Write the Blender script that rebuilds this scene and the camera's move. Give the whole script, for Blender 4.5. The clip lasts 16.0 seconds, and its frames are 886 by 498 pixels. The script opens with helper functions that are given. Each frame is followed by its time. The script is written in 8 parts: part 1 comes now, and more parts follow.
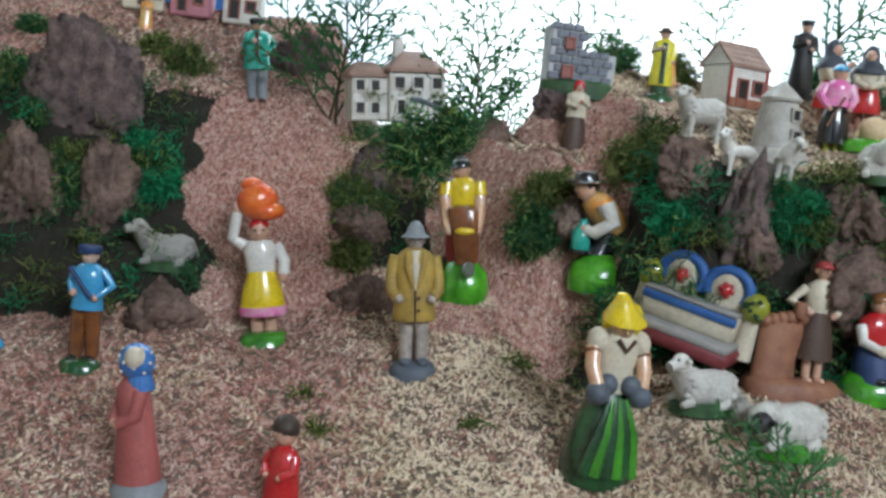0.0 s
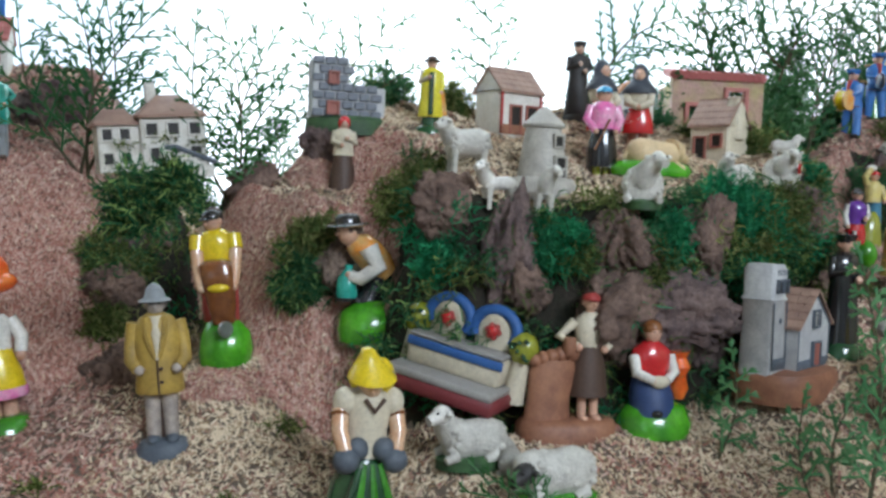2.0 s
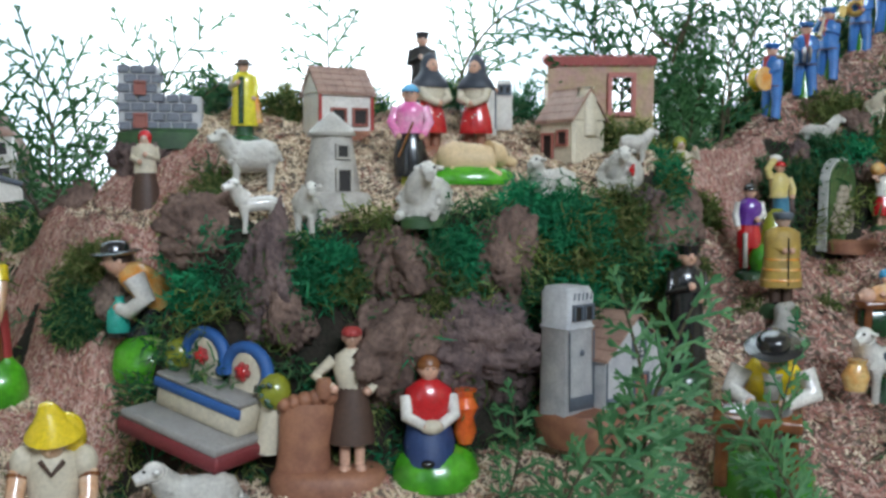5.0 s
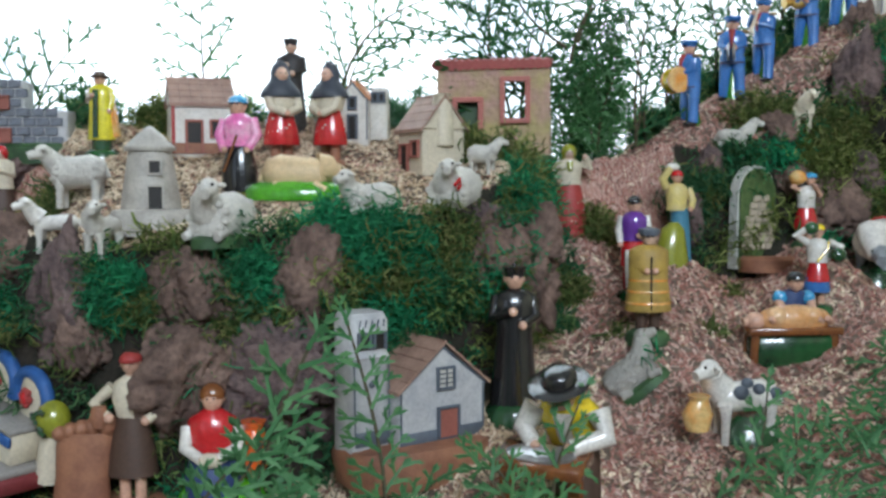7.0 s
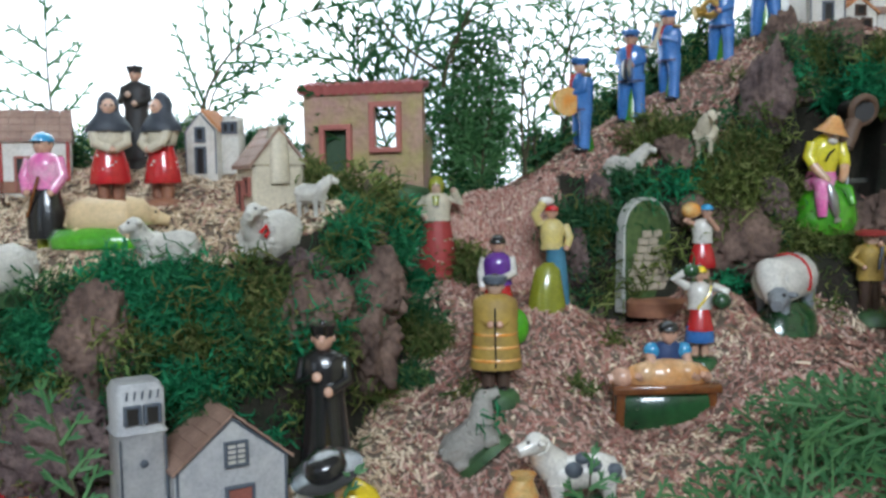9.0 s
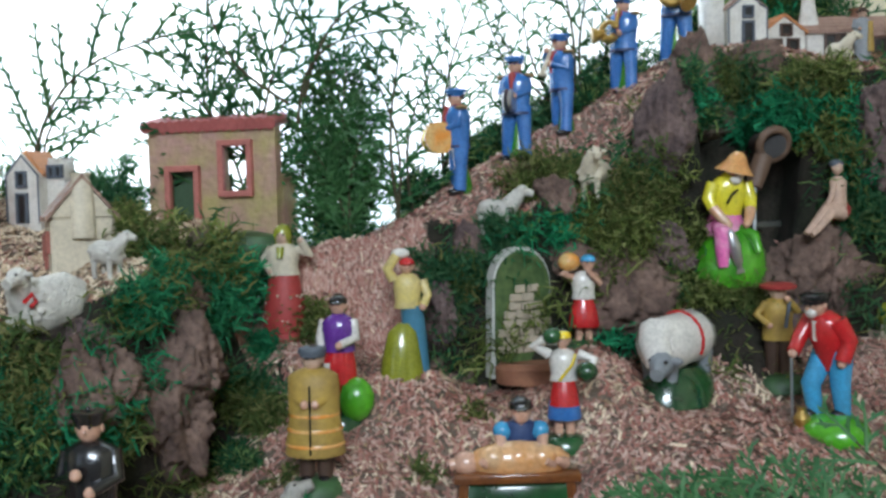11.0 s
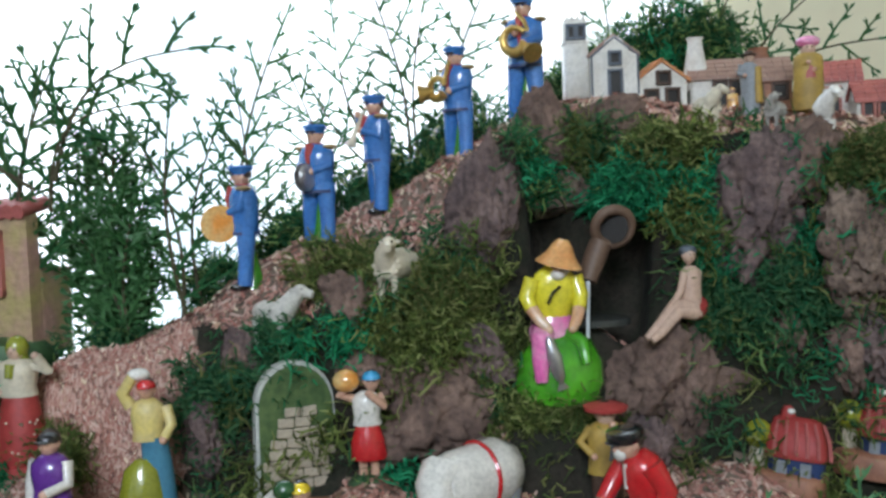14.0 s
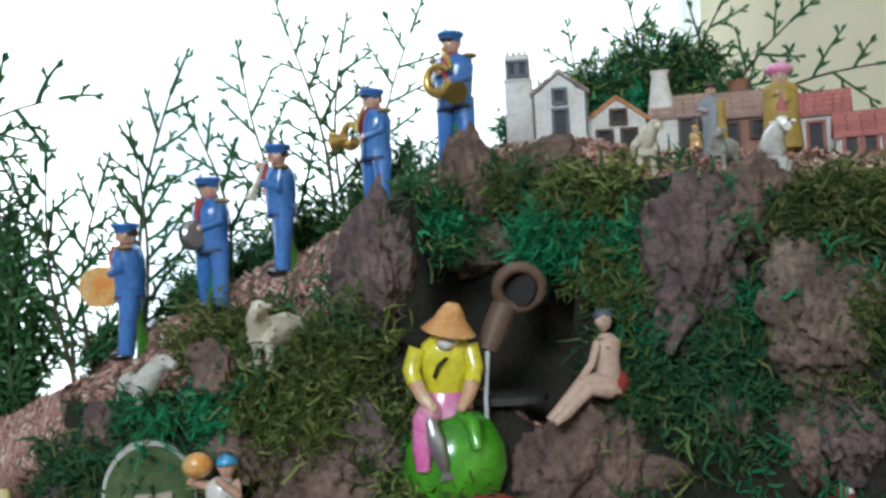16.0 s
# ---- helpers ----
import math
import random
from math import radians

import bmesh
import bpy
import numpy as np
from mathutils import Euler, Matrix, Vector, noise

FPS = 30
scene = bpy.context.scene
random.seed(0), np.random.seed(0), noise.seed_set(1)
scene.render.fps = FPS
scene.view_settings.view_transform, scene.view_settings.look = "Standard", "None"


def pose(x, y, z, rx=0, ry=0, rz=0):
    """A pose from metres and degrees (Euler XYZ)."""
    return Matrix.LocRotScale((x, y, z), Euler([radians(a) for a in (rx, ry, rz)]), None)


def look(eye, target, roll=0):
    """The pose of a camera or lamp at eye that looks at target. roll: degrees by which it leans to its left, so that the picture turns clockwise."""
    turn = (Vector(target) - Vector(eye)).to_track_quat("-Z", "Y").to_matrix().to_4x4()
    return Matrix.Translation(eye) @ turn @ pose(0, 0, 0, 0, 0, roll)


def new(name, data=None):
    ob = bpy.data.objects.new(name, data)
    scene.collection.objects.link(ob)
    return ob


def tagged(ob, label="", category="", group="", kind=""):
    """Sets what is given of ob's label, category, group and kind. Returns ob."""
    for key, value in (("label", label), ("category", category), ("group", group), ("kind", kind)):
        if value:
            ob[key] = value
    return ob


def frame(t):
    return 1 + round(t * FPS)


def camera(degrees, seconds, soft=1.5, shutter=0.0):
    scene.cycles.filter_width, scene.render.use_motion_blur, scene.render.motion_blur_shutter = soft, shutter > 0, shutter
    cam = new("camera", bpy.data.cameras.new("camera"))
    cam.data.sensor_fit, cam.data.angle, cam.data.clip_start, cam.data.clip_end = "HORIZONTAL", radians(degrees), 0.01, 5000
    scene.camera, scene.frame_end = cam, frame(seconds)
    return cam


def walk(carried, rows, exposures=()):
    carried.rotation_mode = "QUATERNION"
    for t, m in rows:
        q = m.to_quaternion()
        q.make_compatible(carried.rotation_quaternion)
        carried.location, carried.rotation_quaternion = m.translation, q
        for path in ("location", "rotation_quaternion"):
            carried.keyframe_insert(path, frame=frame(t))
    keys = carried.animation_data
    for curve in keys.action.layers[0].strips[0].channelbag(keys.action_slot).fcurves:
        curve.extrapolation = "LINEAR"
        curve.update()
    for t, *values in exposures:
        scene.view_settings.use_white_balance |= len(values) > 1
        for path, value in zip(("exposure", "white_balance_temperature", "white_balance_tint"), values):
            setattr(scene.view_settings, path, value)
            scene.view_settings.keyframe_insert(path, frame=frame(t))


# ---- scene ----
cam = camera(50.0, 16.0, soft=2.9)
# seconds, eye, then yaw to the left, pitch up and roll in degrees
PATH = [
    (0.0, 0.0000, 0.0000, 0.1907, -6.13, -4.79, 6.29),
    (0.5, 0.0136, 0.0194, 0.1910, -9.11, -4.22, 5.24),
    (1.0, 0.0354, 0.0333, 0.1943, -11.61, -3.61, 4.10),
    (1.5, 0.0692, 0.0438, 0.2026, -13.00, -3.06, 3.18),
    (2.0, 0.1215, 0.0454, 0.2163, -12.92, -2.72, 2.36),
    (2.5, 0.1668, 0.0494, 0.2218, -12.21, -2.31, 1.81),
    (3.0, 0.2141, 0.0701, 0.2329, -10.73, -2.73, 1.33),
    (3.5, 0.2604, 0.0832, 0.2363, -9.30, -3.00, 0.99),
    (4.0, 0.3156, 0.0830, 0.2405, -7.87, -3.40, 0.60),
    (6.5, 0.5896, 0.1291, 0.2672, -1.28, -4.47, -0.03),
    (7.0, 0.6556, 0.1371, 0.2654, 0.94, -4.03, -0.21),
    (7.5, 0.6872, 0.1494, 0.2725, 1.03, -4.04, -0.25),
    (8.0, 0.7194, 0.1711, 0.2773, 1.03, -3.78, -0.50),
    (8.5, 0.7688, 0.1979, 0.2853, 2.45, -3.92, -0.61),
    (11.0, 0.9422, 0.3320, 0.3166, 4.87, -2.97, -1.40),
    (11.5, 0.9685, 0.3563, 0.3244, 4.47, -2.65, -1.81),
    (12.0, 1.0061, 0.3876, 0.3392, 4.25, -2.96, -2.01),
    (12.5, 1.0433, 0.4153, 0.3433, 4.43, -2.50, -2.27),
    (13.0, 1.0783, 0.4366, 0.3543, 5.62, -2.50, -2.37),
    (13.5, 1.0939, 0.4507, 0.3639, 6.49, -2.50, -2.39),
    (14.0, 1.1187, 0.4784, 0.3691, 8.13, -2.28, -2.44),
    (14.5, 1.1431, 0.5049, 0.3732, 9.40, -2.19, -2.72),
    (15.0, 1.1831, 0.5260, 0.3697, 11.47, -1.25, -2.90),
    (15.5, 1.2212, 0.5530, 0.3621, 13.81, 0.43, -2.88),
    (16.0, 1.2451, 0.5843, 0.3628, 15.61, 1.62, -2.92),
]
walk(cam, [(t, pose(x, y, z, 0, 0, yaw) @ pose(0, 0, 0, 90 + pitch) @ pose(0, 0, 0, 0, 0, roll))
           for t, x, y, z, yaw, pitch, roll in PATH])

# ---- light ----
EXPOSURE = 0.0
scene.view_settings.exposure = EXPOSURE
world = bpy.data.worlds.new("world")
scene.world = world
world.use_nodes = True
wn = world.node_tree.nodes
sky = wn.new("ShaderNodeTexSky")
sky.sky_type, sky.sun_disc = "NISHITA", False
sky.sun_elevation, sky.sun_rotation = radians(50), radians(20)
world.node_tree.links.new(sky.outputs[0], wn["Background"].inputs[0])
wn["Background"].inputs[1].default_value = 0.06


def area(name, eye, target, sx, sy, power, color):
    lamp = bpy.data.lights.new(name, "AREA")
    lamp.shape, lamp.size, lamp.size_y, lamp.energy, lamp.color = "RECTANGLE", sx, sy, power, color
    ob = new(name, lamp)
    ob.matrix_world = look(eye, target)
    return ob


area("daylight_back_window", (-0.06, 1.74, 0.95), (-0.06, 1.0, 0.7), 2.5, 1.7, 98, (0.91, 0.98, 1.04))
area("daylight_front_window", (1.1, -1.75, 1.62), (0.5, 0.9, 0.1), 1.2, 0.6, 66, (0.835, 0.96, 1.10))
# weak fill lamp added at the front left, no door known there
area("added_left_fill", (-1.15, -1.75, 1.1), (0.3, 0.9, 0.1), 0.9, 1.7, 3, (0.87, 0.95, 1.04))


# ---- materials ----
def material(name, color, rough=0.6, metal=0.0, vary=0.25, scale=60.0, bump=0.2, bump_scale=None, spec=0.5, coat=0.0, second=None, dirt=0.0):
    """Paint, clay or rock: base colour broken at two scales, with fine relief."""
    m = bpy.data.materials.new(name)
    m.use_nodes = True
    nt = m.node_tree
    n, l = nt.nodes, nt.links
    b = n["Principled BSDF"]
    tc = n.new("ShaderNodeTexCoord")
    big, small = n.new("ShaderNodeTexNoise"), n.new("ShaderNodeTexNoise")
    big.inputs["Scale"].default_value, small.inputs["Scale"].default_value = scale, scale * 6
    big.inputs["Detail"].default_value, small.inputs["Detail"].default_value = 3, 4
    for t in (big, small):
        l.new(tc.outputs["Object"], t.inputs["Vector"])
    r1 = n.new("ShaderNodeValToRGB")
    other = second or tuple(c * (1 - vary) for c in color)
    r1.color_ramp.elements[0].position, r1.color_ramp.elements[1].position = 0.35, 0.65
    r1.color_ramp.elements[0].color, r1.color_ramp.elements[1].color = (*other, 1), (*color, 1)
    l.new(big.outputs[0], r1.inputs[0])
    mix = n.new("ShaderNodeMix")
    mix.data_type, mix.blend_type = "RGBA", "MULTIPLY"
    r2 = n.new("ShaderNodeValToRGB")
    lo = max(0.0, 1 - vary - dirt)
    r2.color_ramp.elements[0].position, r2.color_ramp.elements[1].position = 0.3, 0.6
    r2.color_ramp.elements[0].color, r2.color_ramp.elements[1].color = (lo, lo, lo, 1), (1, 1, 1, 1)
    l.new(small.outputs[0], r2.inputs[0])
    mix.inputs[0].default_value = 1.0
    l.new(r1.outputs[0], mix.inputs[6])
    l.new(r2.outputs[0], mix.inputs[7])
    l.new(mix.outputs[2], b.inputs["Base Color"])
    b.inputs["Roughness"].default_value, b.inputs["Metallic"].default_value = rough, metal
    b.inputs["Specular IOR Level"].default_value = spec
    b.inputs["Coat Weight"].default_value, b.inputs["Coat Roughness"].default_value = coat, 0.08
    if bump:
        bn = n.new("ShaderNodeTexNoise")
        bn.inputs["Scale"].default_value, bn.inputs["Detail"].default_value = bump_scale or scale * 5, 5
        l.new(tc.outputs["Object"], bn.inputs["Vector"])
        bp = n.new("ShaderNodeBump")
        bp.inputs["Strength"].default_value, bp.inputs["Distance"].default_value = bump, 0.002
        l.new(bn.outputs[0], bp.inputs["Height"])
        l.new(bp.outputs[0], b.inputs["Normal"])
    return m


def chips(name, stops_a, stops_b, patch=7.0, rough=0.85, thin=0.0):
    """Loose flakes: every flake its own tone, from two mixes that change over the ground."""
    m = bpy.data.materials.new(name)
    m.use_nodes = True
    n, l = m.node_tree.nodes, m.node_tree.links
    b = n["Principled BSDF"]
    g = n.new("ShaderNodeNewGeometry")
    ramps = []
    for stops in (stops_a, stops_b):
        r = n.new("ShaderNodeValToRGB")
        r.color_ramp.interpolation = "CONSTANT"
        while len(r.color_ramp.elements) < len(stops):
            r.color_ramp.elements.new(0.5)
        for e, (p, c) in zip(r.color_ramp.elements, stops):
            e.position, e.color = p, (*c, 1)
        l.new(g.outputs["Random Per Island"], r.inputs[0])
        ramps.append(r)
    tc = n.new("ShaderNodeTexCoord")
    no = n.new("ShaderNodeTexNoise")
    no.inputs["Scale"].default_value, no.inputs["Detail"].default_value = patch, 3
    l.new(tc.outputs["Object"], no.inputs["Vector"])
    edge = n.new("ShaderNodeValToRGB")
    edge.color_ramp.elements[0].position, edge.color_ramp.elements[1].position = 0.42, 0.58
    l.new(no.outputs[0], edge.inputs[0])
    mix = n.new("ShaderNodeMix")
    mix.data_type = "RGBA"
    l.new(edge.outputs[0], mix.inputs[0])
    l.new(ramps[0].outputs[0], mix.inputs[6])
    l.new(ramps[1].outputs[0], mix.inputs[7])
    l.new(mix.outputs[2], b.inputs["Base Color"])
    b.inputs["Roughness"].default_value = rough
    b.inputs["Specular IOR Level"].default_value = 0.2
    if thin:
        t, x = n.new("ShaderNodeBsdfTranslucent"), n.new("ShaderNodeMixShader")
        l.new(mix.outputs[2], t.inputs[0])
        x.inputs[0].default_value = thin
        l.new(b.outputs[0], x.inputs[1])
        l.new(t.outputs[0], x.inputs[2])
        l.new(x.outputs[0], n["Material Output"].inputs[0])
    return m


def glossy(name, color, **k):
    k = {"rough": 0.24, "vary": 0.16, "scale": 70, "bump": 0.14, "coat": 0.85, "dirt": 0.05, **k}
    return material(name, color, **k)


def dull(name, color, **k):
    k = {"rough": 0.55, "vary": 0.12, "scale": 60, "bump": 0.2, "dirt": 0.05, **k}
    return material(name, color, **k)


M_SAW = material("sawdust_bed", (0.24, 0.18, 0.135), 0.9, vary=0.35, scale=160, bump=0.8, bump_scale=700)
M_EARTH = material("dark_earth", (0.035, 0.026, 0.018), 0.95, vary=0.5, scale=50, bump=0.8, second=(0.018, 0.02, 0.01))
STRAW = [(0.0, (0.640, 0.492, 0.334)), (0.3, (0.527, 0.390, 0.254)), (0.5, (0.754, 0.616, 0.451)), (0.68, (0.357, 0.244, 0.150)), (0.8, (0.472, 0.312, 0.222)), (0.93, (0.188, 0.131, 0.087))]
RUDDY = [(0.0, (0.457, 0.236, 0.186)), (0.25, (0.566, 0.342, 0.276)), (0.42, (0.384, 0.155, 0.121)), (0.6, (0.274, 0.134, 0.101)), (0.75, (0.620, 0.431, 0.356)), (0.92, (0.155, 0.080, 0.065))]
M_CHIP_STRAW = chips("straw_shavings", STRAW, STRAW[2:] + [(0.96, (0.3, 0.16, 0.1))])
M_CHIP_RUDDY = chips("ruddy_shavings", RUDDY, [(p, tuple(0.85 * v + 0.02 for v in c)) for p, c in RUDDY])
M_MOSS = {
    # the palest stop puts yellowish highlights into the colour of scattered strands
    "dark": chips("dark_moss", [(0.0, (0.024, 0.105, 0.042)), (0.4, (0.042, 0.164, 0.063)), (0.62, (0.080, 0.117, 0.042)), (0.8, (0.264, 0.395, 0.117))], [(0.0, (0.033, 0.132, 0.058)), (0.5, (0.074, 0.184, 0.080))], thin=0.4),
    "vivid": chips("dyed_moss", [(0.0, (0.028, 0.316, 0.140)), (0.5, (0.045, 0.421, 0.193)), (0.8, (0.014, 0.132, 0.062))], [(0.0, (0.023, 0.176, 0.078)), (0.6, (0.046, 0.298, 0.132))], thin=0.4),
    "olive": chips("olive_moss", [(0.0, (0.105, 0.150, 0.039)), (0.4, (0.211, 0.263, 0.070)), (0.65, (0.062, 0.078, 0.024)), (0.8, (0.351, 0.386, 0.140))], [(0.0, (0.078, 0.132, 0.039)), (0.6, (0.211, 0.220, 0.078))], thin=0.4),
}
M_ROCK = material("brown_tufa", (0.276, 0.177, 0.138), 0.85, vary=0.35, scale=38, bump=1.0, bump_scale=420, second=(0.124, 0.077, 0.061), dirt=0.1)
M_ROCK_PURPLE = material("purple_tufa", (0.235, 0.159, 0.143), 0.8, vary=0.35, scale=45, bump=1.0, bump_scale=420, second=(0.103, 0.069, 0.069), dirt=0.1)
M_ROCK_PALE = material("pale_tufa", (0.3, 0.215, 0.165), 0.92, vary=0.5, scale=40, bump=1.0, bump_scale=420, second=(0.15, 0.1, 0.078), dirt=0.1)
M_LEAF = chips("cypress_scales", [(0.0, (0.03, 0.12, 0.045)), (0.4, (0.045, 0.17, 0.06)), (0.75, (0.06, 0.14, 0.045))], [(0.0, (0.04, 0.15, 0.055)), (0.5, (0.06, 0.15, 0.05))], 20, 0.5, 0.4)
M_LEAF_LIGHT = chips("fresh_scales", [(0.0, (0.06, 0.17, 0.06)), (0.5, (0.1, 0.25, 0.09))], [(0.0, (0.05, 0.16, 0.05)), (0.6, (0.14, 0.3, 0.14))], 20, 0.45, 0.35)
M_LEAF_FRONT = chips("front_scales", [(0.0, (0.065, 0.189, 0.072)), (0.4, (0.102, 0.261, 0.109)), (0.75, (0.145, 0.319, 0.145))], [(0.0, (0.072, 0.217, 0.087)), (0.5, (0.116, 0.275, 0.102))], 20, 0.5, 0.3)
M_TWIG = material("twig_bark", (0.09, 0.08, 0.04), 0.8, scale=200)
M_WALL = material("cream_plaster", (0.72, 0.66, 0.47), 0.85, vary=0.06, scale=4, bump=0.1)
M_WHITEWALL = material("white_plaster", (0.42, 0.41, 0.39), 0.85, vary=0.06, scale=4, bump=0.1)
M_FLOORTILE = material("floor_tiles", (0.35, 0.27, 0.2), 0.5, vary=0.15, scale=5, bump=0.1)
M_CLOTH = material("table_cloth", (0.25, 0.05, 0.04), 0.9, vary=0.15, scale=20, bump=0.3)


def curtain_material():
    m = bpy.data.materials.new("sheer_curtain")
    m.use_nodes = True
    n, l = m.node_tree.nodes, m.node_tree.links
    out = n["Material Output"]
    d, t, x = n.new("ShaderNodeBsdfDiffuse"), n.new("ShaderNodeBsdfTranslucent"), n.new("ShaderNodeMixShader")
    w = n.new("ShaderNodeTexWave")
    w.inputs["Scale"].default_value, w.inputs["Distortion"].default_value = 60, 2
    tc, r = n.new("ShaderNodeTexCoord"), n.new("ShaderNodeValToRGB")
    l.new(tc.outputs["Object"], w.inputs["Vector"])
    r.color_ramp.elements[0].color, r.color_ramp.elements[1].color = (0.74, 0.81, 0.85, 1), (0.88, 0.93, 0.95, 1)
    l.new(w.outputs[0], r.inputs[0])
    for s in (d, t):
        l.new(r.outputs[0], s.inputs[0])
    x.inputs[0].default_value = 0.6
    l.new(d.outputs[0], x.inputs[1])
    l.new(t.outputs[0], x.inputs[2])
    l.new(x.outputs[0], out.inputs[0])
    return m


M_CURTAIN = curtain_material()


# ---- mesh helpers ----
class Build:
    """Collects rings, tubes and boxes of several materials into one mesh."""

    def __init__(self, size=1.0, turn=None):
        self.v, self.f, self.m, self.mats, self.size = [], [], [], [], size
        self.turn = turn or Matrix.Identity(4)

    def slot(self, mat):
        if mat not in self.mats:
            self.mats.append(mat)
        return self.mats.index(mat)

    def add(self, verts, faces, mat):
        k, s = len(self.v), self.slot(mat)
        self.v += [tuple(self.turn @ (Vector(p) * self.size)) for p in verts]
        self.f += [tuple(i + k for i in q) for q in faces]
        self.m += [s] * len(faces)

    def rings(self, rows, mat, seg=14, power=1.0):
        """Stacked ellipses (z, rx, ry, cx, cy), closed at both ends."""
        vs, fs = [], []
        for row in rows:
            z, rx, ry, cx, cy = (*row, 0, 0)[:5] if len(row) == 3 else row
            for i in range(seg):
                a = 2 * math.pi * i / seg
                c, s = math.cos(a), math.sin(a)
                c, s = math.copysign(abs(c) ** power, c), math.copysign(abs(s) ** power, s)
                vs.append((cx + rx * c, cy + ry * s, z))
        for j in range(len(rows) - 1):
            for i in range(seg):
                k = (i + 1) % seg
                fs.append((j * seg + i, j * seg + k, (j + 1) * seg + k, (j + 1) * seg + i))
        fs.append(tuple(range(seg - 1, -1, -1)))
        fs.append(tuple(range((len(rows) - 1) * seg, len(rows) * seg)))
        self.add(vs, fs, mat)

    def ball(self, c, r, mat, seg=12, low=-1.0, high=1.0):
        r = (r, r, r) if isinstance(r, (int, float)) else r
        rows = []
        a0, a1 = math.asin(low), math.asin(high)
        for j in range(8):
            a = a0 + (a1 - a0) * j / 7
            w = max(math.cos(a), 0.04)
            rows.append((c[2] + r[2] * math.sin(a), r[0] * w, r[1] * w, c[0], c[1]))
        self.rings(rows, mat, seg)

    def tube(self, pts, radii, mat, seg=8):
        pts = [Vector(p) for p in pts]
        if isinstance(radii, (int, float)):
            radii = [radii] * len(pts)
        vs, fs = [], []
        for j, p in enumerate(pts):
            d = (pts[min(j + 1, len(pts) - 1)] - pts[max(j - 1, 0)]).normalized()
            a = d.orthogonal().normalized() if j == 0 else (a - d * a.dot(d)).normalized()
            b = d.cross(a)
            for i in range(seg):
                w = 2 * math.pi * i / seg
                vs.append(p + radii[j] * (math.cos(w) * a + math.sin(w) * b))
        for j in range(len(pts) - 1):
            for i in range(seg):
                k = (i + 1) % seg
                fs.append((j * seg + i, j * seg + k, (j + 1) * seg + k, (j + 1) * seg + i))
        fs.append(tuple(range(seg - 1, -1, -1)))
        fs.append(tuple(range((len(pts) - 1) * seg, len(pts) * seg)))
        self.add(vs, fs, mat)

    def box(self, c, s, mat, bevel=0.12, rz=0.0):
        """A block with its upright and level edges cut."""
        x, y, z = s[0] / 2, s[1] / 2, s[2] / 2
        k = bevel * min(s)
        ca, sa = math.cos(rz), math.sin(rz)
        vs, fs = [], []
        for zz, q in ((-z, k), (-z + k, 0), (z - k, 0), (z, k)):
            for px, py in ((x - q, y - q - k * (q == 0)), (x - q - k * (q == 0), y - q), (-x + q + k * (q == 0), y - q), (-x + q, y - q - k * (q == 0)),
                           (-x + q, -y + q + k * (q == 0)), (-x + q + k * (q == 0), -y + q), (x - q - k * (q == 0), -y + q), (x - q, -y + q + k * (q == 0))):
                vs.append((c[0] + px * ca - py * sa, c[1] + px * sa + py * ca, c[2] + zz))
        for j in range(3):
            for i in range(8):
                n = (i + 1) % 8
                fs.append((j * 8 + i, j * 8 + n, (j + 1) * 8 + n, (j + 1) * 8 + i))
        fs.append(tuple(range(7, -1, -1)))
        fs.append(tuple(range(24, 32)))
        self.add(vs, fs, mat)

    def prism(self, outline, y0, y1, mat):
        """An outline in x and z drawn out along y."""
        n = len(outline)
        vs = [(x, y0, z) for x, z in outline] + [(x, y1, z) for x, z in outline]
        fs = [(i, (i + 1) % n, n + (i + 1) % n, n + i) for i in range(n)] + [tuple(range(n - 1, -1, -1)), tuple(range(n, 2 * n))]
        self.add(vs, fs, mat)

    def mesh(self, name, smooth=True):
        me = bpy.data.meshes.new(name)
        me.from_pydata(self.v, [], self.f)
        for mat in self.mats:
            me.materials.append(mat)
        me.polygons.foreach_set("material_index", self.m)
        bm = bmesh.new()
        bm.from_mesh(me)
        bmesh.ops.recalc_face_normals(bm, faces=bm.faces[:])
        bm.to_mesh(me)
        bm.free()
        if smooth:
            me.polygons.foreach_set("use_smooth", [True] * len(me.polygons))
            me.set_sharp_from_angle(angle=radians(48))
        return me


def thing(name, x, y, z, yaw=0.0, label="", category="", group="", kind=""):
    ob = new(name)
    ob.matrix_basis = pose(x, y, z, 0, 0, yaw)
    ob.empty_display_size = 0.01
    return tagged(ob, label, category, group, kind)


def part(name, b, parent, label="", smooth=True):
    ob = new(name, b.mesh(name, smooth))
    ob.parent = parent
    return tagged(ob, label)


def sheet(name, verts, faces, mats, index=None, smooth=False):
    me = bpy.data.meshes.new(name)
    me.from_pydata(verts, [], faces)
    for mat in mats:
        me.materials.append(mat)
    if index is not None:
        me.polygons.foreach_set("material_index", index)
    if smooth:
        me.polygons.foreach_set("use_smooth", [True] * len(me.polygons))
    return new(name, me)


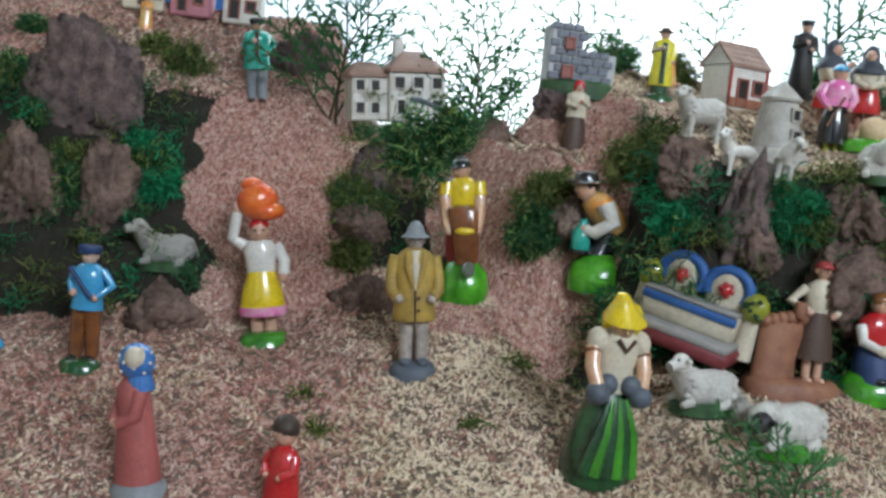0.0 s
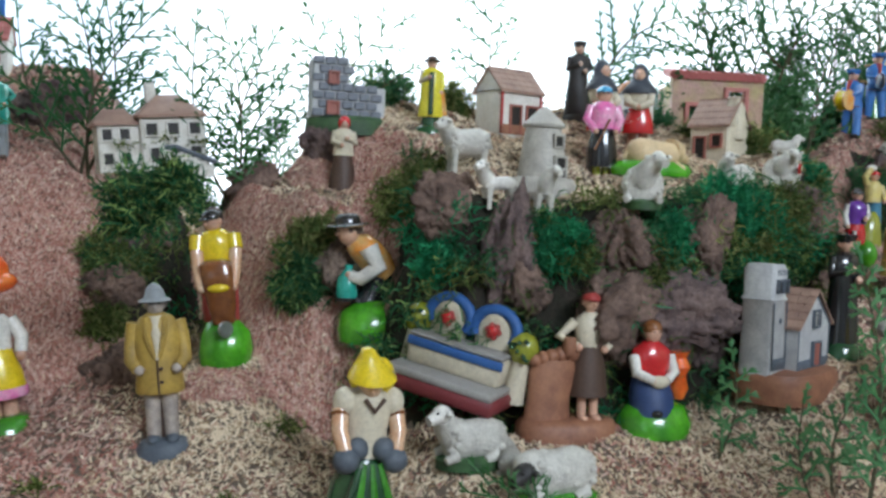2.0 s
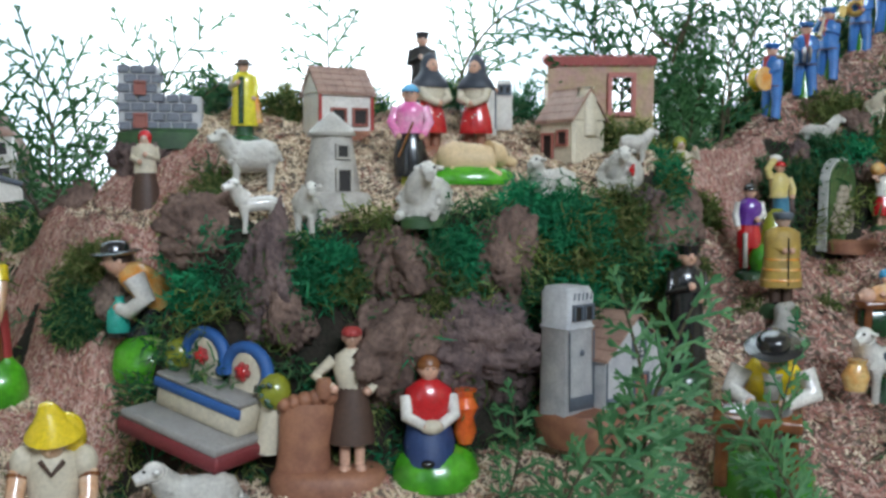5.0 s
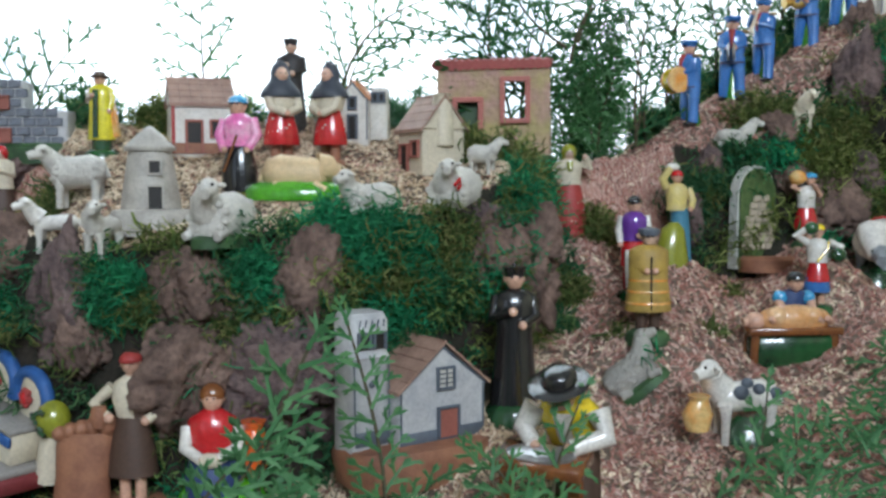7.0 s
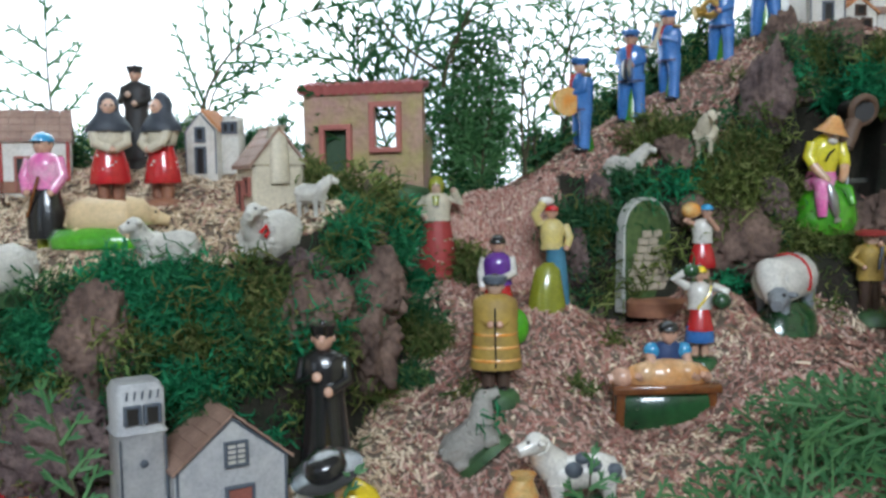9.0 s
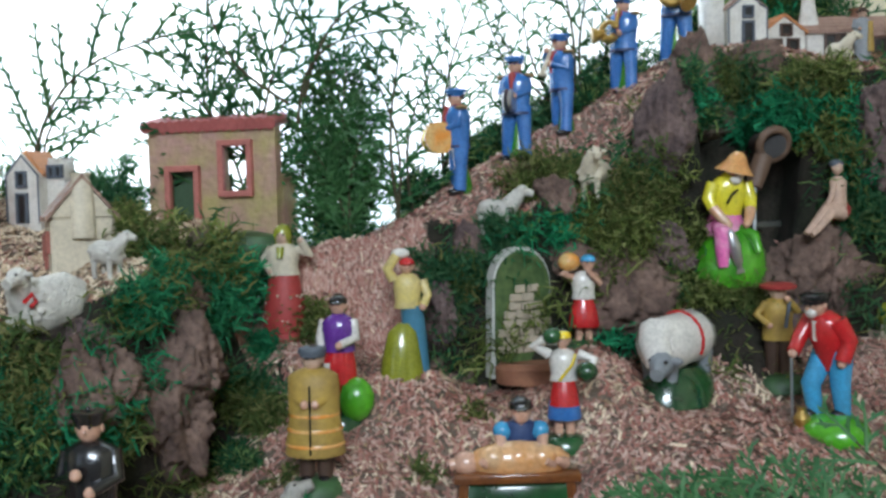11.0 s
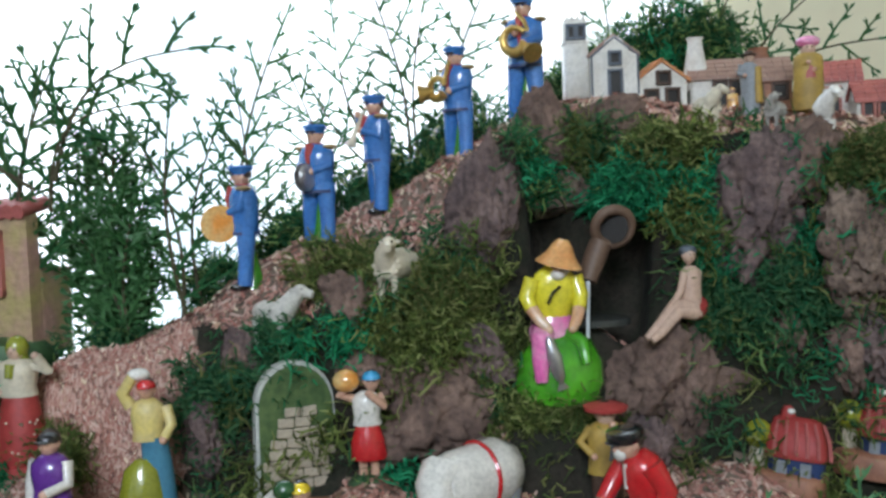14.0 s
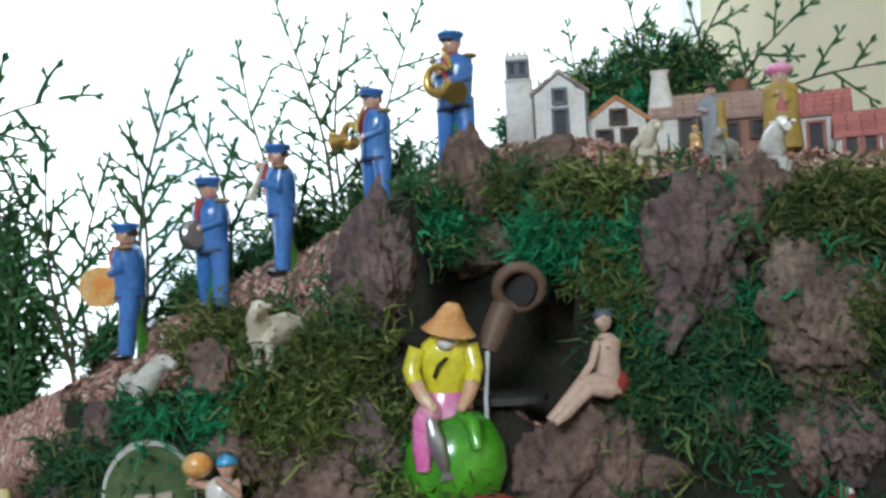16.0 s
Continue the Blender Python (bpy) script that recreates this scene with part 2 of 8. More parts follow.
# ---- the lie of the land: where things stand ----
FLOOR_SPOTS = {
    "basket": (-0.066, 0.955, 0.000), "bell": (0.077, 0.860, 0.006), "barrow": (0.124, 0.934, 0.074), "grinder": (0.254, 0.915, 0.098), "hood": (0.222, 0.735, -0.036),
    "bench": (0.315, 0.828, 0.052), "foot": (0.407, 0.797, 0.033), "seated": (0.487, 0.798, 0.035), "chapel": (0.620, 0.816, 0.072), "sheep_a": (0.318, 0.765, 0.016),
    "sheep_b": (0.374, 0.722, -0.002), "priest": (0.697, 0.842, 0.096), "table": (0.722, 0.750, 0.040), "oilskin": (0.810, 0.910, 0.142), "purple": (0.812, 0.985, 0.166),
    "washer": (0.857, 1.018, 0.194), "arch": (0.940, 1.048, 0.192), "boy": (0.986, 1.046, 0.206), "melon": (0.967, 0.964, 0.156), "butcher": (0.934, 0.938, 0.116),
    "calf": (0.864, 0.826, 0.078), "sit_sheep": (0.800, 0.879, 0.104), "scarf": (0.760, 1.040, 0.222), "cow": (1.052, 1.033, 0.171), "cap": (1.131, 1.060, 0.176),
    "golfer": (1.152, 1.005, 0.150), "tiled_a": (1.246, 1.105, 0.190), "tiled_b": (1.304, 1.112, 0.200), "shawl": (-0.136, 0.734, -0.080), "red_boy": (-0.027, 0.717, -0.076), "drummer": (-0.225, 0.890, -0.022),
}
TOP_SPOTS = {
    "mill": (0.409, 0.897, 0.236), "red_cap": (0.235, 1.008, 0.227), "long_coat": (0.325, 1.018, 0.295), "pink_house": (0.413, 1.032, 0.295), "castle": (0.240, 1.056, 0.300),
    "manor": (0.044, 1.075, 0.235), "pink": (0.476, 0.917, 0.251), "pig": (0.524, 0.906, 0.257), "back_priest": (0.497, 1.048, 0.318), "shawl_a": (0.499, 0.982, 0.284),
    "shawl_b": (0.542, 0.983, 0.284), "white_church": (0.566, 1.056, 0.308), "cream_house": (0.632, 0.975, 0.277), "ruin": (0.690, 1.095, 0.285), "s1": (0.342, 0.921, 0.248),
    "s2": (0.353, 0.846, 0.216), "s3": (0.392, 0.838, 0.212), "s4": (0.482, 0.833, 0.225), "s5": (0.589, 0.861, 0.242), "s6": (0.653, 0.887, 0.247), "s7": (0.675, 0.921, 0.274),
}
HILL_SPOTS = {
    "band_1": (0.890, 1.112, 0.325), "band_2": (0.938, 1.132, 0.352), "band_3": (0.977, 1.155, 0.373), "band_4": (1.033, 1.187, 0.409), "band_5": (1.083, 1.213, 0.438),
    "v_church": (1.140, 1.252, 0.456), "v_house_a": (1.185, 1.266, 0.445), "v_house_b": (1.233, 1.284, 0.445), "v_house_c": (1.273, 1.292, 0.442), "v_house_d": (1.350, 1.235, 0.425),
    "turban": (1.295, 1.232, 0.430), "v_dog": (1.284, 1.150, 0.404), "v_sheep": (1.211, 1.168, 0.419), "v_cat": (1.241, 1.243, 0.434), "v_ram": (1.257, 1.168, 0.418),
    "fisher": (1.100, 1.093, 0.254), "h_sheep_a": (0.922, 1.068, 0.289), "h_sheep_b": (0.999, 1.094, 0.315), "green_jacket": (-0.112, 1.115, 0.248),
}
SPOTS = {**FLOOR_SPOTS, **TOP_SPOTS, **HILL_SPOTS}


def step(a):
    a = np.clip(a, 0, 1)
    return a * a * (3 - 2 * a)


def lie(x, y):
    """Floor, table hill, left hill and right hill as smooth forms."""
    fl = 0.12 * (x - 0.1) + 0.45 * (y - 0.85)
    fl = np.where(x > 1.05, fl - 0.35 * (x - 1.05), fl)
    yl = np.interp(y, [0.90, 0.965, 1.115, 1.25, 1.4], [-0.2, 0.02, 0.25, 0.357, 0.35])
    h = fl + np.maximum(yl - fl, 0) * step((0.04 - x) / 0.08)
    edge = np.interp(x, [0.08, 0.18, 0.27, 0.33, 0.40, 0.50, 0.60, 0.66, 0.70, 0.73], [1.12, 1.01, 0.90, 0.850, 0.836, 0.832, 0.858, 0.876, 0.912, 1.0])
    wide = np.interp(x, [0.1, 0.2, 0.3, 0.36], [0.12, 0.11, 0.05, 0.02])
    top = 0.222 + 0.4 * (np.minimum(y, 1.08) - 0.83) - 1.2 * np.maximum(y - 1.1, 0)
    m = step((y - edge + wide) / wide) * step((0.745 - x) / 0.05) * step((x - 0.06) / 0.09)
    h = h * (1 - m) + np.maximum(top, 0.1) * m
    line = np.interp(x, [0.74, 0.889, 1.083, 1.2, 1.7], [1.07, 1.115, 1.215, 1.23, 1.23])
    top = np.interp(x, [0.70, 0.80, 0.889, 0.975, 1.083, 1.15, 1.3, 1.7], [0.19, 0.268, 0.325, 0.373, 0.437, 0.447, 0.436, 0.43])
    top = top + 0.4 * np.clip(y - line, -0.1, 0) + 0.08 * np.clip(y - line, 0, 0.06) - 1.3 * np.maximum(y - line - 0.11, 0)
    edge = np.interp(x, [0.72, 0.80, 0.87, 0.93, 1.0, 1.05, 1.15, 1.25, 1.4, 1.7], [1.06, 1.06, 1.075, 1.062, 1.085, 1.112, 1.13, 1.13, 1.12, 1.12])
    m = step((y - edge + 0.025) / 0.03) * step((x - 0.70) / 0.06)
    h = h * (1 - m) + np.maximum(top, 0.1) * m
    cave = step((x - 1.075) / 0.02) * step((1.178 - x) / 0.02) * step((y - 1.09) / 0.02) * step((1.195 - y) / 0.02)
    return h * (1 - cave) + np.minimum(h, 0.262) * cave


# the saddle between the manor and the castle
SADDLE = [(0.135, 1.03, 0.19), (0.16, 1.06, 0.222), (0.14, 1.10, 0.2), (0.185, 1.10, 0.23), (0.165, 1.01, 0.205), (0.11, 1.08, 0.19)]
SX, SY, SZ = (np.array([s[i] for s in list(SPOTS.values()) + SADDLE]) for i in range(3))
REACH = 0.035
KERNEL = np.exp(-((SX[:, None] - SX) ** 2 + (SY[:, None] - SY) ** 2) / (2 * REACH**2))
WEIGHT = np.linalg.solve(KERNEL + 0.04 * np.eye(len(SX)), SZ - lie(SX, SY))


def ground(x, y):
    """Height of the land, settled to the feet of what stands on it."""
    x, y = np.asarray(x, float), np.asarray(y, float)
    h = lie(x, y)
    for sx, sy, w in zip(SX, SY, WEIGHT):
        h = h + w * np.exp(-((x - sx) ** 2 + (y - sy) ** 2) / (2 * REACH**2))
    return h


def bare(x, y):
    """Slopes that carry shavings and no moss: the left path, the flank of the table hill, the foot of the right hill."""
    w = 0.018 * np.sin(y * 43) + 0.01 * np.sin(y * 97 + 2) + 0.006 * np.sin(y * 211)
    x = x + w
    return ((x < 0.005) & (x > -0.155)) | ((x > 0.11) & (x < 0.29) & (y > 0.89)) | ((x > 0.73) & (x < 0.875) & (y > 1.02))


def lumps(x, y):
    return 0.0035 * np.sin(x * 61 + 1.3 * np.sin(y * 47)) * np.sin(y * 73 + x * 19) + 0.0018 * np.sin(x * 171 + y * 40) * np.sin(y * 203 - x * 31)


gx, gy = np.linspace(-0.75, 1.75, 420), np.linspace(0.34, 1.42, 240)
GX, GY = np.meshgrid(gx, gy)
GZ = ground(GX, GY)
dzy, dzx = np.gradient(GZ, gy[1] - gy[0], gx[1] - gx[0])
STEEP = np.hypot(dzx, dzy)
GZ = GZ + lumps(GX, GY)
nx, ny = len(gx), len(gy)
ids = np.arange(nx * ny).reshape(ny, nx)
quads = np.stack([ids[:-1, :-1], ids[:-1, 1:], ids[1:, 1:], ids[1:, :-1]], -1).reshape(-1, 4)
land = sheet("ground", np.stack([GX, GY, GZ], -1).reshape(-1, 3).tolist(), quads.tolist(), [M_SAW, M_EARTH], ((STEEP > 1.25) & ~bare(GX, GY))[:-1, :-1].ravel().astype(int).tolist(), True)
tagged(land, "sawdust-strewn hilly ground of a crib landscape with earthy banks", "ground", kind="structure")


def land_at(x, y):
    return float(ground(x, y) + lumps(np.asarray(x, float), np.asarray(y, float)))


# stand and room
def plain(name, c, s, mat, label, kind="structure"):
    b = Build()
    b.box(c, s, mat, 0.002)
    return tagged(new(name, b.mesh(name, False)), label, name.split("_")[0], kind=kind)


plain("stand", (0.5, 0.93, -0.72), (2.6, 1.2, 0.72), M_CLOTH, "cloth-covered stand that carries the crib landscape", "thing")
plain("floor", (0.3, 0.5, -1.11), (5.2, 5.0, 0.06), M_FLOORTILE, "tiled floor of the room")
plain("ceiling", (0.3, 0.5, 2.03), (5.2, 5.0, 0.06), M_WHITEWALL, "white plastered ceiling of the room")
plain("wall_east", (2.75, 0.5, 0.46), (0.1, 4.8, 3.08), M_WALL, "cream plastered side wall")
plain("wall_west", (-2.25, 0.5, 0.46), (0.1, 4.8, 3.08), M_WALL, "cream plastered side wall")
# back wall with its window opening between x -1.35 and 1.23
plain("wall_north_east", (1.97, 1.58, 0.46), (1.44, 0.12, 3.08), M_WALL, "cream plastered back wall beside the window")
plain("wall_north_west", (-1.77, 1.58, 0.46), (0.84, 0.12, 3.08), M_WALL, "cream plastered back wall beside the window")
plain("wall_north_low", (-0.05, 1.58, -0.50), (2.58, 0.12, 1.16), M_WALL, "cream plastered wall below the window")
plain("wall_north_high", (-0.05, 1.58, 1.93), (2.58, 0.12, 0.14), M_WALL, "cream plastered wall above the window")
# front wall with a window, and an unseen opening added for the left fill lamp
plain("wall_south_a", (-1.97, -1.9, 0.46), (0.46, 0.1, 3.08), M_WHITEWALL, "white plastered front wall")
plain("wall_south_b", (0.0, -1.9, 0.46), (0.9, 0.1, 3.08), M_WHITEWALL, "white plastered front wall between window and added opening")
plain("wall_south_c", (2.27, -1.9, 0.46), (0.86, 0.1, 3.08), M_WHITEWALL, "white plastered front wall")
plain("wall_south_d", (1.145, -1.9, -0.2), (1.39, 0.1, 1.76), M_WHITEWALL, "white plastered wall below the front window")
plain("wall_south_e", (1.145, -1.9, 1.98), (1.39, 0.1, 0.04), M_WHITEWALL, "white plastered wall above the front window")
plain("wall_south_f", (-1.095, -1.9, 1.98), (1.29, 0.1, 0.04), M_WHITEWALL, "white plastered wall above the added opening")
plain("wall_south_g", (-1.095, -1.9, -0.42), (1.29, 0.1, 1.32), M_WHITEWALL, "white plastered low wall below the added opening")


# sheer curtain with hanging folds
def drape(x0, x1, y, n, label):
    cu, cz = np.linspace(x0, x1, n), np.linspace(-0.3, 1.86, 12)
    CU, CZ = np.meshgrid(cu, cz)
    CY = y + 0.014 * np.sin(CU * 52 + 1.2 * np.sin(CU * 7)) + 0.012 * np.sin(CU * 23 + 0.4 * CZ) + 0.004 * np.sin(CU * 140)
    ids = np.arange(CU.size).reshape(CU.shape)
    cq = np.stack([ids[:-1, :-1], ids[:-1, 1:], ids[1:, 1:], ids[1:, :-1]], -1).reshape(-1, 4)
    ob = sheet("curtain", np.stack([CU, CY, CZ], -1).reshape(-1, 3).tolist(), cq.tolist(), [M_CURTAIN], None, True)
    return tagged(ob, label, "curtain")


drape(-1.5, 1.25, 1.468, 640, "sheer white curtain hanging in folds before a bright window")
# extra layers added behind the curtain, to shade bands of its folds
drape(-1.45, 0.06, 1.492, 360, "second layer of sheer white curtain added to dim its left side")
drape(0.64, 0.79, 1.492, 60, "strip of sheer white curtain added to dim one band of folds")
rod = Build()
rod.tube([(-1.6, 1.468, 1.87), (1.3, 1.468, 1.87)], 0.015, M_WHITEWALL)
tagged(new("curtain_rod", rod.mesh("curtain_rod")), "white curtain rod above the window", "curtain rod", kind="structure")
ROCKS_LEFT = [
    (-0.296, 1.095, 0.218, 0.078, 0.075),
    (-0.250, 1.034, 0.125, 0.030, 0.045),
    (-0.166, 0.952, 0.013, 0.032, 0.035),
    (-0.065, 1.180, 0.301, 0.034, 0.027),
    (-0.325, 1.034, 0.126, 0.036, 0.047),
    (0.035, 0.970, 0.047, 0.028, 0.029),
    (0.027, 1.049, 0.176, 0.020, 0.026),
    (0.045, 1.048, 0.181, 0.025, 0.022),
    (0.153, 1.077, 0.235, 0.029, 0.026),
    (0.224, 1.045, 0.273, 0.026, 0.025),
    (0.014, 1.028, 0.120, 0.027, 0.024),
]
ROCKS_MIDDLE = [
    (0.362, 0.839, 0.173, 0.023, 0.038),
    (0.467, 0.829, 0.196, 0.023, 0.023),
    (0.542, 0.838, 0.196, 0.029, 0.032),
    (0.514, 0.826, 0.123, 0.059, 0.043),
    (0.449, 0.824, 0.124, 0.036, 0.032),
    (0.312, 0.859, 0.213, 0.027, 0.021),
    (0.226, 0.936, 0.154, 0.020, 0.025),
    (0.713, 0.947, 0.213, 0.034, 0.029),
    (0.458, 0.829, 0.192, 0.019, 0.019),
    (0.511, 0.825, 0.129, 0.059, 0.033),
    (0.709, 0.930, 0.192, 0.029, 0.033),
    (0.458, 0.829, 0.194, 0.021, 0.019),
    (0.679, 0.889, 0.230, 0.019, 0.014),
    (0.135, 1.119, 0.241, 0.021, 0.018),
    (0.372, 0.835, 0.162, 0.021, 0.029),
]
ROCKS_RIGHT = [
    (1.056, 1.111, 0.364, 0.023, 0.030),
    (1.099, 1.194, 0.430, 0.021, 0.025),
    (1.146, 1.194, 0.432, 0.024, 0.013),
    (1.238, 1.128, 0.368, 0.031, 0.037),
    (1.266, 1.130, 0.391, 0.019, 0.019),
    (1.303, 1.122, 0.349, 0.028, 0.028),
    (1.098, 1.187, 0.380, 0.031, 0.013),
    (0.972, 1.078, 0.310, 0.015, 0.015),
    (1.188, 1.115, 0.250, 0.019, 0.030),
    (1.311, 1.117, 0.308, 0.015, 0.018),
    (1.287, 1.117, 0.279, 0.013, 0.016),
    (1.251, 1.119, 0.288, 0.011, 0.015),
    (0.900, 1.068, 0.280, 0.013, 0.013),
    (1.022, 1.085, 0.242, 0.044, 0.029),
    (0.978, 1.071, 0.271, 0.022, 0.015),
]
ROCKS_LOW = [
    (1.056, 1.098, 0.269, 0.022, 0.019),
    (1.299, 1.132, 0.401, 0.014, 0.012),
    (0.712, 1.268, 0.312, 0.019, 0.014),
    (0.699, 1.275, 0.288, 0.025, 0.015),
    (1.169, 1.115, 0.257, 0.041, 0.027),
    (1.018, 1.086, 0.257, 0.022, 0.018),
    (1.156, 1.104, 0.207, 0.022, 0.022),
    (0.554, 1.235, 0.337, 0.033, 0.022),
    (0.900, 1.069, 0.283, 0.011, 0.011),
    (0.877, 1.062, 0.226, 0.018, 0.022),
    (0.711, 0.961, 0.241, 0.019, 0.017),
    (0.677, 0.885, 0.203, 0.029, 0.026),
]
MOSS_DARK = [
    (0.191, 0.941, 0.134),
    (0.462, 0.825, 0.142),
    (0.677, 0.882, 0.174),
    (0.550, 0.837, 0.168),
    (0.545, 0.837, 0.181),
    (0.641, 0.864, 0.176),
    (0.742, 0.966, 0.136),
    (0.741, 1.003, 0.172),
    (-0.209, 1.054, 0.156),
    (-0.234, 1.057, 0.159),
    (-0.297, 1.037, 0.129),
    (-0.384, 1.182, 0.303),
    (-0.311, 1.156, 0.282),
    (-0.346, 1.085, 0.203),
    (0.011, 1.040, 0.143),
    (0.049, 1.060, 0.209),
    (0.083, 0.801, 0.224),
    (0.056, 0.803, 0.207),
    (0.189, 0.940, 0.127),
    (0.199, 0.940, 0.145),
    (0.900, 1.064, 0.261),
    (1.059, 1.095, 0.247),
    (1.206, 1.120, 0.297),
    (0.928, 1.067, 0.291),
    (0.880, 1.065, 0.248),
    (1.211, 1.122, 0.316),
    (1.263, 1.120, 0.303),
    (1.250, 1.123, 0.321),
    (0.067, 1.327, 0.208),
    (-0.376, 1.112, 0.244),
]
MOSS_VIVID = [
    (0.399, 0.832, 0.183),
    (0.417, 0.832, 0.201),
    (0.509, 0.830, 0.196),
    (0.582, 0.851, 0.229),
    (0.627, 0.864, 0.209),
    (0.561, 0.848, 0.238),
    (0.662, 0.873, 0.209),
    (0.614, 0.870, 0.231),
    (0.505, 0.830, 0.198),
    (0.588, 0.855, 0.234),
    (0.607, 0.862, 0.229),
    (0.699, 0.909, 0.254),
    (0.717, 1.026, 0.259),
    (0.751, 1.034, 0.208),
    (0.603, 0.852, 0.162),
    (-0.227, 1.070, 0.179),
    (-0.200, 1.043, 0.139),
    (0.307, 0.854, 0.167),
    (0.702, 0.946, 0.266),
    (0.712, 0.982, 0.247),
    (0.714, 0.951, 0.220),
    (0.675, 0.883, 0.210),
    (0.974, 1.074, 0.294),
    (1.216, 1.123, 0.333),
    (1.163, 1.129, 0.382),
    (1.139, 1.188, 0.374),
    (1.207, 1.128, 0.373),
    (1.213, 1.127, 0.360),
    (1.282, 1.122, 0.332),
    (1.221, 1.124, 0.334),
]
MOSS_OLIVE = [
    (0.206, 0.946, 0.174),
    (0.309, 0.949, 0.240),
    (0.485, 0.825, 0.165),
    (0.524, 0.831, 0.160),
    (0.780, 1.042, 0.221),
    (0.650, 0.868, 0.194),
    (0.426, 0.829, 0.178),
    (0.289, 0.954, 0.219),
    (0.649, 0.869, 0.216),
    (0.679, 0.885, 0.189),
    (0.756, 0.992, 0.164),
    (0.566, 0.844, 0.196),
    (0.607, 0.855, 0.194),
    (-0.237, 1.169, 0.293),
    (-0.199, 1.148, 0.275),
    (0.036, 1.034, 0.140),
    (0.011, 1.042, 0.149),
    (0.202, 0.948, 0.179),
    (0.311, 0.941, 0.231),
    (0.011, 1.011, 0.084),
    (0.634, 1.044, 0.302),
    (0.649, 0.874, 0.233),
    (0.728, 0.989, 0.181),
    (0.678, 0.978, 0.284),
    (-0.299, 1.056, 0.158),
    (-0.329, 1.031, 0.120),
]
MOSS_OLIVE_EAST = [
    (0.977, 1.116, 0.330),
    (1.029, 1.095, 0.297),
    (1.064, 1.099, 0.273),
    (1.087, 1.082, 0.239),
    (1.020, 1.094, 0.308),
    (1.042, 1.102, 0.321),
    (1.070, 1.092, 0.240),
    (1.106, 1.088, 0.241),
    (1.153, 1.108, 0.217),
    (1.006, 1.083, 0.280),
    (0.982, 1.076, 0.296),
    (1.023, 1.094, 0.298),
    (1.047, 1.104, 0.316),
    (1.122, 1.191, 0.412),
    (1.158, 1.127, 0.343),
    (1.289, 1.127, 0.383),
    (1.311, 1.126, 0.385),
    (1.328, 1.126, 0.390),
    (1.103, 1.190, 0.405),
    (1.089, 1.112, 0.359),
    (1.186, 1.132, 0.400),
    (1.321, 1.119, 0.331),
    (1.041, 1.099, 0.290),
    (1.146, 1.113, 0.255),
    (1.158, 1.123, 0.321),
    (0.958, 1.102, 0.321),
    (1.170, 1.133, 0.404),
    (1.194, 1.127, 0.364),
]
# cypress: foot, tip, sideways bow of the stem
FRONDS_WEST = [
    (-0.030, 1.100, 0.270, -0.088, 1.080, 0.385, 0.1),
    (-0.028, 1.100, 0.270, -0.036, 1.081, 0.420, -0.08),
    (-0.020, 1.100, 0.280, 0.043, 1.050, 0.392, 0.14),
    (-0.022, 1.105, 0.280, -0.004, 1.085, 0.405, -0.1),
    (0.128, 1.085, 0.240, 0.085, 1.065, 0.372, 0.1),
    (0.130, 1.085, 0.240, 0.117, 1.062, 0.385, -0.06),
    (0.135, 1.080, 0.240, 0.159, 1.071, 0.370, 0.1),
    (0.140, 1.085, 0.245, 0.195, 1.078, 0.345, 0.16),
    (0.220, 1.085, 0.300, 0.206, 1.065, 0.398, -0.1),
    (0.235, 1.085, 0.300, 0.290, 1.062, 0.402, 0.14),
    (0.265, 1.075, 0.310, 0.305, 1.070, 0.356, 0.1),
]
FRONDS_MIDDLE = [
    (0.410, 1.085, 0.330, 0.405, 1.076, 0.448, 0.03),
    (0.530, 1.095, 0.360, 0.665, 1.072, 0.452, 0.2),
    (0.545, 1.095, 0.370, 0.590, 1.085, 0.420, 0.15),
    (0.715, 1.118, 0.340, 0.655, 1.100, 0.432, -0.1),
    (0.718, 1.118, 0.340, 0.690, 1.094, 0.470, 0.08),
    (0.722, 1.118, 0.340, 0.742, 1.105, 0.455, 0.06),
    (0.735, 1.100, 0.360, 0.772, 1.078, 0.475, 0.1),
    (0.765, 1.080, 0.440, 0.838, 1.058, 0.446, 0.25),
    (0.772, 1.075, 0.460, 0.872, 1.075, 0.482, 0.22),
    (0.738, 1.098, 0.400, 0.672, 1.098, 0.446, 0.12),
    (0.760, 1.070, 0.455, 0.700, 1.055, 0.492, 0.15),
]
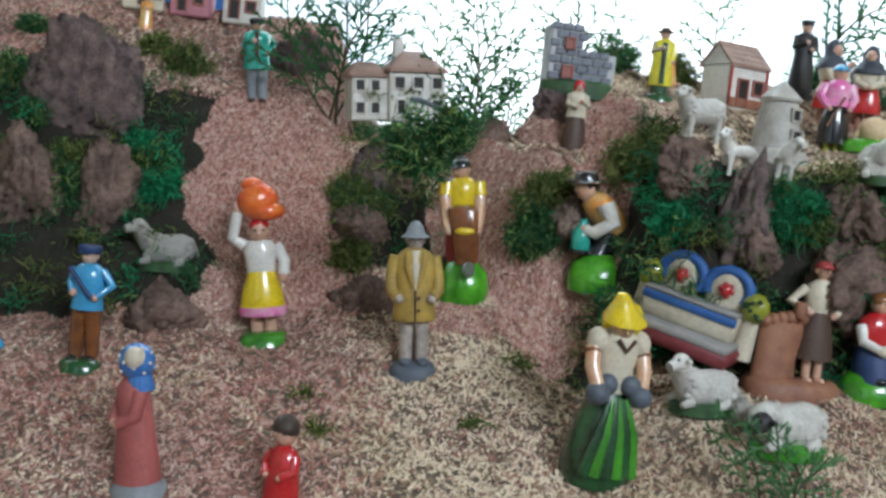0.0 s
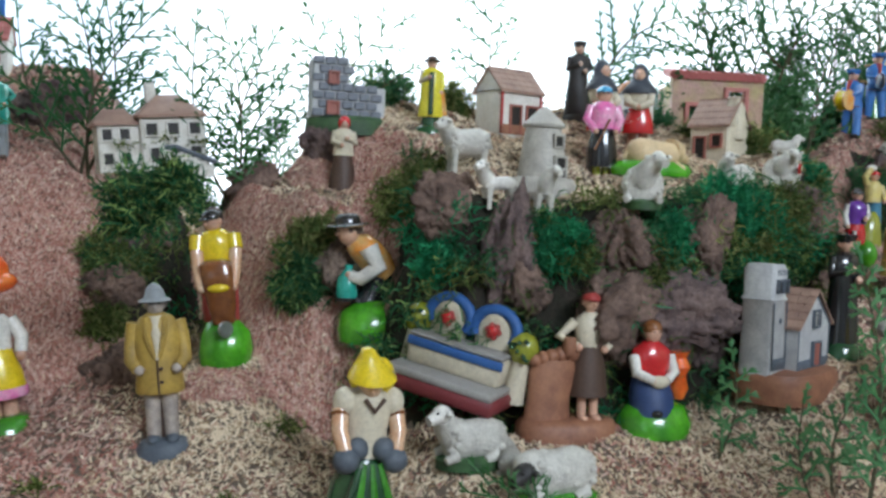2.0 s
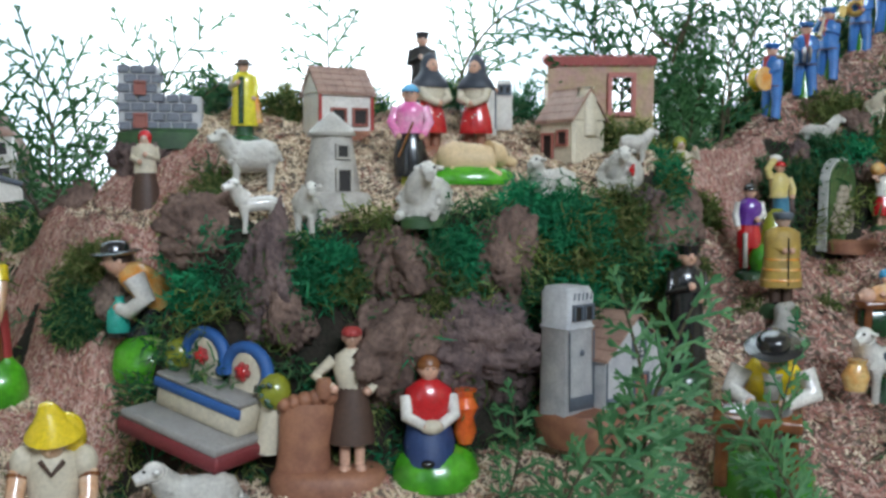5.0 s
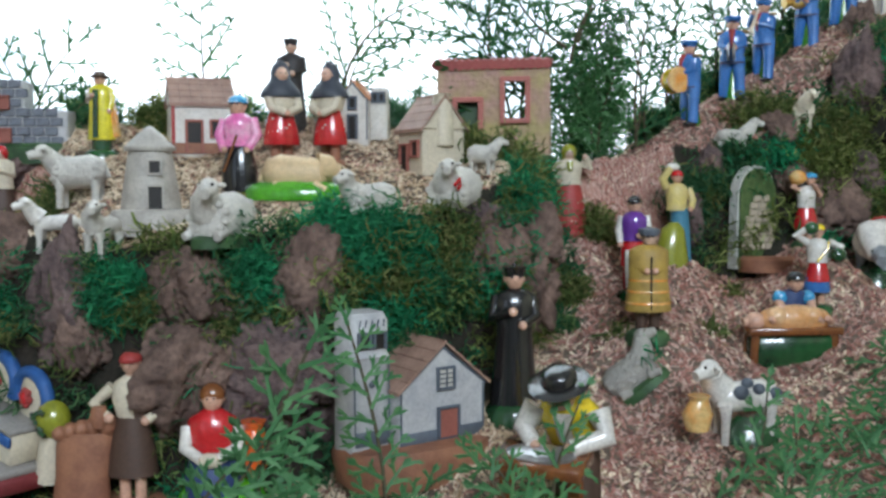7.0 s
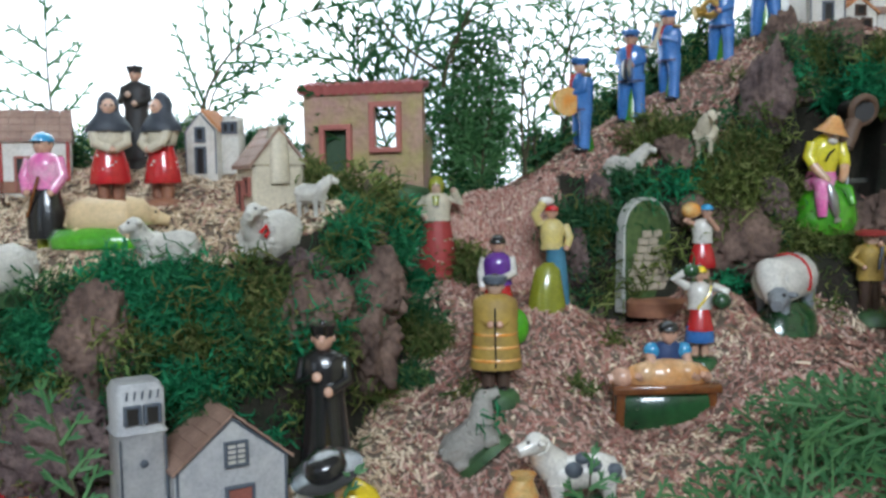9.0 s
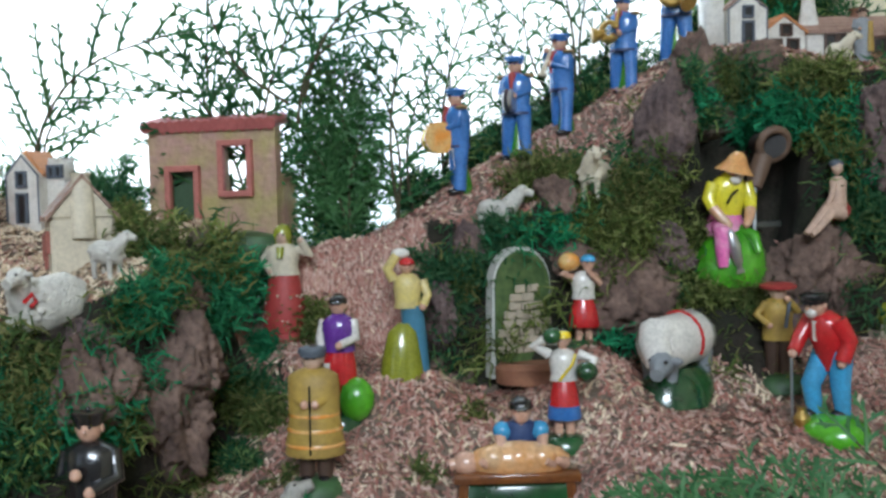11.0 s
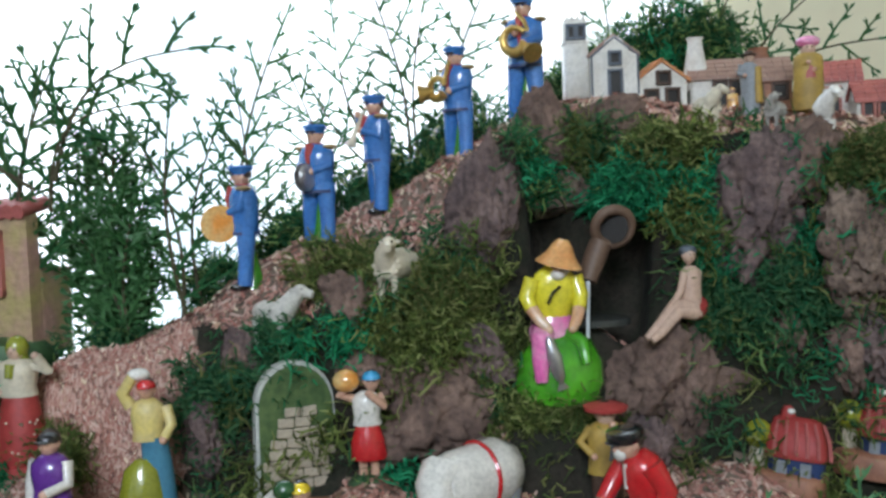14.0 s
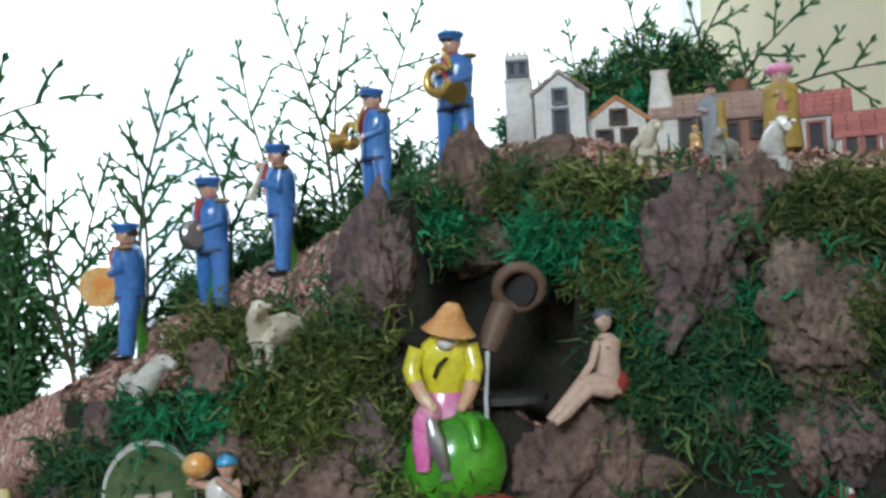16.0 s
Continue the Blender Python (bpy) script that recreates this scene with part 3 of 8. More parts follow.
FRONDS_EAST = [
    (0.835, 1.125, 0.330, 0.818, 1.100, 0.432, -0.1),
    (0.840, 1.125, 0.330, 0.848, 1.090, 0.440, 0.06),
    (0.850, 1.130, 0.340, 0.872, 1.110, 0.428, 0.1),
    (0.872, 1.150, 0.350, 0.880, 1.140, 0.452, -0.05),
    (0.876, 1.150, 0.350, 0.908, 1.140, 0.492, 0.08),
    (0.925, 1.175, 0.370, 0.915, 1.160, 0.470, -0.1),
    (0.990, 1.200, 0.440, 0.930, 1.182, 0.452, 0.1),
    (0.985, 1.215, 0.400, 0.945, 1.172, 0.505, 0.1),
    (0.990, 1.215, 0.400, 0.972, 1.190, 0.535, -0.06),
    (1.000, 1.220, 0.410, 1.008, 1.195, 0.520, 0.06),
    (1.020, 1.240, 0.420, 1.052, 1.220, 0.535, 0.08),
    (1.195, 1.350, 0.460, 1.150, 1.330, 0.535, 0.1),
    (1.200, 1.350, 0.460, 1.197, 1.345, 0.560, -0.05),
    (1.235, 1.350, 0.470, 1.262, 1.340, 0.555, 0.1),
    (1.250, 1.320, 0.490, 1.362, 1.285, 0.492, 0.12),
    (1.255, 1.315, 0.485, 1.310, 1.295, 0.530, 0.1),
]
FRONDS_BUSH = [
    (0.785, 1.130, 0.270, 0.762, 1.112, 0.386, 0.1),
    (0.790, 1.130, 0.270, 0.778, 1.105, 0.415, 0.05),
    (0.795, 1.130, 0.270, 0.790, 1.100, 0.430, -0.04),
    (0.800, 1.130, 0.270, 0.802, 1.102, 0.424, 0.06),
    (0.805, 1.132, 0.280, 0.818, 1.108, 0.400, 0.1),
    (0.792, 1.125, 0.260, 0.772, 1.105, 0.360, -0.1),
    (0.802, 1.120, 0.270, 0.812, 1.100, 0.370, 0.08),
    (0.150, 1.070, 0.215, 0.135, 1.055, 0.285, 0.1),
    (0.165, 1.070, 0.215, 0.170, 1.060, 0.290, -0.1),
]
FRONDS_FRONT = [
    (0.602, 0.668, 0.010, 0.592, 0.676, 0.184, -0.08),
    (0.577, 0.546, 0.106, 0.590, 0.546, 0.193, 0.12),
    (0.525, 0.760, 0.005, 0.538, 0.760, 0.096, -0.12),
    (0.580, 0.700, 0.020, 0.566, 0.700, 0.072, 0.1),
    (0.600, 0.705, 0.015, 0.642, 0.730, 0.076, 0.15),
    (0.526, 0.543, 0.106, 0.555, 0.539, 0.140, 0.15),
    (0.544, 0.540, 0.106, 0.572, 0.539, 0.155, 0.1),
    (0.705, 0.680, 0.030, 0.672, 0.700, 0.100, -0.15),
    (0.718, 0.690, 0.030, 0.730, 0.720, 0.128, 0.1),
    (0.705, 0.650, 0.050, 0.668, 0.660, 0.106, -0.12),
    (0.803, 0.760, 0.040, 0.866, 0.780, 0.122, -0.2),
    (0.827, 0.720, 0.050, 0.872, 0.740, 0.104, -0.16),
    (0.890, 0.760, 0.050, 0.908, 0.800, 0.100, 0.1),
]
FRONDS_FRONT_EAST = [
    (1.000, 0.780, 0.080, 0.925, 0.800, 0.096, -0.14),
    (1.020, 0.800, 0.090, 0.955, 0.805, 0.118, -0.16),
    (1.040, 0.820, 0.100, 0.972, 0.855, 0.128, -0.14),
    (1.050, 0.830, 0.080, 0.996, 0.850, 0.140, -0.12),
    (1.085, 0.840, 0.100, 1.050, 0.878, 0.146, -0.1),
    (1.000, 0.760, 0.080, 0.976, 0.800, 0.114, -0.1),
    (1.114, 0.800, 0.120, 1.004, 0.805, 0.156, -0.14),
    (1.130, 0.820, 0.120, 1.012, 0.858, 0.146, -0.12),
    (1.150, 0.830, 0.130, 1.060, 0.842, 0.162, -0.14),
    (1.165, 0.840, 0.140, 1.120, 0.860, 0.180, -0.1),
    (1.140, 0.800, 0.120, 1.046, 0.820, 0.140, -0.1),
    (0.960, 0.740, 0.060, 0.895, 0.760, 0.090, -0.14),
    (0.985, 0.730, 0.065, 0.935, 0.760, 0.110, -0.12),
    (0.880, 0.700, 0.050, 0.845, 0.700, 0.088, -0.1),
    (1.010, 0.790, 0.060, 1.012, 0.830, 0.124, 0.08),
    (1.060, 0.800, 0.080, 1.030, 0.820, 0.139, -0.1),
    (1.270, 0.930, 0.160, 1.215, 0.930, 0.212, -0.12),
    (1.280, 0.920, 0.160, 1.240, 0.920, 0.222, 0.1),
]
FRONDS_LOW = [
    (0.326, 0.660, -0.030, 0.306, 0.680, 0.022, -0.15),
    (0.350, 0.650, -0.030, 0.318, 0.670, 0.020, -0.2),
    (0.362, 0.660, -0.030, 0.338, 0.672, 0.012, -0.2),
    (0.345, 0.640, -0.035, 0.372, 0.660, 0.000, 0.2),
]


# ---- rocks ----
def rock(x, y, z, rx, rz, mat, seed, label):
    bm = bmesh.new()
    bmesh.ops.create_icosphere(bm, subdivisions=5, radius=1)
    rnd = random.Random(seed)
    off = Vector((rnd.uniform(0, 50), rnd.uniform(0, 50), rnd.uniform(0, 50)))
    squash = rnd.uniform(0.75, 1.0)
    lean, taper = rnd.uniform(-0.35, 0.35), rnd.uniform(-0.3, 0.12)
    # rough breaks cut across the lump
    cuts = []
    for k in range(13):
        a, h = rnd.uniform(0, 6.283), rnd.uniform(-0.9, 0.95)
        cuts.append((Vector((math.cos(a) * math.sqrt(1 - h * h), math.sin(a) * math.sqrt(1 - h * h), h)), rnd.uniform(0.62, 0.95)))
    for v in bm.verts:
        p = v.co.copy()
        rad = 1.18
        for nrm, dist in cuts:
            c = p.dot(nrm)
            if c > 0.05:
                rad = min(rad, dist / c)
        q = Vector((p.x, p.y, p.z * 0.5)) * rad
        d = 0.24 * noise.noise(q * 1.7 + off) + 0.04
        d += 0.20 * noise.noise(Vector((q.x * 3.4, q.y * 3.4, q.z * 1.6)) + off)
        d += 0.16 * abs(noise.noise(q * 5.5 + off)) - 0.05
        d -= 0.55 * max(0, noise.noise(q * 6.5 + off * 2) - 0.12)
        d -= 0.5 * max(0, noise.noise(q * 13 + off * 3) - 0.16)
        d += 0.06 * noise.noise(q * 21 + off) + 0.03 * noise.noise(q * 42 + off)
        w = p * (rad * (1 + d))
        w.x = w.x * (1 + taper * w.z) + lean * w.z * 0.5
        v.co = (w.x * rx, w.y * min(rx, rz) * squash * (0.8 if rx < 0.05 else 0.5), w.z * rz)
    me = bpy.data.meshes.new("rock")
    for f in bm.faces:
        f.smooth = True
    bm.to_mesh(me)
    bm.free()
    me.materials.append(mat)
    ob = new("rock", me)
    ob.matrix_basis = pose(x, y, z, 0, 0, rnd.uniform(-20, 20))
    return tagged(ob, label, "rock", "tufa rocks in the banks")


for rows, pale in ((ROCKS_LEFT, ()), (ROCKS_MIDDLE, (6,)), (ROCKS_RIGHT, (5, 6)), (ROCKS_LOW, ())):
    for i, (x, y, z, rx, rz) in enumerate(rows):
        if i in pale:
            mat, label = M_ROCK_PALE, "pale brown pitted tufa rock set in the mossy bank"
        elif i % 3 == 0:
            mat, label = M_ROCK_PURPLE, "dark purplish porous tufa rock set in the bank"
        else:
            mat, label = M_ROCK, "rough brown porous tufa rock bedded in moss"
        big = 1.08 if rows is ROCKS_MIDDLE and rx < 0.04 else 1.0
        rock(x, y - (0.2 if rx < 0.04 else 0.0) * rx, min(z, land_at(x, y) + 0.5 * rz), rx * 1.12 * big, rz * (1.12 if rows in (ROCKS_LEFT, ROCKS_MIDDLE) else 1.3) * big, mat, i * 7 + len(rows), label)


# ---- loose shavings ----
def scatter(count, x0, x1, y0, y1, seed):
    r = np.random.RandomState(seed)
    x, y = r.uniform(x0, x1, count), r.uniform(y0, y1, count)
    e = 0.006
    z = ground(x, y) + lumps(x, y)
    sx = (ground(x + e, y) - ground(x - e, y)) / (2 * e)
    sy = (ground(x, y + e) - ground(x, y - e)) / (2 * e)
    return r, x, y, z, sx, sy


def flakes(name, mat, keep, count, box, seed, label):
    r, x, y, z, sx, sy = scatter(count, *box, seed)
    ok = keep(x, y, np.hypot(sx, sy), r)
    x, y, z, sx, sy = x[ok], y[ok], z[ok], sx[ok], sy[ok]
    n = len(x)
    a = r.uniform(0, 2 * np.pi, n)
    ln, wd, curl = 0.0013 + 0.0042 * r.uniform(0, 1, n) ** 2, r.uniform(0.0005, 0.0013, n), r.uniform(-0.001, 0.0018, n)
    tx, ty = np.cos(a), np.sin(a)
    tilt = r.uniform(-0.45, 0.45, n)
    P = np.stack([x, y, z + 0.0012], -1)
    L = np.stack([tx, ty, sx * tx + sy * ty + tilt], -1)
    L /= np.linalg.norm(L, axis=1)[:, None]
    W = np.stack([-ty, tx, -sx * ty + sy * tx + r.uniform(-0.5, 0.5, n)], -1)
    W /= np.linalg.norm(W, axis=1)[:, None]
    up = np.zeros((n, 3))
    up[:, 2] = curl
    V = np.stack([P - L * ln[:, None] - W * wd[:, None], P - L * ln[:, None] + W * wd[:, None],
                  P + up + L * ln[:, None] + W * wd[:, None], P + up + L * ln[:, None] - W * wd[:, None]], 1).reshape(-1, 3)
    F = (np.arange(n) * 4)[:, None] + [0, 1, 2, 3]
    ob = sheet(name, V.tolist(), F.tolist(), [mat])
    return tagged(ob, label, "shavings", kind="stuff")


def ruddy(x, y):
    """How red the shavings are: on the left slope and over the right half."""
    s = np.maximum(step((0.12 - x) / 0.15), step((x - 0.68) / 0.12)) * 0.85
    s = np.where((x > 0.25) & (x < 0.72) & (y > 0.87), 0.12, s)
    s = np.where((x > 0.12) & (x < 0.34) & (y > 0.9), 0.24, s)
    s = np.where((x > 0.05) & (x < 0.72) & (y < 0.83), np.maximum(s * 0.6, 0.18), s)
    return np.clip(s + 0.25 * np.sin(x * 23 + 2 * np.sin(y * 17)) * np.sin(y * 31), 0.05, 0.95)


def slope_box(name, box, seed):
    """Extra shavings on the steep bare slopes."""
    return flakes(name, M_CHIP_RUDDY, lambda x, y, s, r: (s > 0.9) & bare(x, y), 60000, box, seed, "reddish shavings clinging to a steep slope")


slope_box("slope_shavings", (-0.19, 0.03, 0.92, 1.2), 21)
slope_box("slope_shavings", (0.09, 0.31, 0.88, 1.06), 22)
slope_box("slope_shavings", (0.71, 0.9, 1.0, 1.13), 23)
VIEW = (-0.45, 1.5, 0.55, 1.32)
flakes("straw_shavings", M_CHIP_STRAW, lambda x, y, s, r: ((s < 1.5) | bare(x, y)) & (r.uniform(0, 1, len(x)) > ruddy(x, y)), 300000, VIEW, 3, "pale straw-coloured wood shavings strewn over the ground")
flakes("ruddy_shavings", M_CHIP_RUDDY, lambda x, y, s, r: ((s < 1.5) | bare(x, y)) & (r.uniform(0, 1, len(x)) < ruddy(x, y)), 300000, VIEW, 4, "reddish brown wood shavings strewn over the slopes")


# ---- moss ----
def strands(name, mat, P, N, r, length, per, spread, label):
    """Curly threads springing from the points P along N."""
    n = len(P) * per
    P, N = np.repeat(P, per, 0), np.repeat(N, per, 0)
    P = P + r.normal(0, spread, (n, 3)) * [1, 1, 0.8]
    D = N + r.normal(0, 0.75, (n, 3))
    D /= np.linalg.norm(D, axis=1)[:, None]
    S = np.cross(D, r.normal(0, 1, (n, 3)))
    S /= np.linalg.norm(S, axis=1)[:, None]
    ln = r.uniform(0.45, 1.0, n)[:, None] * length
    pts = [P]
    for j in range(3):
        D = D + r.normal(0, 0.85, (n, 3)) + [0, 0, -0.15]
        D /= np.linalg.norm(D, axis=1)[:, None]
        pts.append(pts[-1] + D * ln / 3)
    w = r.uniform(0.00045, 0.0009, n)[:, None]
    V = np.stack([q + s * S * w * k for q, k in zip(pts, (1.0, 1.2, 1.0, 0.3)) for s in (-1, 1)], 1).reshape(-1, 3)
    k = (np.arange(n) * 8)[:, None]
    F = np.concatenate([k + [0, 1, 3, 2], k + [2, 3, 5, 4], k + [4, 5, 7, 6]], 1).reshape(-1, 4)
    return tagged(sheet(name, V.tolist(), F.tolist(), [mat]), label, "moss", kind="stuff")


def moss_points(seed, count, tint):
    r, x, y, z, sx, sy = scatter(count, -0.45, 1.5, 0.6, 1.3, seed)
    s = np.hypot(sx, sy)
    ok = (s > 1.1) & (s > r.uniform(0.8, 9, count))
    n1 = np.sin(x * 37 + 3 * np.sin(z * 41)) + np.sin(z * 53 + x * 11 + 1.7 * np.sin(x * 29))
    kind = np.where(n1 > 1.0, "vivid", np.where(n1 < -0.35, "olive", "dark"))
    cave = (x > 1.075) & (x < 1.18) & (y > 1.085) & (y < 1.2) & (z < 0.375)
    clump = np.sin(x * 83 + 2 * np.sin(z * 61)) + np.sin(z * 97 + 2 * np.sin(x * 71))
    ok &= ~bare(x, y) & ~cave & (kind == tint) & (clump > -0.25)
    N = np.stack([-sx, -sy, np.ones(count)], -1)
    N /= np.linalg.norm(N, axis=1)[:, None]
    return r, (np.stack([x, y, z], -1) + N * (0.007 * clump)[:, None])[ok], N[ok]


TUFTS = {"dark": 4200, "vivid": 1500, "olive": 4200}
for tint, words in (("dark", "dark green curly moss clinging to the banks"), ("vivid", "bright bluish-green dyed moss tufts on the banks"), ("olive", "dry olive-green moss on the rocky banks")):
    r, P, N = moss_points({"dark": 11, "vivid": 12, "olive": 13}[tint], 110000, tint)
    strands(tint + "_moss", M_MOSS[tint], P[:TUFTS[tint]] + N[:TUFTS[tint]] * r.uniform(0, 0.008, (len(P[:TUFTS[tint]]), 1)), N[:TUFTS[tint]], r, 0.021, 15, 0.006, words)


def bush(x, y, z, rx, rz, tint, seed, label, name="moss_bush", n=150, per=11):
    """A clump of moss swelling out of the bank."""
    r = np.random.RandomState(seed)
    d = r.normal(0, 1, (n, 3))
    d /= np.linalg.norm(d, axis=1)[:, None]
    d[:, 1] = -np.abs(d[:, 1]) * 0.9 + 0.25
    bumpy = 1 + 0.3 * np.sin(d[:, 0] * 5 + seed) * np.sin(d[:, 2] * 6)
    P = np.array([x, y, z]) + d * np.array([rx, rx * 0.75, rz]) * (r.uniform(0.35, 1, n) * bumpy)[:, None]
    ob = strands(name, M_MOSS[tint], P, d + [0, -0.3, 0.2], r, 0.018, per, 0.004, label)
    del ob["kind"]
    return tagged(ob, label, "moss", "moss clumps")


WORDS = {"dark": "clump of dark green moss on the bank", "vivid": "clump of bright bluish-green dyed moss", "olive": "clump of dry olive-green moss"}
for i, (rows, tint) in enumerate(((MOSS_DARK, "dark"), (MOSS_VIVID, "vivid"), (MOSS_OLIVE, "olive"), (MOSS_OLIVE_EAST, "olive"))):
    for k, (x, y, z) in enumerate(rows):
        size = 0.0215 + 0.010 * math.sin(k * 2.7 + i)
        if 1.085 < x < 1.17 and 0.25 < z < 0.365:
            continue
        # clumps along the front edge of the table hill hang below its rim
        sunk = 0.014 if 0.33 < x < 0.7 and y < 0.9 and z > 0.2 else 0.0
        bush(x, y - 0.3 * sunk, z - sunk, size, size * 0.95, tint, 40 + 60 * i + k, WORDS[tint])
# low bushes along the crest, before the curtain
for i, (x, y, rx, rz, tint) in enumerate([(0.755, 1.10, 0.045, 0.05, "dark"), (0.775, 1.13, 0.045, 0.05, "dark"), (0.10, 1.11, 0.04, 0.05, "dark"), (0.44, 1.09, 0.035, 0.035, "dark"), (0.535, 1.095, 0.035, 0.04, "dark"), (0.60, 1.095, 0.035, 0.03, "dark"), (0.36, 1.075, 0.025, 0.025, "olive"),
                                          (0.29, 1.09, 0.035, 0.03, "dark"), (1.045, 1.24, 0.04, 0.045, "dark"), (1.0, 1.215, 0.04, 0.04, "dark"), (0.955, 1.19, 0.035, 0.035, "dark"), (0.905, 1.165, 0.03, 0.035, "dark"), (1.02, 1.235, 0.03, 0.03, "dark"), (0.975, 1.205, 0.03, 0.025, "dark"), (0.925, 1.175, 0.028, 0.025, "dark"),
                                          (0.86, 1.145, 0.03, 0.03, "dark"), (0.80, 1.125, 0.04, 0.03, "dark"), (1.19, 1.33, 0.05, 0.075, "vivid"), (1.25, 1.34, 0.05, 0.06, "dark"), (1.13, 1.32, 0.04, 0.06, "dark")]):
    bush(x, y, land_at(x, y) + 0.004, rx, rz, tint, 400 + i, WORDS[tint].replace("on the bank", "on the crest"))
# dense green behind the village
for i, (x, y, z, rx, rz) in enumerate([(1.165, 1.335, 0.485, 0.035, 0.045), (1.20, 1.34, 0.50, 0.045, 0.05), (1.235, 1.345, 0.495, 0.035, 0.045), (1.12, 1.325, 0.465, 0.03, 0.035)]):
    bush(x, y, z, rx, rz, "dark", 460 + i, "thick dark green bush behind the village houses", n=260)
# dry tufts on the open floor
for i, (x, y) in enumerate([(0.176, 0.868), (-0.02, 0.835), (0.0, 0.79), (0.235, 0.82), (0.87, 0.945), (0.905, 1.0), (0.79, 0.925), (0.13, 0.79)]):
    bush(x, y, land_at(x, y), 0.009, 0.004, "olive", 500 + i, "small dry olive tuft lying on the shavings", "dry_tuft", 26, 5)


# ---- cypress branches ----
def frond(row, seed, mat, label, gap=0.0155, reach=0.44, sprig=0.014, pitch=0.0078, thick=0.0016, droop=0.1, tilt=0.25):
    """A bowed stem with alternate flat sprays; every spray carries sprigs that end in short scaly tips."""
    r = random.Random(seed)
    b, t, bow = Vector(row[:3]), Vector(row[3:6]), row[6]
    d = t - b
    size = d.length
    back = Vector((0.0, 1.0, 0.0))
    bend = d.normalized().cross(back) * size * bow
    line = [b.lerp(t, k / 10) + bend * math.sin(math.pi * k / 10) for k in range(11)]
    ob = thing("cypress_branch", 0, 0, 0, 0, label, "branch", "cypress branches")
    stem = Build()
    stem.tube(line, [(0.0006 + 0.0009 * (1 - k / 10)) * (0.7 + 3 * size) for k in range(11)], M_TWIG, 5)
    part("stem", stem, ob)
    leaf = Build()
    verts, faces = [], []

    def scale(p, q, w):
        a = (q - p).normalized()
        s = a.cross(back).normalized() if abs(a.y) < 0.95 else Vector((1, 0, 0))
        u = a.cross(s)
        k = len(verts)
        for c, ww in ((p, 0.55 * w), (p.lerp(q, 0.55), w)):
            for i in range(3):
                an = i * 2.094
                verts.append(c + ww * (math.cos(an) * s + 0.6 * math.sin(an) * u))
        verts.append(q)
        for i in range(3):
            n = (i + 1) % 3
            faces.append((k + i, k + n, k + 3 + n, k + 3 + i))
            faces.append((k + 3 + i, k + 3 + n, k + 6))

    side = r.choice((-1, 1))
    count = max(5, int(size / gap))
    for i in range(count + 1):
        f = 0.16 + 0.84 * i / count
        g = min(f * 10, 9.999)
        p = line[int(g)].lerp(line[int(g) + 1], g - int(g))
        along = (line[int(g) + 1] - line[int(g)]).normalized()
        out = along.cross(back).normalized() * side
        side = -side
        if i == count:
            out = along
        out = (along * r.uniform(0.5, 0.95) + out * r.uniform(0.6, 1.0) + back * r.uniform(-tilt, tilt)).normalized()
        ln = size * reach * r.uniform(0.7, 1.1) * (1.08 - 0.8 * f) + 0.008
        sag = Vector((0, 0, -ln * r.uniform(0.3, 1.0) * droop)) + along * ln * 0.12
        rib = [p + out * ln * k / 5 + sag * (k / 5) ** 2 for k in range(6)]
        leaf.tube(rib, [thick * 1.05, thick, thick * 0.9, thick * 0.8, thick * 0.7, thick * 0.5], mat, 4)
        steps = max(3, int(ln / pitch))
        for j in range(steps):
            h = (j + 0.7) / steps
            k = min(h * 5, 4.999)
            c = rib[int(k)].lerp(rib[int(k) + 1], k - int(k))
            o = out.cross(back).normalized() * (1 if j % 2 else -1)
            v = (out * 0.95 + o * r.uniform(0.5, 0.85) + back * r.uniform(-tilt, tilt)).normalized()
            l2 = min(sprig * (0.5 + 0.5 * math.sin(math.pi * (0.25 + 0.7 * h))) * r.uniform(0.75, 1.15), ln * 0.7)
            q = c + v * l2 + Vector((0, 0, -l2 * droop * 0.6))
            scale(c, q, thick)
            for z in range(1, int(l2 / 0.0042)):
                e = c.lerp(q, z * 0.0042 / l2)
                w = (v * 0.9 + v.cross(back).normalized() * (0.6 if z % 2 else -0.6)).normalized()
                scale(e, e + w * r.uniform(0.004, 0.007), thick * 0.75)
        scale(rib[-1], rib[-1] + (rib[-1] - rib[-2]).normalized() * 0.006, thick * 1.2)
    leaf.add(verts, faces, mat)
    tagged(part("foliage", leaf, ob, "fine scaly green cypress twigs"), kind="stuff")
    return ob


def rooted(row):
    """Draw the foot of a stem down into the land below it."""
    bx, by, bz = row[:3]
    low = land_at(min(max(bx, -0.7), 1.7), min(by, 1.4))
    return (bx, by, min(bz, max(low, bz - 0.06)), *row[3:])


seed = 100
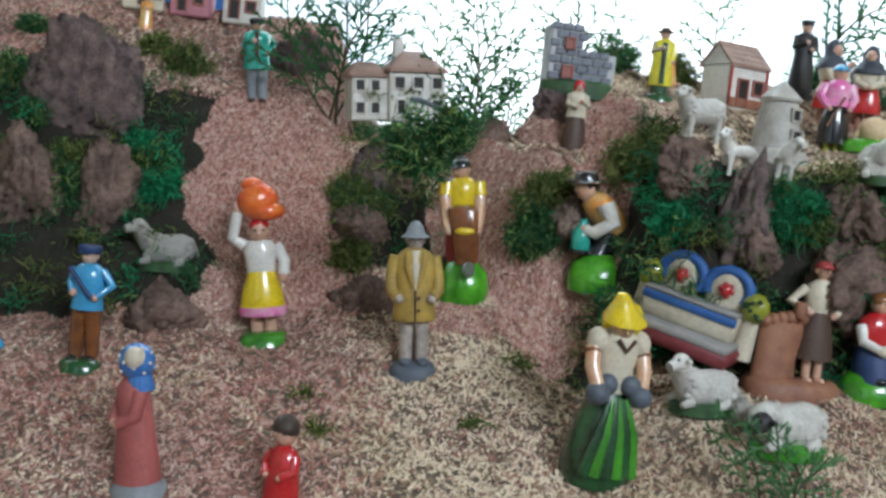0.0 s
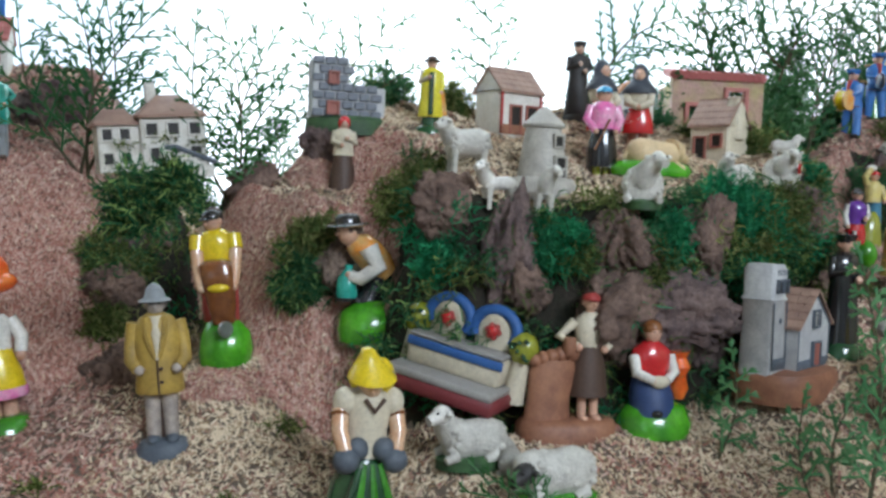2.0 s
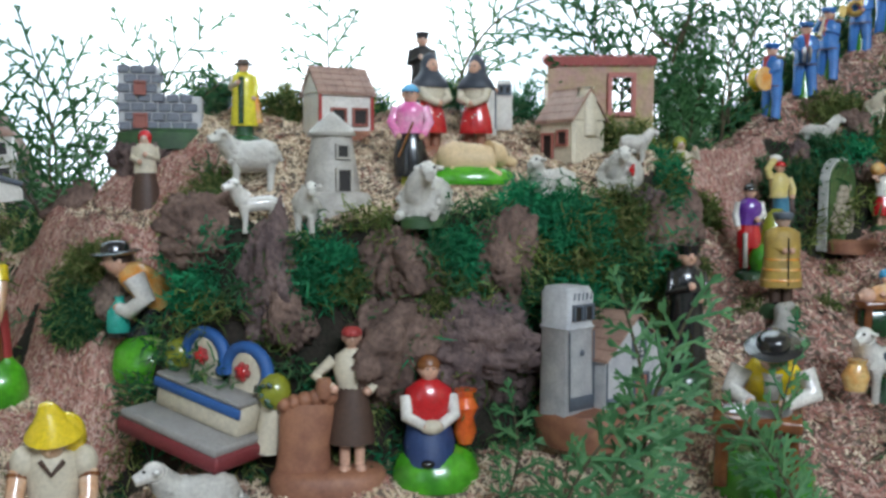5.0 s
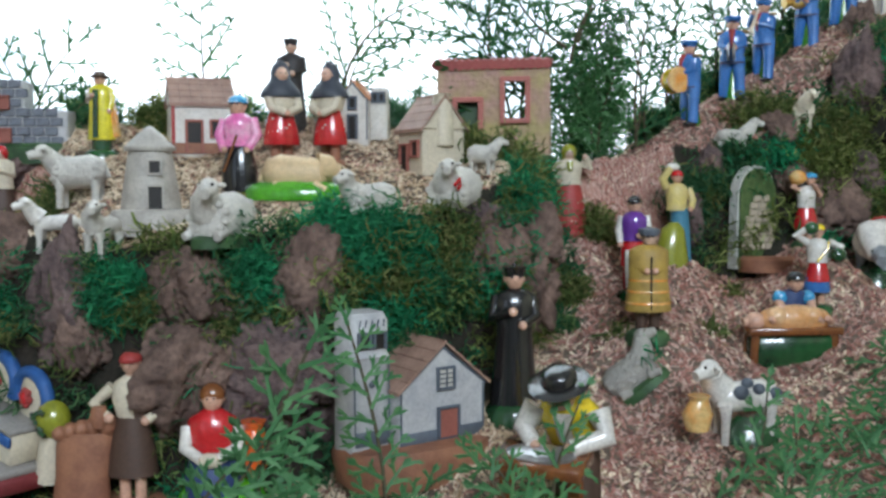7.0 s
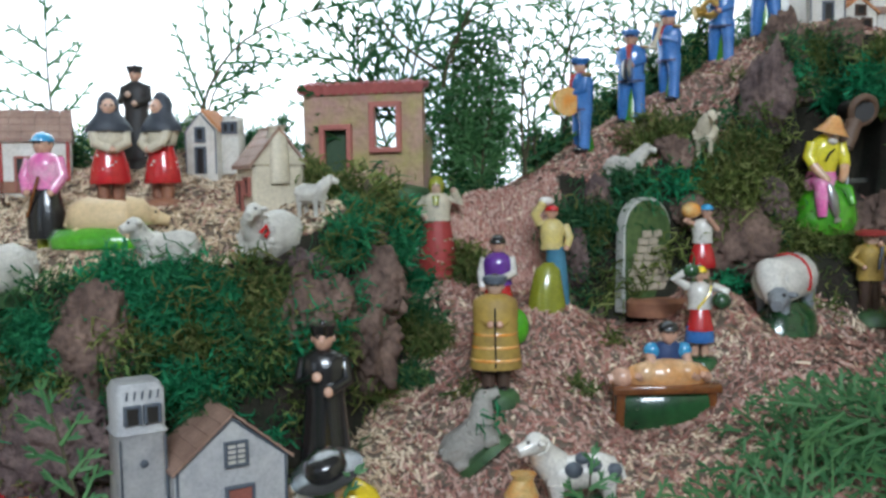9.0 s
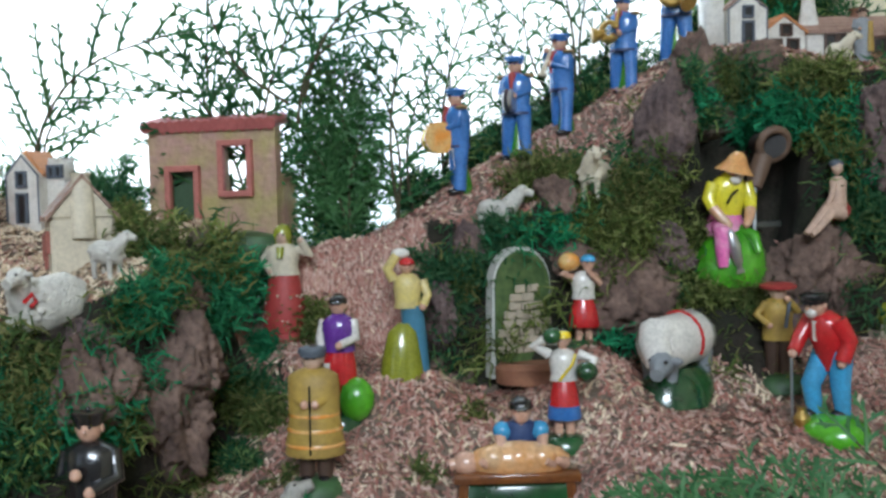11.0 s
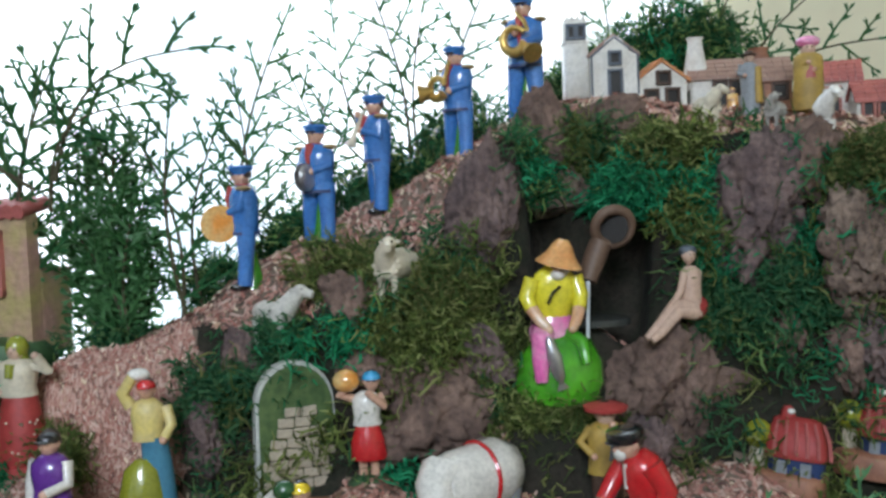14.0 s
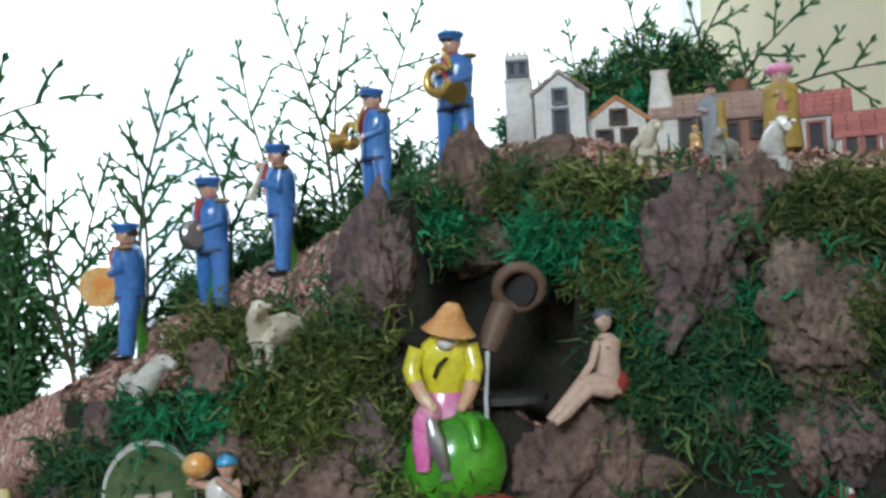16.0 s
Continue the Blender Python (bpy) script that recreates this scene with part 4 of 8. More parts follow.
for rows, mat, words, look_of in (
        (FRONDS_WEST, M_LEAF, "dark green cypress branch standing against the window", {}),
        (FRONDS_MIDDLE, M_LEAF, "open dark green cypress branch behind the small houses", {"reach": 0.46, "droop": 0.22}),
        (FRONDS_EAST, M_LEAF, "thin green cypress branch behind the marching band", {"gap": 0.015, "reach": 0.36, "sprig": 0.012, "thick": 0.0014}),
        (FRONDS_BUSH, M_LEAF_LIGHT, "dense fresh green cypress branch beside the ruin", {"gap": 0.006, "reach": 0.26, "pitch": 0.0042, "tilt": 0.6, "thick": 0.0014}),
        (FRONDS_FRONT, M_LEAF_FRONT, "feathery green cypress branch along the front of the crib", {"gap": 0.0095, "reach": 0.2, "sprig": 0.018, "pitch": 0.0055, "thick": 0.0015, "droop": 0.3, "tilt": 0.4}),
        (FRONDS_FRONT_EAST, M_LEAF_FRONT, "spreading green cypress branch along the front of the crib", {"gap": 0.0085, "reach": 0.4, "sprig": 0.02, "pitch": 0.0055, "thick": 0.0013, "droop": 0.2, "tilt": 0.4}),
        (FRONDS_LOW, M_LEAF_LIGHT, "small fresh green cypress sprig lying by the sheep", {"gap": 0.013, "reach": 0.4, "sprig": 0.02, "pitch": 0.007, "thick": 0.0011, "tilt": 0.4})):
    for row in rows:
        seed += 1
        frond(rooted(row), seed, mat, words, **({**look_of, "reach": 0.11} if row is FRONDS_FRONT[0] else look_of))


# ---- paints ----
SKIN = glossy("flesh_paint", (0.72, 0.42, 0.3))
SKIN_DULL = dull("faded_flesh_paint", (0.62, 0.42, 0.32))
BLACK = glossy("black_paint", (0.012, 0.012, 0.014), vary=0.1)
BLACK_DULL = dull("dull_black_paint", (0.03, 0.027, 0.027))
WHITE = glossy("white_paint", (0.8, 0.76, 0.7))
CREAM = dull("cream_paint", (0.68, 0.6, 0.46))
YELLOW = glossy("yellow_paint", (0.85, 0.62, 0.02))
LEMON = glossy("lemon_paint", (0.85, 0.75, 0.05))
OCHRE = dull("ochre_paint", (0.5, 0.33, 0.07), second=(0.34, 0.22, 0.06))
ORANGE = glossy("orange_paint", (0.85, 0.2, 0.03), second=(0.8, 0.1, 0.02))
TANGERINE = glossy("tangerine_paint", (0.8, 0.3, 0.05), second=(0.75, 0.5, 0.2))
RED = glossy("red_paint", (0.62, 0.02, 0.025))
RED_DULL = dull("dull_red_paint", (0.42, 0.05, 0.045))
ROSE = dull("rose_red_paint", (0.45, 0.12, 0.11))
PINK = glossy("pink_paint", (0.85, 0.16, 0.45), second=(0.85, 0.45, 0.6))
BLUE = glossy("blue_paint", (0.05, 0.2, 0.55))
SKYBLUE = glossy("sky_blue_paint", (0.06, 0.38, 0.68))
NAVY = dull("navy_paint", (0.025, 0.055, 0.16))
TURQ = glossy("turquoise_paint", (0.03, 0.42, 0.33))
GREEN = glossy("green_paint", (0.06, 0.32, 0.02), second=(0.03, 0.17, 0.015), scale=40)
GRASS = glossy("grass_green_paint", (0.1, 0.45, 0.02), second=(0.04, 0.25, 0.015), scale=40)
DKGREEN = glossy("bottle_green_paint", (0.02, 0.1, 0.03), second=(0.012, 0.05, 0.02), scale=30)
GREY = dull("grey_paint", (0.27, 0.29, 0.31))
SLATE = dull("slate_paint", (0.11, 0.13, 0.16))
BROWN = glossy("brown_paint", (0.26, 0.09, 0.025), second=(0.16, 0.055, 0.02))
UMBER = dull("umber_paint", (0.09, 0.05, 0.035))
CLAY = dull("terracotta", (0.36, 0.16, 0.09), second=(0.24, 0.1, 0.06))
PURPLE = glossy("purple_paint", (0.15, 0.04, 0.32))
OLIVE = glossy("olive_paint", (0.3, 0.32, 0.03))
STONE = dull("limewash", (0.76, 0.73, 0.68), second=(0.66, 0.62, 0.55), bump=0.12, vary=0.12, dirt=0.05)
GOLD = material("gold_paint", (0.75, 0.5, 0.16), 0.3, metal=0.8, vary=0.2)
SILVER = material("silver_paint", (0.6, 0.6, 0.62), 0.28, metal=0.85, vary=0.2)
HAIR = dull("brown_hair_paint", (0.05, 0.03, 0.02))
WOOL = dull("white_wool_paint", (0.72, 0.69, 0.63), bump=0.9, bump_scale=520, second=(0.55, 0.52, 0.47))
WOOL_GREY = dull("grey_wool_paint", (0.42, 0.4, 0.36), bump=0.9, bump_scale=520)
ROOF = dull("roof_tile_paint", (0.4, 0.25, 0.19), second=(0.3, 0.18, 0.14))
ROOF_RED = dull("red_roof_paint", (0.5, 0.15, 0.12), second=(0.36, 0.1, 0.09))
ROOF_ORANGE = dull("orange_roof_paint", (0.6, 0.25, 0.1))
TRIM = dull("brick_red_trim", (0.36, 0.12, 0.09))
# near-black: painted eyes, and the shade inside openings put into colour
DARK = dull("eye_and_opening_black", (0.02, 0.017, 0.015))
WATER = material("thin_water", (0.06, 0.065, 0.06), 0.05, vary=0.1, bump=0.3, spec=0.8)
ROUGHGRASS = dull("weathered_green_paint", (0.06, 0.14, 0.05), second=(0.03, 0.07, 0.03))

PALE_YELLOW = dull("pale_yellow_paint", (0.72, 0.58, 0.18), second=(0.62, 0.5, 0.24), rough=0.4)
DUSTY_BLUE = dull("dusty_blue_paint", (0.07, 0.24, 0.36), rough=0.4)
PIG_SKIN = glossy("pig_skin_paint", (0.78, 0.5, 0.28), second=(0.74, 0.34, 0.12), scale=45)
WORN = dull("worn_grey_flesh", (0.5, 0.42, 0.36), second=(0.3, 0.26, 0.24), scale=120)
TAN_SKIN = glossy("tanned_flesh_paint", (0.68, 0.36, 0.2), second=(0.72, 0.5, 0.34))
STRAW_HAT = glossy("straw_hat_paint", (0.78, 0.42, 0.16), second=(0.7, 0.3, 0.1))
GOLD_DULL = dull("dull_gold_paint", (0.35, 0.24, 0.1))

FIGURES = "painted clay figurines"


def head(b, z, hat=None, hat_mat=None, hair=HAIR, skin=SKIN, r=0.062, y=-0.012, x=0.0):
    b.tube([(x, y + 0.012, z - 0.11), (x, y, z - 0.03)], [0.034, 0.032], skin)
    b.ball((x, y, z), (r, r * 1.08, r * 1.25), skin)
    b.ball((x, y - r * 1.1, z - 0.012), (0.011, 0.016, 0.014), skin, 6)
    for s in (-1, 1):
        b.ball((x + s * 0.025, y - r * 1.0, z + 0.012), (0.009, 0.006, 0.008), DARK, 6)
        b.ball((x + s * r * 0.98, y + 0.01, z - 0.005), (0.012, 0.018, 0.022), skin, 6)
    if hair:
        b.ball((x, y + 0.018, z + 0.016), (r * 1.06, r * 1.1, r * 1.22), hair, 12, -0.35, 1)
    t, k = z + r * 0.55, r / 0.062

    def hat_rings(rows, mat, *more):
        b.rings([(t + (row[0] - t) * k, row[1] * k, row[2] * k, *row[3:]) for row in rows], mat, *more)

    if hat == "brim":
        hat_rings([(t - 0.008, 0.105, 0.115, x, y), (t + 0.004, 0.118, 0.128, x, y), (t + 0.012, 0.10, 0.11, x, y)], hat_mat, 18)
        hat_rings([(t, 0.07, 0.075, x, y), (t + 0.04, 0.066, 0.07, x, y), (t + 0.06, 0.05, 0.055, x, y), (t + 0.064, 0.02, 0.02, x, y)], hat_mat)
    elif hat == "bell":
        hat_rings([(t - 0.02, 0.10, 0.105, x, y), (t - 0.012, 0.105, 0.11, x, y), (t + 0.01, 0.07, 0.075, x, y), (t + 0.06, 0.055, 0.058, x, y), (t + 0.09, 0.03, 0.03, x, y), (t + 0.1, 0.01, 0.01, x, y)], hat_mat)
    elif hat == "cap":
        b.ball((x, y + 0.004, t - 0.012), (r * 1.18, r * 1.25, r * 0.95), hat_mat, 14, -0.1, 1)
        b.ball((x, y - r * 1.1, t - 0.012), (r * 0.85, r * 0.5, 0.011), hat_mat)
    elif hat == "flat":
        hat_rings([(t - 0.02, 0.075, 0.078, x, y), (t + 0.012, 0.092, 0.095, x, y), (t + 0.036, 0.088, 0.09, x, y), (t + 0.045, 0.06, 0.06, x, y)], hat_mat)
        b.ball((x, y - r * 1.15, t - 0.01), (r * 0.9, r * 0.55, 0.01), hat_mat)
    elif hat == "cone":
        hat_rings([(t - 0.045, 0.145, 0.15, x, y), (t - 0.03, 0.13, 0.135, x, y), (t + 0.02, 0.085, 0.09, x, y), (t + 0.075, 0.058, 0.06, x, y), (t + 0.105, 0.03, 0.03, x, y)], hat_mat, 18)
    elif hat == "beret":
        hat_rings([(t - 0.02, 0.07, 0.075, x, y), (t - 0.005, 0.135, 0.14, x, y), (t + 0.02, 0.14, 0.145, x, y), (t + 0.04, 0.09, 0.09, x, y), (t + 0.045, 0.02, 0.02, x, y)], hat_mat, 18)
    elif hat == "biretta":
        hat_rings([(t - 0.02, 0.06, 0.06, x, y), (t + 0.045, 0.078, 0.078, x, y), (t + 0.05, 0.05, 0.05, x, y)], hat_mat, 12, 0.6)
        b.ball((x, y, t + 0.055), 0.014, hat_mat, 6)
    elif hat == "kepi":
        hat_rings([(t - 0.02, 0.068, 0.072, x, y), (t + 0.005, 0.075, 0.08, x, y), (t + 0.03, 0.098, 0.102, x, y), (t + 0.046, 0.09, 0.095, x, y), (t + 0.05, 0.05, 0.05, x, y)], hat_mat, 16)
        b.ball((x, y - r * 1.15, t - 0.008), (r, r * 0.55, 0.01), BLACK)
        b.tube([(x, y - 0.075, t + 0.01), (x, y - 0.07, t + 0.05), (x, y - 0.055, t + 0.085)], [0.012, 0.014, 0.004], GREY, 6)
    elif hat == "scarf":
        b.ball((x, y + 0.016, z + 0.014), (r * 1.25, r * 1.25, r * 1.42), hat_mat, 14, -0.55, 1)
        b.rings([(z - 0.14, 0.10, 0.075, x, 0.012), (z - 0.09, 0.085, 0.075, x, 0.014), (z - 0.03, 0.068, 0.06, x, 0.02)], hat_mat)
    elif hat == "hood":
        b.rings([(z - 0.05, 0.115, 0.10, x, 0.03), (z - 0.03, 0.135, 0.12, x, 0.015), (z + 0.035, 0.105, 0.105, x, 0.0), (z + 0.075, 0.08, 0.085, x, -0.005), (z + 0.11, 0.06, 0.055, x + 0.01, 0.0), (z + 0.125, 0.03, 0.03, x + 0.015, 0.0)], hat_mat, 18)
    elif hat == "hair":
        b.ball((x, y + 0.01, z + 0.03), (r * 1.15, r * 1.15, r * 1.05), hat_mat, 12, -0.3, 1)
        b.ball((x, y + 0.02, z + 0.095), (0.032, 0.032, 0.026), hat_mat, 8)


def swing(b, pivot, rx=0.0, ry=0.0, rz=0.0):
    """Turn what is added next about a joint; gives back the former turn."""
    old, p = b.turn, Vector(pivot) * b.size
    b.turn = old @ Matrix.Translation(p) @ pose(0, 0, 0, rx, ry, rz) @ Matrix.Translation(-p)
    return old


def limb(b, pts, mat, r0=0.042, r1=0.032, hand=SKIN):
    n = len(pts)
    b.tube(pts, [r0 + (r1 - r0) * k / (n - 1) for k in range(n)], mat, 10)
    if hand:
        p, q = Vector(pts[-1]), Vector(pts[-2])
        b.ball(p + (p - q).normalized() * 0.012, 0.031, hand, 8)


ARMS = {
    "down": [(0.109, 0.0, 0.77), (0.144, 0.0, 0.64), (0.131, -0.04, 0.52)],
    "hip": [(0.109, 0.0, 0.77), (0.196, 0.02, 0.66), (0.113, -0.06, 0.57)],
    "front": [(0.109, 0.0, 0.77), (0.135, -0.03, 0.64), (0.044, -0.13, 0.6)],
    "chest": [(0.109, 0.0, 0.77), (0.144, -0.02, 0.63), (0.035, -0.13, 0.68)],
    "up": [(0.109, 0.0, 0.77), (0.174, -0.02, 0.84), (0.104, -0.03, 1.0)],
    "mouth": [(0.109, 0.0, 0.77), (0.148, -0.08, 0.70), (0.035, -0.14, 0.81)],
    "low": [(0.109, 0.0, 0.75), (0.131, -0.06, 0.6), (0.096, -0.12, 0.44)],
}


def arm(b, side, kind, mat, hand=SKIN):
    limb(b, [(side * x, y, z) for x, y, z in ARMS[kind]], mat, hand=hand)


def mound(b, mat, r=0.17, h=0.08):
    b.rings([(-0.06, r * 1.05, r), (h * 0.35, r * 1.02, r * 0.97), (h * 0.8, r * 0.8, r * 0.78), (h, r * 0.5, r * 0.48)], mat, 16)


def legs(b, z0, mat, shoe=BLACK, gap=0.055, hip=0.52, r=0.062, stride=0.0):
    for s in (-1, 1):
        b.tube([(s * gap, s * stride, z0), (s * gap, s * stride * 0.6, (z0 + hip) / 2), (s * gap * 0.85, 0, hip)], [r * 0.75, r * 0.9, r * 1.1], mat, 10)
        b.ball((s * gap, s * stride - 0.025, z0 + 0.012), (0.043, 0.068, 0.03), shoe, 10)


def skirt(b, z0, mat, r=0.165, waist=0.58, band=None):
    b.rings([(z0, r, r * 0.85), (z0 + 0.02, r * 1.04, r * 0.88), ((z0 + waist) / 2, r * 0.9, r * 0.76), (waist - 0.06, r * 0.7, r * 0.6), (waist, r * 0.6, r * 0.5)], mat, 20)
    if band:
        b.rings([(z0 - 0.004, r * 1.02, r * 0.87), (z0 + 0.01, r * 1.07, r * 0.91), (z0 + 0.05, r * 1.05, r * 0.89)], band, 20)


def torso(b, mat, low=0.48, r=0.115):
    b.rings([(low, r * 0.98, r * 0.78), (0.6, r * 0.88, r * 0.76), (0.70, r * 1.0, r * 0.84), (0.76, r * 0.96, r * 0.78), (0.8, r * 0.66, r * 0.56), (0.82, r * 0.35, r * 0.35)], mat, 16)


def coat(b, mat, low=0.25, r=0.15):
    b.rings([(low, r, r * 0.78), (low + 0.02, r * 1.03, r * 0.8), (0.5, r * 0.86, r * 0.68), (0.7, r * 0.88, r * 0.66), (0.77, r * 0.84, r * 0.58), (0.805, r * 0.55, r * 0.44), (0.82, r * 0.3, r * 0.3)], mat, 18)


def figure(name, spot, h, yaw, label, make, lean=0.0, category="figurine", pitch=0.0, drop=0.004, group=FIGURES):
    """A one-piece painted figurine, its height h, standing in the shavings."""
    b = Build(h)
    make(b)
    x, y, z = spot
    ob = new(name, b.mesh(name))
    ob.matrix_basis = pose(x, y, z - drop) @ pose(0, 0, 0, pitch, lean, 0) @ pose(0, 0, 0, 0, 0, yaw)
    return tagged(ob, label, category, group)


def dots(b, mat, z0, z1, r, n=26, seed=1):
    rnd = random.Random(seed)
    for _ in range(n):
        a, z = rnd.uniform(0, 6.28), rnd.uniform(z0, z1)
        b.ball((math.cos(a) * r, math.sin(a) * r * 0.85, z), 0.011, mat, 5)


S = SPOTS


def basket_woman(b):
    mound(b, GREEN, 0.17, 0.09)
    b.tube([(-0.04, 0, 0.05), (-0.04, 0, 0.2)], 0.04, SKIN)
    b.tube([(0.04, 0, 0.05), (0.04, 0, 0.2)], 0.04, SKIN)
    skirt(b, 0.19, YELLOW, 0.135, 0.46, PINK)
    b.rings([(0.43, 0.085, 0.07), (0.5, 0.09, 0.072), (0.58, 0.105, 0.075), (0.63, 0.07, 0.05)], WHITE)
    limb(b, [(-0.09, 0, 0.6), (-0.155, 0, 0.65), (-0.12, 0, 0.8)], WHITE, 0.04, 0.034)
    limb(b, [(0.09, 0, 0.6), (0.14, -0.01, 0.5), (0.13, -0.03, 0.42)], WHITE, 0.04, 0.034)
    head(b, 0.68, None, None, HAIR, r=0.05)
    b.ball((0, 0.01, 0.72), (0.06, 0.06, 0.04), RED)
    b.ball((0.0, 0, 0.86), (0.125, 0.11, 0.115), ORANGE, 16)
    b.ball((0.05, -0.02, 0.80), (0.11, 0.09, 0.06), ORANGE)
    b.ball((-0.03, 0, 0.96), (0.07, 0.06, 0.045), ORANGE)


def bell_man(b):
    b.rings([(-0.05, 0.15, 0.13), (0.02, 0.16, 0.135), (0.06, 0.13, 0.1), (0.075, 0.08, 0.06)], SLATE, 14, 0.8)
    for s in (-1, 1):
        b.tube([(s * 0.052, -0.01, 0.05), (s * 0.05, 0, 0.22), (s * 0.045, 0, 0.42)], [0.042, 0.044, 0.055], WORN, 10)
        b.ball((s * 0.055, -0.04, 0.075), (0.042, 0.07, 0.03), SLATE, 10)
    b.tube([(0, 0.03, 0.06), (0, 0.03, 0.4)], 0.03, UMBER, 8)
    b.rings([(0.345, 0.135, 0.1), (0.36, 0.142, 0.108), (0.5, 0.125, 0.1), (0.64, 0.135, 0.1), (0.74, 0.13, 0.09), (0.79, 0.09, 0.07), (0.815, 0.045, 0.045)], OCHRE, 18)
    b.rings([(0.55, 0.012, 0.03, 0, -0.085), (0.7, 0.035, 0.035, 0, -0.07), (0.8, 0.045, 0.045, 0, -0.03)], CREAM, 10)
    b.tube([(0, -0.108, 0.35), (0, -0.108, 0.56)], 0.006, UMBER, 5)
    for s in (-1, 1):
        b.tube([(s * 0.012, -0.105, 0.56), (s * 0.05, -0.1, 0.7), (s * 0.055, -0.06, 0.79)], [0.012, 0.02, 0.016], OCHRE, 6)
        limb(b, [(s * 0.12, 0.0, 0.76), (s * 0.145, 0.0, 0.63), (s * 0.15, -0.03, 0.54), (s * 0.11, -0.08, 0.5)], OCHRE, 0.046, 0.038, WORN)
    for z in (0.42, 0.5):
        b.ball((0.02, -0.115, z), 0.011, UMBER, 6)
    head(b, 0.865, "bell", GREY, None, WORN, r=0.056)


def barrow_man(b):
    b.rings([(-0.06, 0.17, 0.16), (0.03, 0.18, 0.17, 0.01, -0.02), (0.14, 0.16, 0.14, 0.02, -0.02), (0.22, 0.11, 0.09, 0.0, 0.0), (0.26, 0.05, 0.05, 0, 0.02)], GRASS, 18)
    legs(b, 0.14, RED_DULL, BLACK, 0.06, 0.5)
    torso(b, YELLOW, 0.44, 0.112)
    for s in (-1, 1):
        limb(b, [(s * 0.108, -0.01, 0.77), (s * 0.12, -0.04, 0.68)], YELLOW, 0.055, 0.05, None)
        limb(b, [(s * 0.12, -0.04, 0.68), (s * 0.115, -0.08, 0.56), (s * 0.1, -0.13, 0.46)], TAN_SKIN, 0.044, 0.036, TAN_SKIN)
    # tilted wheelbarrow with its load
    old = swing(b, (0.0, -0.12, 0.45), 12)
    b.rings([(0.22, 0.07, 0.05, 0.02, -0.13), (0.3, 0.085, 0.06, 0.02, -0.13), (0.46, 0.1, 0.065, 0.01, -0.12), (0.6, 0.1, 0.06, 0.0, -0.1), (0.62, 0.06, 0.04, 0.0, -0.1)], BROWN, 14, 0.55)
    b.ball((0.01, -0.165, 0.46), (0.075, 0.045, 0.03), YELLOW)
    b.turn = old
    b.tube([(0.03, -0.2, 0.19), (0.045, -0.215, 0.19)], 0.052, SILVER, 14)
    old = swing(b, (0, 0, 0.8), 8, 0, -38)
    head(b, 0.87, "cap", BLACK, r=0.06)
    b.turn = old


def grinder(b):
    b.rings([(-0.06, 0.24, 0.25), (0.04, 0.255, 0.26), (0.16, 0.22, 0.23), (0.25, 0.12, 0.13), (0.27, 0.05, 0.05)], GRASS, 18)
    b.rings([(0.2, 0.12, 0.14, 0, -0.02), (0.26, 0.11, 0.13, 0, -0.02), (0.34, 0.1, 0.11, 0, 0.03), (0.52, 0.11, 0.12, 0, 0.07)], BLACK, 14)
    old = swing(b, (0, 0.07, 0.5), 44)
    b.rings([(0.44, 0.12, 0.11, 0, 0.06), (0.54, 0.15, 0.13, 0, 0.07), (0.68, 0.16, 0.12, 0, 0.07), (0.77, 0.13, 0.1, 0, 0.06), (0.82, 0.05, 0.05, 0, 0.05)], TANGERINE, 16)
    swing(b, (0, 0.05, 0.84), -38)
    head(b, 0.88, "brim", BLACK, r=0.085, y=0.03)
    b.turn = old
    for s in (-1, 1):
        limb(b, [(s * 0.15, -0.11, 0.66), (s * 0.19, -0.04, 0.52), (s * 0.1, -0.14, 0.42), (s * 0.05, -0.2, 0.44)], WHITE, 0.08, 0.045)
    b.rings([(0.26, 0.07, 0.07, 0, -0.2), (0.3, 0.085, 0.085, 0, -0.2), (0.42, 0.075, 0.075, 0, -0.2), (0.49, 0.03, 0.03, 0, -0.19), (0.52, 0.035, 0.035, 0, -0.19)], TURQ, 16)
    b.rings([(0.245, 0.09, 0.09, 0, -0.2), (0.275, 0.09, 0.09, 0, -0.2)], BLACK, 14)


